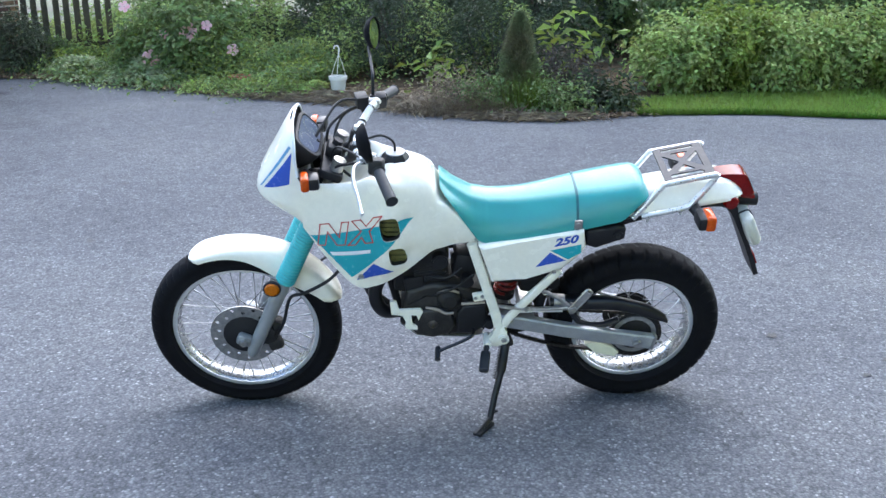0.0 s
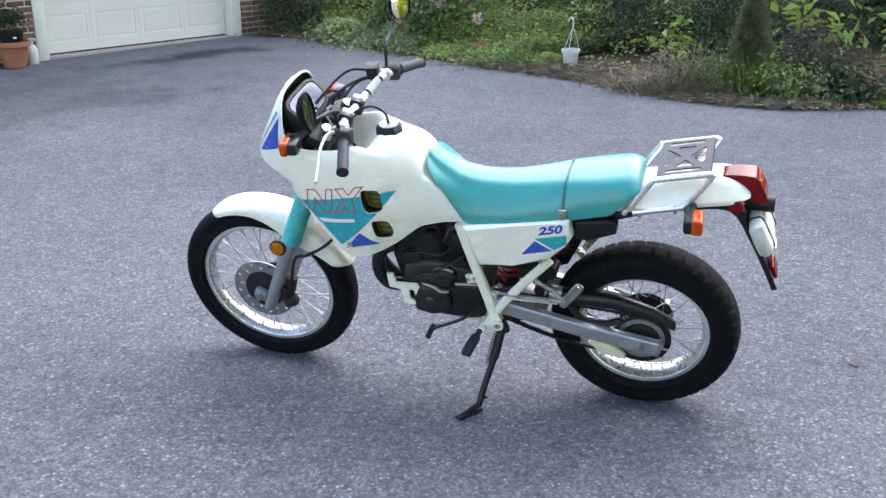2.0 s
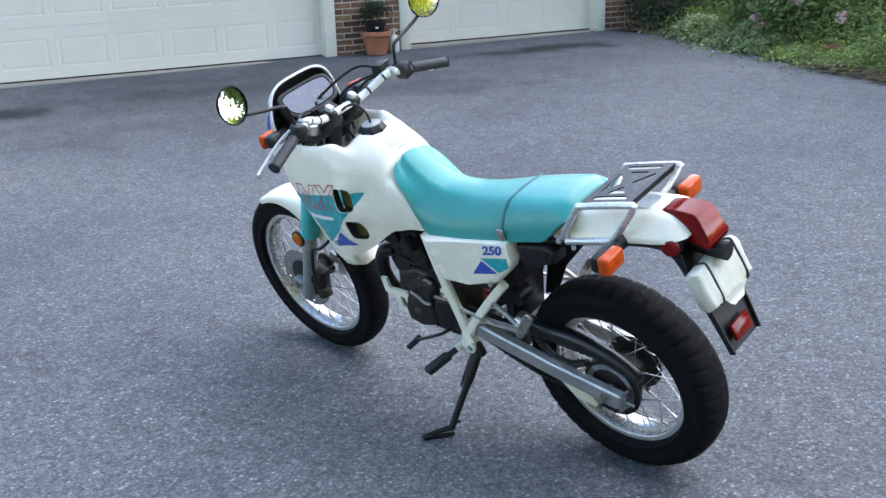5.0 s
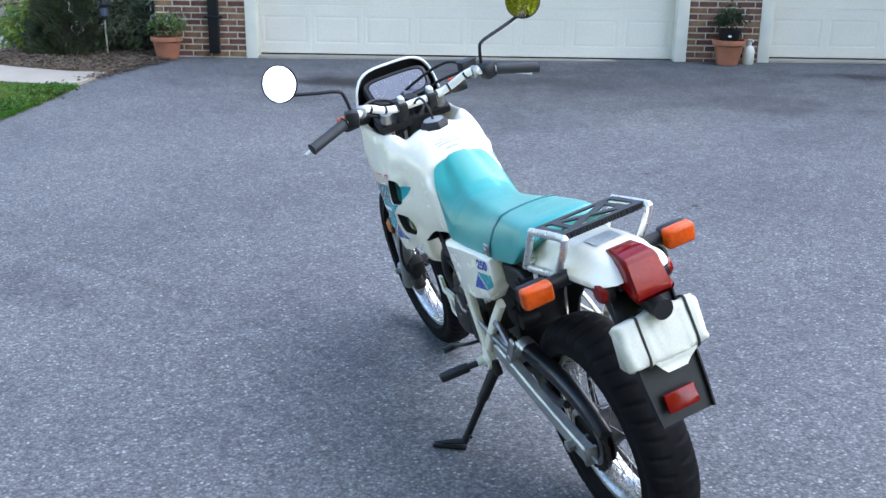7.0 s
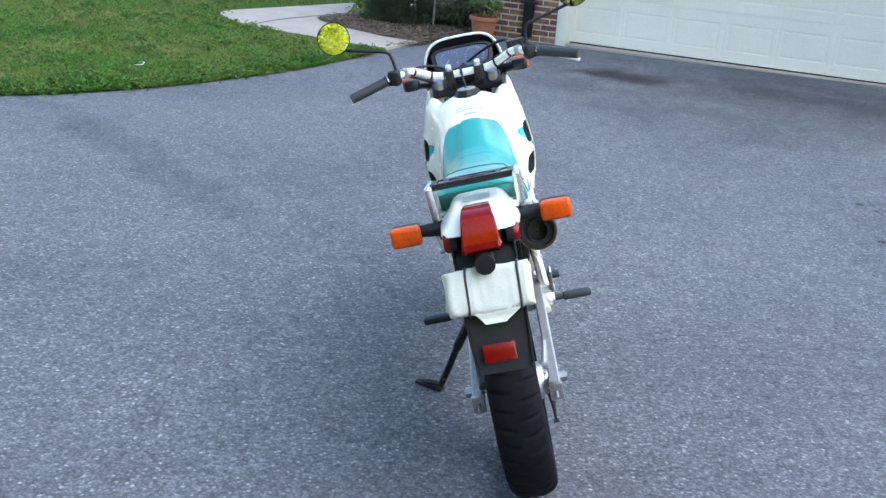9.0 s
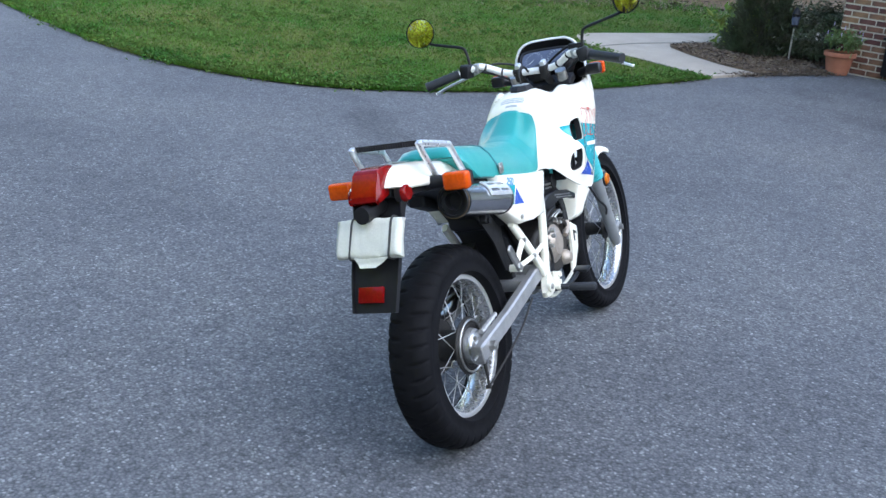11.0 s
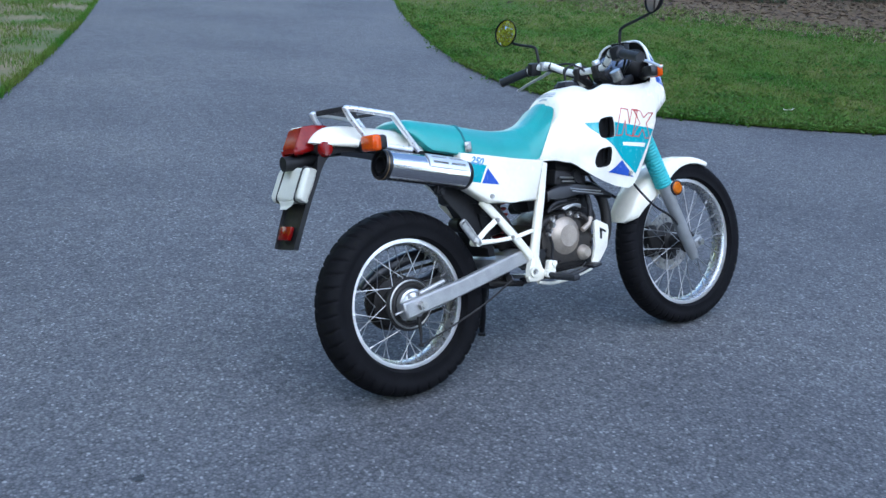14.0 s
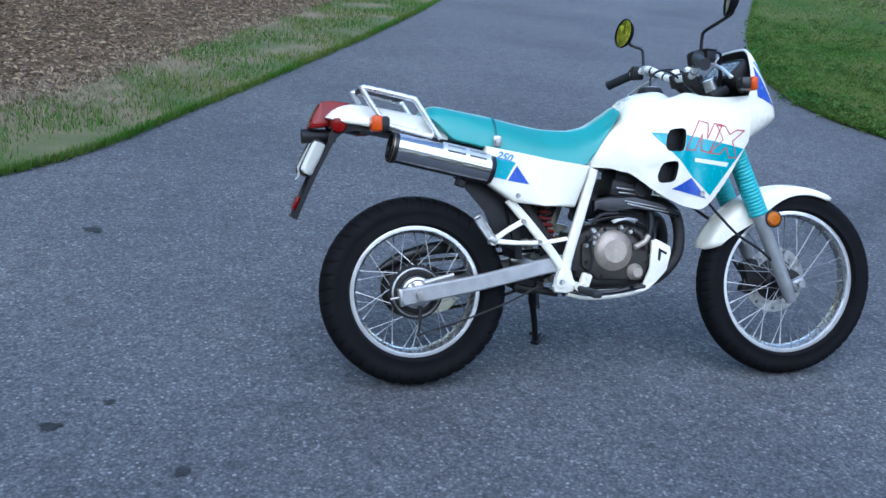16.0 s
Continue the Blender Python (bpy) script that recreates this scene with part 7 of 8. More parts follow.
def cloth_roll():
    """A white cloth folded over the plate and tied with two cords."""
    bm = bmesh.new()
    down = Vector((-0.42, 0, -0.907)).normalized()
    out = Vector((-0.907, 0, 0.42)).normalized()
    c0 = Vector((-1.016, 0.004, 0.742))
    rows = []
    for i in range(25):
        v = -1 + 2 * i / 24
        y = v * 0.101
        pinch = 1 - 0.07 * math.exp(-((v - 0.5) / 0.06) ** 2) - 0.07 * math.exp(-((v + 0.72) / 0.06) ** 2)
        pinch *= 1 - 0.45 * max(0.0, (abs(v) - 0.9) / 0.1) ** 2
        flare = 0.98 + 0.04 * math.sin(v * 4 + 1)
        row = []
        for k in range(20):
            t = 2 * math.pi * k / 20
            a, b = math.cos(t), math.sin(t)
            n = 0.0035 * noise.noise(Vector((v * 5, a * 2.5, b * 2.5))) + 0.002 * noise.noise(Vector((v * 14, a * 6, b * 6)))
            p = c0 + Vector((0, y + 0.012 * noise.noise(Vector((a * 1.5, b * 1.5, 3.0))) * abs(v), 0)) + down * (math.copysign(abs(a) ** 0.32, a) * 0.056 * flare * (0.96 + 0.04 * pinch) + n) + out * (math.copysign(abs(b) ** 0.42, b) * 0.021 * pinch + n)
            row.append(p)
        rows.append(row)
    loft(bm, rows)
    cl = part("cloth_wrap", bm, CLOTH, bike, "white cloth tied over the number plate", sharp=70)
    bm = bmesh.new()
    loft(bm, [[c0 + down * (0.05 + 0.004 * k) + out * (0.012 + 0.002 * math.sin(k)) + Vector((0, y, 0)) for y in (-0.075 + 0.006 * k, -0.03, 0.0, 0.045 - 0.003 * k)] for k in range(9)], ring_closed=False)
    part("cloth_end", bm, CLOTH, cl)
    for v in (0.5, -0.72):
        bm = bmesh.new()
        pts = []
        for k in range(24):
            t = 2 * math.pi * k / 24
            a, b = math.cos(t), math.sin(t)
            pts.append(c0 + Vector((0, v * 0.101 + 0.004 * a, 0)) + down * (math.copysign(abs(a) ** 0.32, a) * 0.0565) + out * (math.copysign(abs(b) ** 0.42, b) * 0.0215))
        tube(bm, pts, 0.0032, 6, closed=True)
        part("cord", bm, CORD, cl, "dark elastic cord")


cloth_roll()

# ---- frame ----
def frame_tube(name, pts, r, mat, label="", n=12, flat=1.0):
    bm = bmesh.new()
    tube(bm, rounded(pts, 5), r, n, flat=flat)
    return part(name, bm, mat, bike, label)


def frame_plate(name, pts, wide, thick):
    """A flattened frame member: broad seen from the side, thin from behind."""
    p = rounded(pts, 5)
    rows = []
    for i, v in enumerate(p):
        d = (p[min(i + 1, len(p) - 1)] - p[max(i - 1, 0)]).normalized()
        n = Vector((d.z, 0, -d.x)).normalized()
        y = Vector((0, 1, 0))
        rows.append([v + n * (wide * math.copysign(abs(math.cos(t)) ** 0.6, math.cos(t))) + y * (thick * math.copysign(abs(math.sin(t)) ** 0.6, math.sin(t))) for t in (2 * math.pi * k / 16 for k in range(16))])
    bm = bmesh.new()
    loft(bm, rows)
    return part(name, bm, WHITE_PAINT, bike, "white painted frame member")


for s in (1, -1):
    frame_plate("down_tube", [(-0.092, s * 0.110, 0.722), (-0.130, s * 0.122, 0.600), (-0.178, s * 0.128, 0.440), (-0.196, s * 0.128, 0.345)], 0.0170, 0.012)
    frame_plate("rear_tube", [(-0.385, s * 0.120, 0.618), (-0.29, s * 0.124, 0.512), (-0.210, s * 0.127, 0.410), (-0.192, s * 0.126, 0.350)], 0.0145, 0.0105)
    frame_tube("seat_rail", [(-0.10, s * 0.09, 0.725), (-0.30, s * 0.095, 0.745), (-0.60, s * 0.095, 0.800), (-0.83, s * 0.085, 0.845)], 0.010, BLACK)
    bm = bmesh.new()
    prism(bm, [(-0.172, 0.400), (-0.212, 0.400), (-0.218, 0.352), (-0.232, 0.336), (-0.226, 0.316), (-0.184, 0.312), (-0.146, 0.322), (-0.146, 0.344), (-0.170, 0.356)], s * 0.118, s * 0.140, 0.006)
    rod(bm, (-0.206, s * 0.138, 0.350), (-0.206, s * 0.150, 0.350), 0.019, 16)
    rod(bm, (-0.150, s * 0.10, 0.335), (-0.150, s * 0.16, 0.335), 0.014, 12)
    fp = part("footpeg_bracket", bm, WHITE_PAINT, bike, "white painted bracket round the pivot")
    bolt(-0.206, s * 0.151, 0.350, 0.010, STEEL, fp)
    bm = bmesh.new()
    rod(bm, (-0.156, s * 0.100, 0.404), (-0.156, s * 0.134, 0.404), 0.018, 16)
    part("pivot_plug", bm, BLACK, bike, "black rubber plug beside the pivot")
    # passenger peg hanger, a flat triangle of bars, with its folded peg
    dx, dz = (0.010, -0.010) if s > 0 else (0.0, 0.0)
    apex = (-0.442 + dx, s * 0.137, 0.484 + dz)
    bm = bmesh.new()
    tube(bm, [(-0.330, s * 0.128, 0.552 + dz), (-0.390, s * 0.134, 0.520 + dz), apex], [0.011, 0.0095, 0.0105], 10, flat=0.7)
    tube(bm, [(-0.185, s * 0.130, 0.492 + dz), (-0.262, s * 0.131, 0.479 + dz), (-0.35, s * 0.134, 0.478 + dz), apex], [0.008, 0.0085, 0.0085, 0.0105], 10, flat=0.7)
    rod(bm, (apex[0], s * 0.120, apex[2]), (apex[0], s * 0.158, apex[2]), 0.012, 12)
    hg = part("peg_hanger", bm, STEEL if s > 0 else WHITE_PAINT, bike, "pale metal passenger peg hanger")
    for x, z in ((-0.338, 0.548), (-0.280, 0.480)):
        bolt(x, s * 0.137, z + dz, 0.0085, STEEL, hg)
    bm = bmesh.new()
    up = Vector((-0.055, 0, 0.078)).normalized()
    side_ = Vector((0.078, 0, 0.055)).normalized()
    a0 = Vector((apex[0], s * 0.152, apex[2]))
    loop_ = [a0 - side_ * 0.010, a0 - side_ * 0.011 + up * 0.085, a0 - side_ * 0.004 + up * 0.096, a0 + side_ * 0.004 + up * 0.096, a0 + side_ * 0.011 + up * 0.085, a0 + side_ * 0.010]
    tube(bm, rounded(loop_, 4), 0.0048, 8)
    loft(bm, [[a0 + up * u + side_ * q + Vector((0, y, 0)) for q, y in ((-0.008, -0.003), (0.008, -0.003), (0.008, 0.003), (-0.008, 0.003))] for u in (0.0, 0.088)])
    box(bm, tuple(a0 + up * 0.004), (0.028, 0.016, 0.020), (0, 35, 0), 0.004)
    part("passenger_peg", bm, STEEL, bike, "folded ribbed metal passenger peg")
    # rider's peg
    bm = bmesh.new()
    rod(bm, (-0.150, s * 0.14, 0.332), (-0.142, s * 0.185, 0.328), 0.010, 10)
    box(bm, (-0.135, s * 0.232, 0.325), (0.034, 0.095, 0.024), (s * -3, 0, s * -8), 0.008)
    part("rider_peg", bm, GRIP, bike, "black rubber rider footpeg")
    # swingarm beam
    bm = bmesh.new()
    rows = []
    for x, z, h, w in ((-0.195, 0.412, 0.050, 0.032), (-0.30, 0.388, 0.052, 0.032), (-0.50, 0.342, 0.052, 0.030), (-0.66, 0.313, 0.055, 0.030), (-0.735, 0.300, 0.056, 0.030)):
        y = s * 0.108
        c = 0.005
        rows.append([(x, y + a * w / 2, z + b * h / 2) for a, b in ((-1, -0.8), (-0.7, -1), (0.7, -1), (1, -0.8), (1, 0.8), (0.7, 1), (-0.7, 1), (-1, 0.8))])
    loft(bm, rows)
    sw = part("swingarm", bm, ARM_GREY, bike, "matt grey painted swingarm beam", sharp=25)
    bm = bmesh.new()
    box(bm, (-0.735, s * 0.108, 0.302), (0.012, 0.036, 0.056), (0, -11, 0), 0.003)
    rod(bm, (-0.735, s * 0.108, 0.302), (-0.768, s * 0.108, 0.296), 0.004, 8)
    part("chain_adjuster", bm, STEEL, sw)
bm = bmesh.new()
rod(bm, (-0.215, -0.12, 0.405), (-0.215, 0.12, 0.405), 0.026, 16)
box(bm, (-0.29, 0, 0.39), (0.05, 0.19, 0.045), (0, -12, 0), 0.01)
part("swingarm_bridge", bm, ARM_GREY, bike)
# suspension linkage below the swingarm
bm = bmesh.new()
prism(bm, [(-0.225, 0.345), (-0.300, 0.352), (-0.345, 0.330), (-0.310, 0.300), (-0.240, 0.300)], -0.035, 0.035, 0.006)
for s in (1, -1):
    rod(bm, (-0.330, s * 0.042, 0.325), (-0.185, s * 0.042, 0.300), 0.011, 10)
    rod(bm, (-0.250, s * 0.055, 0.330), (-0.250, s * 0.030, 0.330), 0.014, 12)
rod(bm, (-0.330, -0.055, 0.325), (-0.330, 0.055, 0.325), 0.010, 10)
part("shock_linkage", bm, DARK_METAL, bike, "grimy dark suspension linkage")
# shock
bm = bmesh.new()
pts = [Vector((-0.215 - 0.035 * t, 0.034 * math.cos(t * 2 * math.pi * 8), 0)) + Vector((0.034 * math.sin(t * 2 * math.pi * 8), 0, 0.46 + 0.17 * t)) for t in (k / 128 for k in range(129))]
tube(bm, pts, 0.0062, 7)
part("shock_spring", bm, SPRING_RED, bike, "red coil spring")
bm = bmesh.new()
rod(bm, (-0.21, 0, 0.40), (-0.255, 0, 0.68), 0.020, 14)
rod(bm, (-0.212, 0, 0.44), (-0.2145, 0, 0.456), 0.040, 16)
part("shock_body", bm, DARK_METAL, bike)
bm = bmesh.new()
box(bm, (-0.30, 0.0, 0.665), (0.26, 0.17, 0.13), (0, 4, 0), 0.02)
part("air_box", bm, BLACK, bike, "black plastic air box")
bm = bmesh.new()
prism(bm, [(-0.140, 0.612), (-0.400, 0.640), (-0.392, 0.600), (-0.330, 0.560), (-0.300, 0.548), (-0.170, 0.548)], 0.070, 0.086, 0.006)
part("splash_plate", bm, BLACK, bike, "black plastic splash plate under the side panel")
bm = bmesh.new()
prism(bm, [(-0.335, 0.560), (-0.372, 0.575), (-0.345, 0.420), (-0.318, 0.420)], -0.078, 0.078, 0.006)
part("splash_guard", bm, BLACK, bike, "black rubber guard before the rear tyre")

# ---- engine ----
bm = bmesh.new()
prism(bm, [(0.125, 0.515), (0.145, 0.44), (0.118, 0.355), (0.085, 0.330), (-0.06, 0.325), (-0.145, 0.355), (-0.165, 0.43), (-0.140, 0.505), (-0.06, 0.535), (0.04, 0.545)], -0.085, 0.085, 0.018, 3)
eng = part("engine_case", bm, ENGINE, bike, "dark cast engine case")
bm = bmesh.new()
ax = Vector((0.22, 0, 1)).normalized()
box(bm, tuple(Vector((0.035, 0, 0.535)) + ax * 0.04), (0.105, 0.125, 0.09), (0, 12.4, 0), 0.01)
barrel = part("cylinder", bm, DASH_BLACK, bike, "finned dark cylinder", sharp=30)
for k in range(8):
    c = Vector((0.035, 0, 0.535)) + ax * (0.011 * k)
    bm = bmesh.new()
    box(bm, tuple(c), (0.112 + 0.006 * (k % 2), 0.130, 0.0045), (0, 12.4, 0), 0.0015, 1)
    part("fin", bm, DASH_BLACK, barrel)
bm = bmesh.new()
c = Vector((0.035, 0, 0.535)) + ax * 0.115
box(bm, tuple(c), (0.155, 0.165, 0.06), (0, 12.4, 0), 0.014)
box(bm, tuple(c + ax * 0.045), (0.135, 0.14, 0.04), (0, 12.4, 0), 0.014)
for s in (1, -1):
    rod(bm, tuple(c + Vector((0.03, s * 0.075, 0.01))), tuple(c + Vector((0.03, s * 0.095, 0.01))), 0.026, 18)
part("cylinder_head", bm, DASH_BLACK, bike, "dark cylinder head")
bm = bmesh.new()
box(bm, (-0.075, 0.02, 0.60), (0.085, 0.10, 0.10), (0, -10, 0), 0.02)
rod(bm, (-0.03, 0.02, 0.60), (-0.19, 0.02, 0.63), 0.030, 16)
rod(bm, (-0.08, 0.06, 0.56), (-0.08, 0.10, 0.56), 0.022, 14)
part("carburettor", bm, BLACK, bike)


def cover(x, z, r, s, y0, depth, mat, name, label):
    bm = bmesh.new()
    lathe(bm, [(0.0, s * (depth)), (r * 0.55, s * depth), (r * 0.66, s * depth * 0.82), (r * 0.86, s * depth * 0.62), (r * 0.97, s * depth * 0.35), (r, 0.0), (r, -s * 0.03)], (x, s * y0, z), 36)
    ob = part(name, bm, mat, eng, label, sharp=30)
    return ob


bm = bmesh.new()
prism(bm, [(0.078, 0.454), (0.020, 0.462), (-0.026, 0.448), (-0.044, 0.392), (-0.020, 0.350), (0.036, 0.334), (0.094, 0.348), (0.100, 0.400)], 0.083, 0.114, 0.016, 3)
part("generator_cover", bm, ENGINE, eng, "dark rounded generator cover")
cover(-0.020, 0.488, 0.044, 1, 0.085, 0.030, DARK_METAL, "starter_cover", "dark round cover")
cover(0.036, 0.396, 0.017, 1, 0.113, 0.005, CASE_GREY, "inspection_plug", "grey-brown plug")
bm = bmesh.new()
prism(bm, [(-0.046, 0.436), (-0.066, 0.474), (-0.140, 0.480), (-0.150, 0.430), (-0.140, 0.380), (-0.095, 0.354), (-0.046, 0.358)], 0.083, 0.118, 0.010, 3)
part("sprocket_cover", bm, BLACK, eng, "black plastic sprocket cover")
for pts in ([(0.060, 0.104, 0.462), (0.020, 0.112, 0.458), (-0.006, 0.115, 0.444), (-0.034, 0.113, 0.444)], [(0.022, 0.096, 0.512), (0.0, 0.104, 0.528), (-0.026, 0.106, 0.533), (-0.052, 0.104, 0.522)], [(-0.06, 0.112, 0.480), (-0.10, 0.114, 0.484), (-0.14, 0.112, 0.486)]):
    bm = bmesh.new()
    tube(bm, rounded(pts, 5), 0.005, 8)
    part("case_rib", bm, BRONZE, eng, "bare metal edge")
cover(-0.008, 0.450, 0.072, -1, 0.085, 0.034, BRONZE, "clutch_cover", "bronze-grey round clutch cover")
cover(0.070, 0.378, 0.029, -1, 0.090, 0.036, BRONZE, "filter_cover", "bronze-grey oil filter cover")
bm = bmesh.new()
prism(bm, [(0.115, 0.485), (0.125, 0.40), (0.10, 0.350), (-0.06, 0.352), (-0.12, 0.40), (-0.12, 0.47), (-0.05, 0.530), (0.06, 0.530)], -0.083, -0.098, 0.006)
part("right_case", bm, CASE_GREY, eng, "grey-brown right engine case")
bm = bmesh.new()
prism(bm, [(0.125, 0.46), (0.135, 0.40), (0.095, 0.342), (-0.03, 0.338), (-0.13, 0.38), (-0.135, 0.46), (-0.04, 0.50), (0.06, 0.50)], 0.083, 0.094, 0.006)
part("left_case", bm, ENGINE, eng)
for x, z in ((0.118, 0.45), (0.122, 0.40), (0.085, 0.35), (-0.02, 0.347), (-0.12, 0.39)):
    bolt(x, 0.095, z, 0.006, DARK_METAL, eng)
for x, z in ((0.10, 0.47), (0.115, 0.41), (-0.05, 0.362), (-0.105, 0.41), (-0.04, 0.522), (0.05, 0.522)):
    bolt(x, -0.099, z, 0.006, DARK_METAL, eng)
bm = bmesh.new()
box(bm, (-0.122, 0.112, 0.511), (0.046, 0.014, 0.034), (0, 12, 0), 0.005)
brk = part("tube_bracket", bm, WHITE_PAINT, bike, "white painted engine mount")
for x, z in ((-0.108, 0.508), (-0.130, 0.515)):
    bolt(x, 0.120, z, 0.0065, STEEL, brk)
bm = bmesh.new()
rod(bm, (0.012, 0.06, 0.650), (0.012, 0.112, 0.650), 0.028, 18)
rod(bm, (0.012, 0.112, 0.650), (0.012, 0.116, 0.650), 0.022, 18)
part("filler_cap", bm, BLACK, bike, "black round cap under the tank")
# black blocks added to fill the dark gap before the cylinder
bm = bmesh.new()
box(bm, (0.125, -0.005, 0.560), (0.075, 0.115, 0.15), (0, -8, 0), 0.018)
box(bm, (0.095, 0.060, 0.520), (0.07, 0.03, 0.09), (0, 10, 0), 0.010)
part("ignition_coil", bm, BLACK, bike, "black clutter before the cylinder")
# black block added to fill the dark gap between shock and tyre
bm = bmesh.new()
box(bm, (-0.315, 0.0, 0.545), (0.105, 0.140, 0.115), (0, -6, 0), 0.016)
rod(bm, (-0.372, 0.02, 0.535), (-0.372, 0.075, 0.535), 0.026, 16)
part("battery_tray", bm, BLACK, bike, "black block and round end behind the shock")
# white bracket guards either side of the case
bm = bmesh.new()
stamped(bm, [(0.182, 0.494), (0.160, 0.494), (0.152, 0.458), (0.078, 0.460), (0.070, 0.450), (0.060, 0.408), (0.066, 0.394), (0.086, 0.373), (0.130, 0.377), (0.133, 0.391), (0.128, 0.404), (0.140, 0.434), (0.178, 0.440)], [[(0.110, 0.436), (0.092, 0.434), (0.081, 0.398), (0.086, 0.391), (0.103, 0.393), (0.108, 0.404)]], 0.102, 0.112)
part("case_guard", bm, WHITE_PAINT, bike, "white painted engine guard bracket")
bm = bmesh.new()
prism(bm, [(0.122, 0.484), (0.140, 0.490), (0.192, 0.464), (0.194, 0.440), (0.180, 0.385), (0.142, 0.342), (0.092, 0.324), (0.100, 0.350), (0.122, 0.392)], -0.105, -0.115, 0.003)
guard = part("case_guard", bm, WHITE_PAINT, bike, "white painted engine guard bracket with a slot")
bm = bmesh.new()
prism(bm, [(0.148, 0.460), (0.178, 0.445), (0.176, 0.437), (0.158, 0.446), (0.154, 0.416), (0.146, 0.418)], -0.1145, -0.1165)
part("slot", bm, BLACK, guard)
for x, y, z, r in ((-0.098, -0.142, 0.520, 0.010), (-0.094, -0.142, 0.498, 0.008), (-0.120, -0.140, 0.470, 0.007), (0.060, -0.112, 0.520, 0.008), (0.130, -0.100, 0.430, 0.009)):
    bolt(x, y, z, r, STEEL)
for pts, r in (([(-0.10, -0.12, 0.545), (-0.03, -0.118, 0.562), (0.04, -0.110, 0.560), (0.10, -0.10, 0.535)], 0.004), ([(-0.11, -0.11, 0.50), (-0.09, -0.118, 0.43), (-0.10, -0.118, 0.37)], 0.005), ([(0.12, -0.09, 0.56), (0.14, -0.10, 0.50), (0.11, -0.10, 0.47)], 0.006),
               ([(-0.10, 0.11, 0.60), (-0.03, 0.115, 0.545), (0.03, 0.11, 0.52)], 0.004), ([(-0.06, 0.10, 0.62), (-0.01, 0.105, 0.585), (0.06, 0.10, 0.59)], 0.0045)):
    bm = bmesh.new()
    tube(bm, rounded(pts, 5), r, 8)
    part("hose", bm, BLACK if r != 0.004 else DARK_METAL, bike)
bm = bmesh.new()
tube(bm, [(0.19, 0.0, 0.56), (0.155, 0.0, 0.40), (0.09, 0, 0.318), (-0.15, 0, 0.300)], 0.014, 12)
part("front_tube", bm, BLACK, bike, "black lower frame tube")
bm = bmesh.new()
loft(bm, [[(x, -w, z + 0.012), (x, -w * 0.8, z), (x, w * 0.8, z), (x, w, z + 0.012), (x, w, z + 0.016), (x, -w, z + 0.016)] for x, z, w in ((0.15, 0.345, 0.05), (0.09, 0.305, 0.07), (-0.08, 0.298, 0.075), (-0.14, 0.305, 0.07))])
part("skid_plate", bm, SILVER, bike, "grey metal skid plate")
bm = bmesh.new()
tube(bm, rounded([(0.150, -0.108, 0.358), (0.105, -0.112, 0.322), (0.02, -0.112, 0.300), (-0.10, -0.118, 0.292), (-0.180, -0.128, 0.308)], 5), 0.0065, 10)
part("lower_tube", bm, WHITE_PAINT, bike, "thin white lower frame tube")
bm = bmesh.new()
box(bm, (-0.118, -0.128, 0.352), (0.036, 0.026, 0.050), (0, 18, 0), 0.007)
rod(bm, (-0.112, -0.140, 0.366), (-0.112, -0.150, 0.366), 0.010, 12)
rod(bm, (-0.122, -0.140, 0.340), (-0.122, -0.150, 0.340), 0.010, 12)
part("pedal_bracket", bm, WHITE_PAINT, bike, "white painted pedal bracket with two bolts")
for pts, r, mt in (([(-0.02, -0.118, 0.545), (0.02, -0.122, 0.556), (0.06, -0.116, 0.546)], 0.0045, STEEL), ([(0.055, -0.112, 0.520), (0.085, -0.112, 0.500), (0.105, -0.108, 0.455)], 0.008, CASE_GREY), ([(0.060, -0.118, 0.462), (0.092, -0.116, 0.478), (0.112, -0.110, 0.500)], 0.010, BRONZE),
                   ([(0.125, -0.085, 0.590), (0.128, -0.095, 0.540), (0.120, -0.098, 0.500)], 0.010, BLACK), ([(-0.09, -0.110, 0.545), (-0.06, -0.115, 0.570), (0.0, -0.112, 0.575)], 0.007, BLACK)):
    bm = bmesh.new()
    tube(bm, rounded(pts, 5), r, 10)
    part("engine_line", bm, mt, eng)
for x, z in ((-0.070, 0.505), (-0.084, 0.478), (0.012, 0.530), (0.045, 0.515), (0.085, 0.470)):
    bolt(x, -0.112, z, 0.008, STEEL, eng)
# exhaust
bm = bmesh.new()
tube(bm, rounded([(0.115, -0.02, 0.615), (0.185, -0.025, 0.612), (0.238, -0.03, 0.580), (0.258, -0.035, 0.520), (0.254, -0.04, 0.445), (0.222, -0.045, 0.392), (0.160, -0.045, 0.345), (0.06, -0.040, 0.325), (-0.06, -0.040, 0.325)], 6), 0.020, 16)
part("exhaust_header", bm, DARK_METAL, bike, "dark exhaust header pipe")
bm = bmesh.new()
tube(bm, rounded([(0.175, 0.03, 0.560), (0.212, 0.045, 0.548), (0.232, 0.05, 0.500), (0.228, 0.05, 0.445), (0.200, 0.040, 0.402), (0.15, 0.0, 0.375)], 6), 0.024, 16)
part("exhaust_header", bm, BLACK_GLOSS, bike, "black exhaust header pipe")
bm = bmesh.new()
prism(bm, [(-0.088, 0.578), (-0.03, 0.592), (0.06, 0.594), (0.16, 0.580), (0.224, 0.560), (0.232, 0.580), (0.15, 0.610), (0.05, 0.630), (-0.03, 0.634), (-0.088, 0.618)], -0.085, -0.116, 0.010, 3)
part("pipe_shield", bm, BLACK_GLOSS, bike, "glossy black heat shield")
bm = bmesh.new()
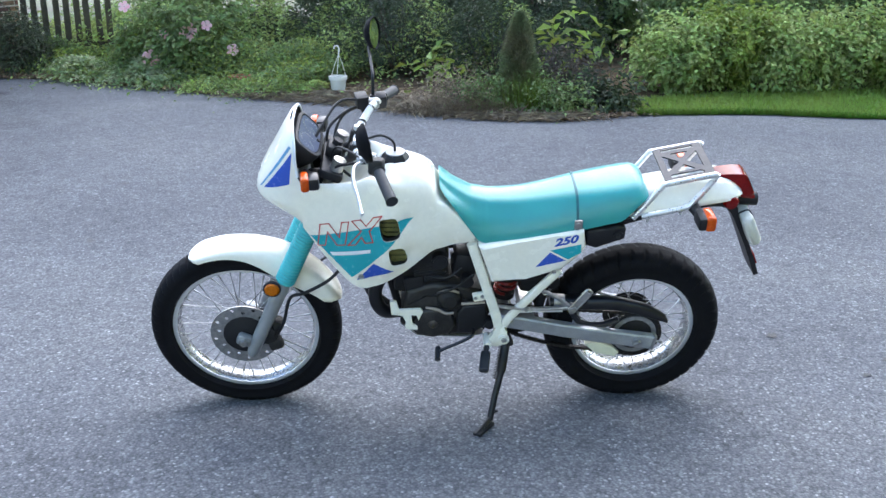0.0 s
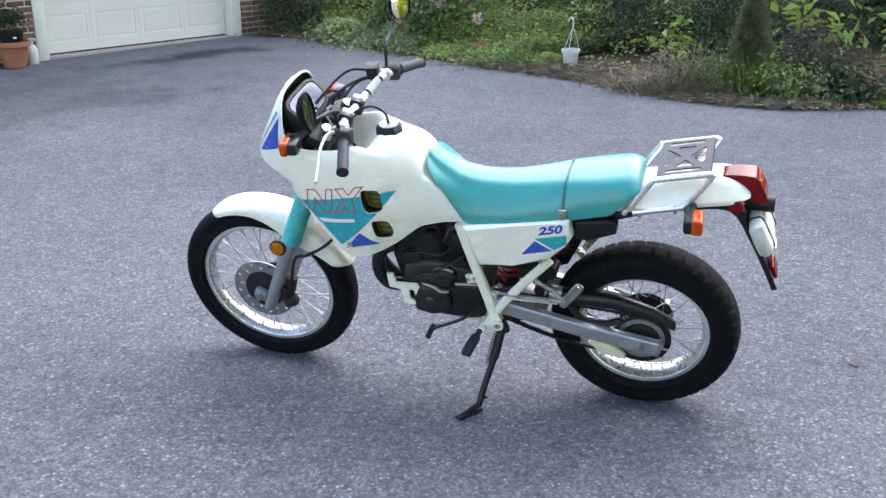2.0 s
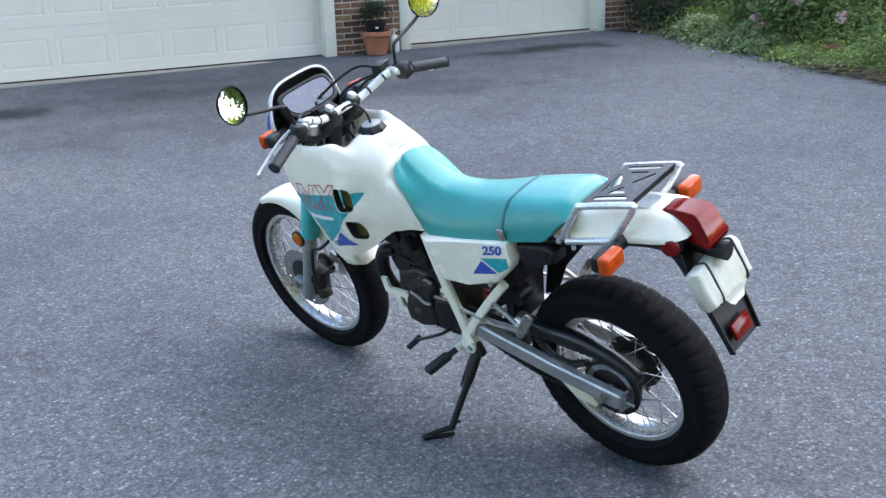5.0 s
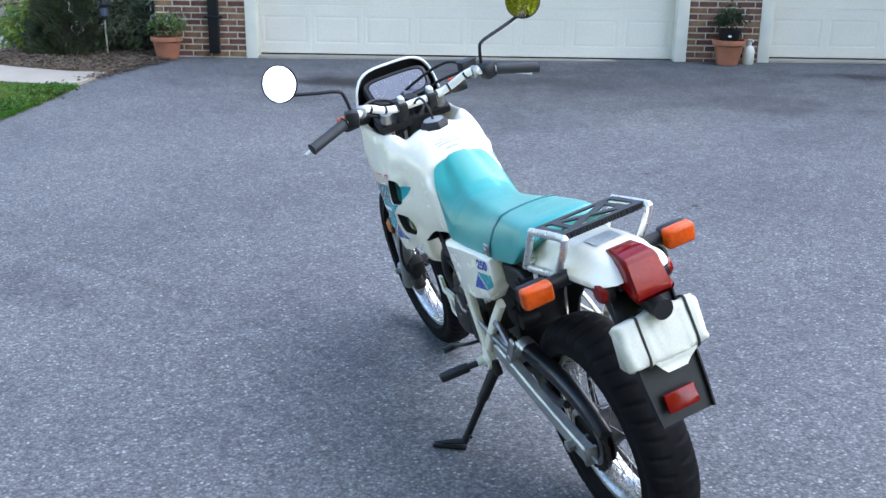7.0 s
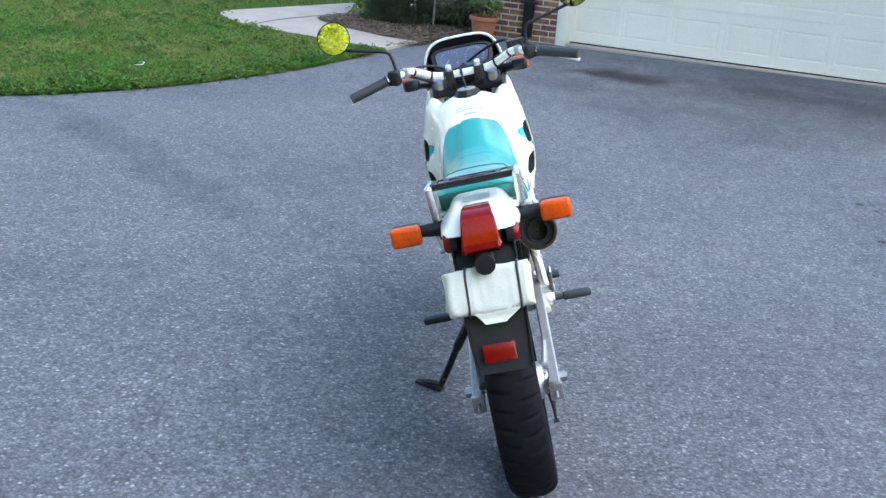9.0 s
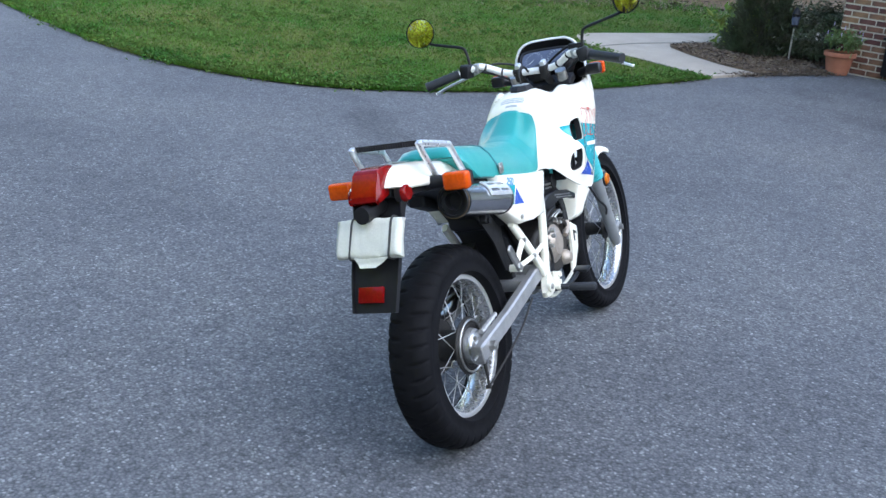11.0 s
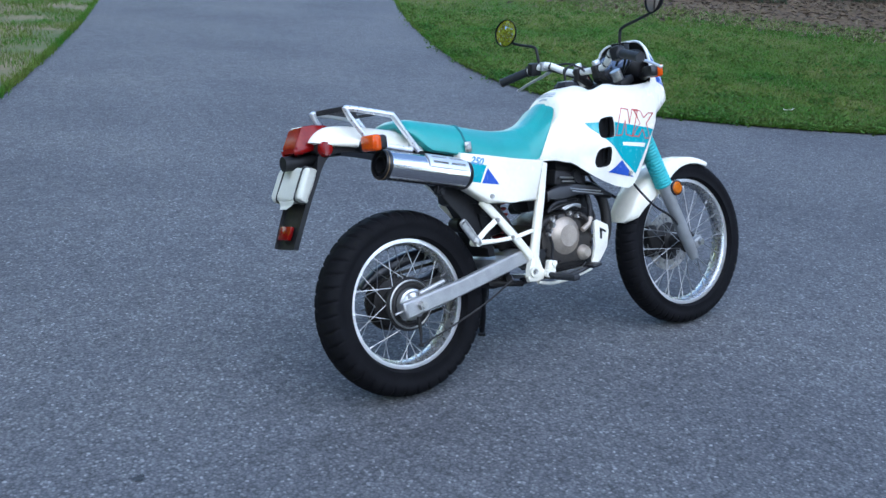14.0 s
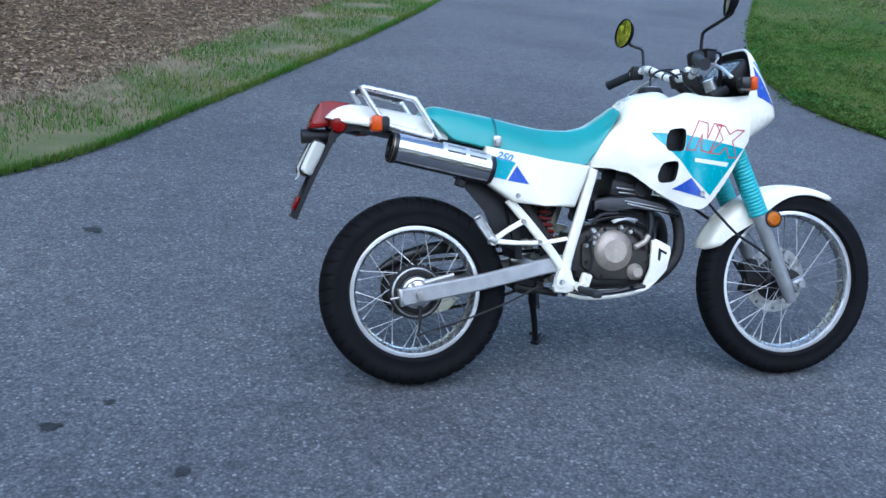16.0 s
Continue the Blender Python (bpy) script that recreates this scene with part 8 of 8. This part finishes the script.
rod(bm, (0.02, -0.1155, 0.618), (0.17, -0.1155, 0.592), 0.0028, 8)
rod(bm, (0.03, -0.1155, 0.608), (0.18, -0.1155, 0.580), 0.0028, 8)
part("shield_strip", bm, STEEL, bike)
bm = bmesh.new()
rod(bm, (0.00, -0.090, 0.660), (0.075, -0.088, 0.652), 0.004, 8)
part("head_strip", bm, STEEL, bike)
bm = bmesh.new()
rod(bm, (0.01, -0.088, 0.645), (0.10, -0.086, 0.636), 0.0035, 8)
part("head_strip", bm, STEEL, bike)
bm = bmesh.new()
tube(bm, rounded([(-0.02, -0.108, 0.548), (0.02, -0.112, 0.560), (0.07, -0.108, 0.552)], 5), 0.0045, 8)
part("clutch_arm", bm, STEEL, bike, "bright clutch arm")
m0, m1 = Vector((-0.450, -0.125, 0.714)), Vector((-0.780, -0.137, 0.781))
d = m1 - m0
def turned(bm, p, way, prof, n=40):
    """Rings of (share of the way, radius) round a line."""
    u = way.normalized()
    e = u.orthogonal().normalized()
    f = u.cross(e)
    rings = [[p + way * t + (e * math.cos(2 * math.pi * k / n) + f * math.sin(2 * math.pi * k / n)) * r for k in range(n)] for t, r in prof]
    return loft(bm, rings, caps=False)


bm = bmesh.new()
turned(bm, m0, d, [(-0.02, 0.020), (-0.02, 0.036), (0.0, 0.046), (0.03, 0.049), (0.04, 0.048), (0.955, 0.048)])
muff = part("muffler", bm, CHROME, bike, "polished aluminium muffler")
bm = bmesh.new()
turned(bm, m0, d, [(0.945, 0.047), (0.945, 0.0497), (0.985, 0.0497), (1.008, 0.047), (1.008, 0.041), (0.985, 0.040)])
part("end_cap", bm, BLACK_GLOSS, muff, "black muffler end cap")
bm = bmesh.new()
turned(bm, m0, d, [(-0.025, 0.036), (-0.012, 0.047), (0.0, 0.0500), (0.030, 0.0505), (0.034, 0.0485)])
part("front_band", bm, BLACK_GLOSS, muff, "black band round the muffler")
bm = bmesh.new()
turned(bm, m0, d, [(0.984, 0.0485), (0.984, 0.0505), (0.992, 0.0505), (0.992, 0.0485)])
part("end_rim", bm, BRASS_RIM, muff, "heat-tinted steel rim")
bm = bmesh.new()
turned(bm, m0, d, [(0.975, 0.0405), (0.970, 0.028), (1.0, 0.028), (1.0, 0.025), (0.90, 0.024), (0.90, 0.001)])
part("outlet", bm, BLACK, muff, "sooted black outlet")
bm = bmesh.new()
box(bm, (-0.545, -0.110, 0.672), (0.034, 0.024, 0.030), (0, 20, 0), 0.006)
rod(bm, (-0.545, -0.128, 0.668), (-0.545, -0.100, 0.668), 0.010, 10)
part("muffler_bracket", bm, BLACK, muff, "black bracket under the muffler")
# slotted shield on the muffler
bm = bmesh.new()
q = d.normalized()
rt = Vector((0, -1, 0))
upv = q.cross(rt).normalized()
if upv.z < 0:
    upv = -upv
for a0, a1, t0, t1 in ((10, 24, 0.05, 0.52), (62, 74, 0.05, 0.52), (34, 50, 0.05, 0.52), (24, 34, 0.05, 0.09), (24, 34, 0.26, 0.30), (24, 34, 0.48, 0.52), (50, 62, 0.05, 0.09), (50, 62, 0.26, 0.30), (50, 62, 0.48, 0.52)):
    rows = []
    for k in range(5):
        a = radians(a0 + (a1 - a0) * k / 4)
        n = rt * math.cos(a) + upv * math.sin(a)
        rows.append([m0 + d * t0 + n * 0.0500, m0 + d * t0 + n * 0.0545, m0 + d * t1 + n * 0.0545, m0 + d * t1 + n * 0.0500])
    loft(bm, rows)
part("muffler_guard", bm, ALUMINIUM, muff, "slotted metal heat guard", smooth=False)
bm = bmesh.new()
tube(bm, rounded([(-0.06, -0.040, 0.325), (-0.16, -0.060, 0.40), (-0.28, -0.085, 0.54), (-0.38, -0.10, 0.67), (-0.455, -0.125, 0.716)], 6), 0.020, 14)
part("mid_pipe", bm, DARK_METAL, bike)

# ---- chain and guard ----
bm = bmesh.new()
loop = []
for k in range(26):
    a = radians(78 + 204 * k / 25)
    loop.append((RA[0] + 0.092 * math.cos(a), RA[2] + 0.092 * math.sin(a)))
loop += [(-0.53, 0.243), (-0.40, 0.266), (-0.26, 0.314)]
for k in range(9):
    a = radians(-78 + 156 * k / 8)
    loop.append((-0.125 + 0.034 * math.cos(a), 0.415 + 0.034 * math.sin(a)))
line = rounded([(x, 0.073, z) for x, z in loop], 5, closed=True)
# even links along the loop
dist, pts = 0.0, []
step = 0.0127
carry = 0.0
for a, b in zip(line, line[1:] + line[:1]):
    l = (b - a).length
    while carry < l:
        pts.append((a.lerp(b, carry / l), (b - a).normalized()))
        carry += step
    carry -= l
for k, (p, dd) in enumerate(pts):
    ang = math.degrees(math.atan2(dd.z, dd.x))
    box(bm, tuple(p), (0.0142, 0.012 if k % 2 else 0.008, 0.011), (0, -ang, 0), 0)
part("chain", bm, CHAIN, bike, "greasy dark drive chain", smooth=False)
bm = bmesh.new()
hood = rounded([(-0.365, 0.082, 0.462), (-0.46, 0.080, 0.452), (-0.58, 0.078, 0.446), (-0.68, 0.077, 0.420), (-0.745, 0.076, 0.392), (-0.782, 0.076, 0.372)], 5)
rows = []
for i, v in enumerate(hood):
    u = i / (len(hood) - 1)
    w, h = 0.027 - 0.008 * u, (0.026 if u < 0.7 else 0.026 - 0.05 * (u - 0.7)) * (1.0 if 0.03 < u < 0.98 else 0.7)
    rows.append([v + Vector((0, w * math.copysign(abs(math.cos(t)) ** 0.7, math.cos(t)), h * math.copysign(abs(math.sin(t)) ** 0.7, math.sin(t)) * (1.0 if math.sin(t) > 0 else 0.8))) for t in (2 * math.pi * k / 16 for k in range(16))])
loft(bm, rows)
tube(bm, rounded([(-0.44, 0.088, 0.425), (-0.48, 0.088, 0.372), (-0.55, 0.088, 0.362), (-0.61, 0.088, 0.385)], 4), 0.012, 8)
cg = part("chain_guard", bm, BLACK_GLOSS, bike, "glossy black chain guard")
bm = bmesh.new()
tube(bm, [(-0.375, 0.082, 0.4615), (-0.412, 0.081, 0.4565)], 0.0295, 16)
part("guard_band", bm, STEEL, cg, "bright metal band")
bm = bmesh.new()
prism(bm, [(-0.50, 0.275), (-0.53, 0.288), (-0.60, 0.262), (-0.625, 0.235), (-0.61, 0.218), (-0.54, 0.235)], 0.060, 0.090, 0.005)
part("chain_guide", bm, CREAM, bike, "cream plastic chain guide")
bm = bmesh.new()
rod(bm, (-0.245, 0.118, 0.455), (-0.405, 0.118, 0.455), 0.010, 10)
part("hanger_bar", bm, BAR_METAL, bike)

# ---- stand, levers ----
pivot = Vector((-0.215, 0.128, 0.325))
w2l = bike.matrix_world.inverted()
heel, toe = w2l @ Vector((0.158, -0.160, 0.022)), w2l @ Vector((0.112, -0.240, 0.010))
foot = heel
bm = bmesh.new()
box(bm, tuple(pivot + Vector((0, 0, 0.008))), (0.045, 0.026, 0.05), (0, 20, 0), 0.008)
part("stand_bracket", bm, DARK_METAL, bike)
bm = bmesh.new()
leg = rounded([pivot, pivot.lerp(heel, 0.35) + Vector((-0.004, 0.004, 0)), pivot.lerp(heel, 0.7), heel], 6)
tube(bm, leg, [0.0155] * 7 + [0.0115] * (len(leg) - 7), 12)
tube(bm, [heel + Vector((0, 0, 0.004)), heel.lerp(toe, 0.35) + Vector((0, 0.004, 0.006)), toe], [0.010, 0.0085, 0.005], 8, flat=0.8)
spur = w2l @ Vector((0.185, -0.148, 0.050))
tube(bm, [heel.lerp(pivot, 0.10), spur], [0.007, 0.005], 8)
pad = bmesh.new()
box(pad, (0.136, -0.198, 0.007), (0.030, 0.105, 0.012), (0, 0, -30), 0.004)
pad.transform(w2l)
bm = merge([bm, pad])
st = part("side_stand", bm, BLACK, bike, "black metal side stand")
bm = bmesh.new()
a, b = pivot + Vector((0.018, 0.012, -0.005)), pivot.lerp(foot, 0.46) + Vector((0.016, 0.004, 0))
u = (b - a).normalized()
e1 = u.orthogonal().normalized()
e2 = u.cross(e1)
tube(bm, [a + (b - a) * (k / 150) + (e1 * math.cos(k * 0.9) + e2 * math.sin(k * 0.9)) * 0.006 for k in range(151)], 0.0014, 5)
part("stand_spring", bm, DARK_METAL, st)
bm = bmesh.new()
tube(bm, rounded([(-0.105, 0.10, 0.372), (-0.098, 0.150, 0.375), (-0.06, 0.165, 0.360), (0.0, 0.168, 0.332), (0.018, 0.17, 0.322)], 5), 0.0058, 8)
lev = part("gear_lever", bm, BLACK_GLOSS, bike, "black gear lever")
bm = bmesh.new()
tube(bm, [(0.020, 0.150, 0.322), (0.024, 0.205, 0.316)], 0.010, 12)
part("lever_rubber", bm, GRIP, lev)
bm = bmesh.new()
tube(bm, rounded([(-0.16, -0.135, 0.325), (-0.10, -0.150, 0.315), (-0.02, -0.155, 0.318), (0.045, -0.155, 0.332)], 5), 0.008, 8)
box(bm, (0.050, -0.165, 0.335), (0.045, 0.055, 0.012), (0, -8, 0), 0.004)
part("brake_pedal", bm, BLACK_GLOSS, bike, "black brake pedal")

# ---- pots and small garden things ----
def pot(name, x, y, r0, r1, h, mat, label, category="flower pot"):
    root = new(name)
    root.location = (x, y, gz(y))
    bm = bmesh.new()
    lathe(bm, [(0.0, 0.0), (r0 * 0.9, 0.0), (r0, 0.008), (r1 * 0.93, h * 0.78), (r1, h * 0.79), (r1 * 1.06, h * 0.81), (r1 * 1.08, h * 0.97), (r1 * 1.06, h), (r1 * 0.97, h), (r1 * 0.93, h * 0.9), (0.0, h * 0.88)], (0, 0, 0), 36, axis="Z")
    part("pot_body", bm, mat, root)
    bm = bmesh.new()
    lathe(bm, [(r1 * 0.94, h * 0.90), (r1 * 0.5, h * 0.92), (0.0, h * 0.93)], (0, 0, 0), 24, axis="Z")
    part("potting_soil", bm, SOIL, root)
    tagged(root, label, category)
    return root


def potted_leaves(root, h, radius, mat, leaf, n, seed):
    rng = np.random.default_rng(seed)
    p, out = crown_points(rng, (0, 0, h), radius, 24, n, 0.035)
    ob = new("foliage", leafy(rng, p, out, leaf[0], leaf[1], mat))
    ob.parent = root
    bm = bmesh.new()
    stems(bm, rng, (0, 0, h * 0.72), (radius[0], radius[1], radius[2] * 0.9), 7, 0.004)
    part("stems", bm, BARK, root)


def on_wall(s, off):
    v = FRONT @ Vector((s, off, 0))
    return v.x, v.y


x, y = on_wall(-0.83, -0.20)
p1 = pot("flower_pot", x, y, 0.115, 0.162, 0.25, TERRACOTTA, "terracotta pot with trailing violet flowers by the garage corner")
potted_leaves(p1, 0.36, (0.20, 0.20, 0.12), LEAF, (0.05, 0.025), 26, 81)
rnd = random.Random(3)
for k in range(9):
    bm = bmesh.new()
    a = rnd.uniform(0, 6.28)
    c = Vector((math.cos(a) * 0.19, math.sin(a) * 0.19, 0.36 + rnd.uniform(0, 0.20)))
    for j in range(5):
        t = 2 * math.pi * j / 5
        u = Vector((math.cos(t), 0.25, math.sin(t))) * 0.032
        w = Vector((-math.sin(t), 0, math.cos(t))) * 0.016
        f = [bm.verts.new(c), bm.verts.new(c + u * 0.6 + w), bm.verts.new(c + u), bm.verts.new(c + u * 0.6 - w)]
        bm.faces.new(f)
    part("flower", bm, PETAL_VIOLET, p1, "small violet flower")
x, y = on_wall(5.29, -0.20)
p2 = pot("flower_pot", x, y, 0.115, 0.165, 0.27, TERRACOTTA, "terracotta pot with a nursery plant before the brick pier")
bm = bmesh.new()
lathe(bm, [(0.0, 0.24), (0.10, 0.24), (0.125, 0.36), (0.130, 0.375), (0.118, 0.375), (0.0, 0.36)], (0, 0, 0), 28, axis="Z")
part("inner_pot", bm, BLACK, p2, "black plastic nursery pot")
bm = bmesh.new()
box(bm, (0.105, -0.07, 0.315), (0.03, 0.03, 0.018), (0, 0, -25), 0.003)
part("plant_tag", bm, PALE_PRINT, p2, "small white plant tag")
potted_leaves(p2, 0.46, (0.14, 0.14, 0.13), LEAF_DARK, (0.045, 0.022), 30, 82)
# spray bottle beside it
x, y = on_wall(5.53, -0.13)
bt = new("spray_bottle")
bt.location = (x, y, gz(y))
bm = bmesh.new()
lathe(bm, [(0.0, 0.0), (0.055, 0.0), (0.062, 0.012), (0.062, 0.14), (0.050, 0.18), (0.022, 0.20), (0.020, 0.225), (0.0, 0.225)], (0, 0, 0), 22, axis="Z")
part("bottle_body", bm, POT_WHITE, bt)
bm = bmesh.new()
box(bm, (0.0, 0, 0.245), (0.045, 0.04, 0.05), None, 0.010)
box(bm, (0.04, 0, 0.255), (0.05, 0.022, 0.022), (0, 15, 0), 0.005)
part("spray_head", bm, POT_WHITE, bt)
tagged(bt, "white plastic spray bottle standing beside the pot", "bottle")

# white hanging basket left standing in the border
hx, hy = -1.14, 7.18
hp = pot("hanging_basket", hx, hy, 0.066, 0.088, 0.190, POT_WHITE, "white plastic hanging basket standing in the border", "planter")
bm = bmesh.new()
for k in range(3):
    a = 2 * math.pi * k / 3 + 0.5
    tube(bm, rounded([(0.09 * math.cos(a), 0.09 * math.sin(a), 0.175), (0.04 * math.cos(a) + 0.01, 0.04 * math.sin(a), 0.32), (0.015, 0, 0.41)], 4), 0.0035, 6)
tube(bm, rounded([(0.015, 0, 0.41), (0.02, 0, 0.465), (0.005, 0, 0.495), (-0.025, 0, 0.49), (-0.03, 0, 0.465)], 4), 0.008, 8)
part("hanger", bm, POT_WHITE, hp, "white plastic hanger with a hook")
# orange pot half hidden in leaves
pot("buried_pot", -2.22, 7.50, 0.08, 0.11, 0.16, TERRACOTTA, "terracotta pot half hidden among the border leaves")

# path light in the bed
lx, ly = -9.36, -0.80
pl = new("path_light")
pl.location = (lx, ly, gz(ly) + 0.03)
bm = bmesh.new()
tube(bm, [(0, 0, -0.05), (0, 0, 0.38)], 0.011, 10)
part("stake", bm, SILVER, pl)
bm = bmesh.new()
lathe(bm, [(0.0, 0.36), (0.034, 0.37), (0.042, 0.39), (0.048, 0.52), (0.052, 0.53), (0.036, 0.565), (0.012, 0.60), (0.0, 0.61)], (0, 0, 0), 8, axis="Z")
part("lantern", bm, BLACK, pl, "dark lantern head")
bm = bmesh.new()
lathe(bm, [(0.044, 0.41), (0.049, 0.50)], (0, 0, 0), 8, axis="Z")
part("lantern_glass", bm, DIAL, pl, "dull grey lantern panes")
tagged(pl, "small dark lantern on a grey stake in the bed", "path light")

# wooden fence behind the border
fence = new("fence")
fence.location = (-5.22, 9.42, gz(9.42))
tagged(fence, "weathered brown wooden picket fence behind the border plants", "fence")
bm = bmesh.new()
box(bm, (0, 0, 0.6), (0.075, 0.02, 1.2), None, 0.004, 1)
slat_me = bpy.data.meshes.new("slat")
bm.to_mesh(slat_me)
bm.free()
slat_me.materials.append(FENCE_WOOD)
for k in range(9):
    ob = new("slat", slat_me)
    ob.parent = fence
    ob.matrix_local = Matrix.Translation((0.13 * k, 0.02 * math.sin(k * 3), 0.01 * math.sin(k * 7))) @ Matrix.Rotation(0.012 * math.sin(k * 5), 4, "Y")
for z in (0.3, 0.95):
    bm = bmesh.new()
    box(bm, (0.52, 0.035, z), (1.20, 0.035, 0.07), None, 0.005)
    part("rail", bm, FENCE_WOOD, fence)
# dead sticks on the garden edge
for k, (x, y, a, l) in enumerate([(-0.5, 6.65, 0.5, 0.55), (-0.15, 6.4, -0.4, 0.6), (-0.7, 6.85, 0.1, 0.4), (0.05, 6.2, 0.9, 0.4), (-1.1, 7.0, -0.2, 0.45)]):
    bm = bmesh.new()
    d = Vector((math.cos(a), math.sin(a), 0))
    z = gz(y) + 0.02
    tube(bm, rounded([Vector((x, y, z)) - d * l * 0.5, Vector((x, y, z + 0.04)) + Vector((0.02, 0.03, 0)), Vector((x, y, z + 0.02)) + d * l * 0.5], 5), [0.011 - 0.0007 * j for j in range(11)], 7)
    tagged(part("stick", bm, LITTER), "dead grey-brown stick lying on the garden edge", "stick")
# pale twist of grass on the lawn
bm = bmesh.new()
tube(bm, rounded([(-5.27, -3.04, 0.035), (-5.22, -2.98, 0.048), (-5.16, -2.97, 0.040), (-5.13, -3.02, 0.036), (-5.17, -3.05, 0.034)], 6), 0.0032, 6)
tagged(part("string", bm, CLOTH), "pale bit of string lying on the lawn", "string")

# ---- bricks of the garage front, laid last ----
for k, (a, b) in enumerate(PIERS):
    bricks_over(bpy.data.objects[f"wall_pier_{k + 1}"], a, b, 0.012, 1.75)
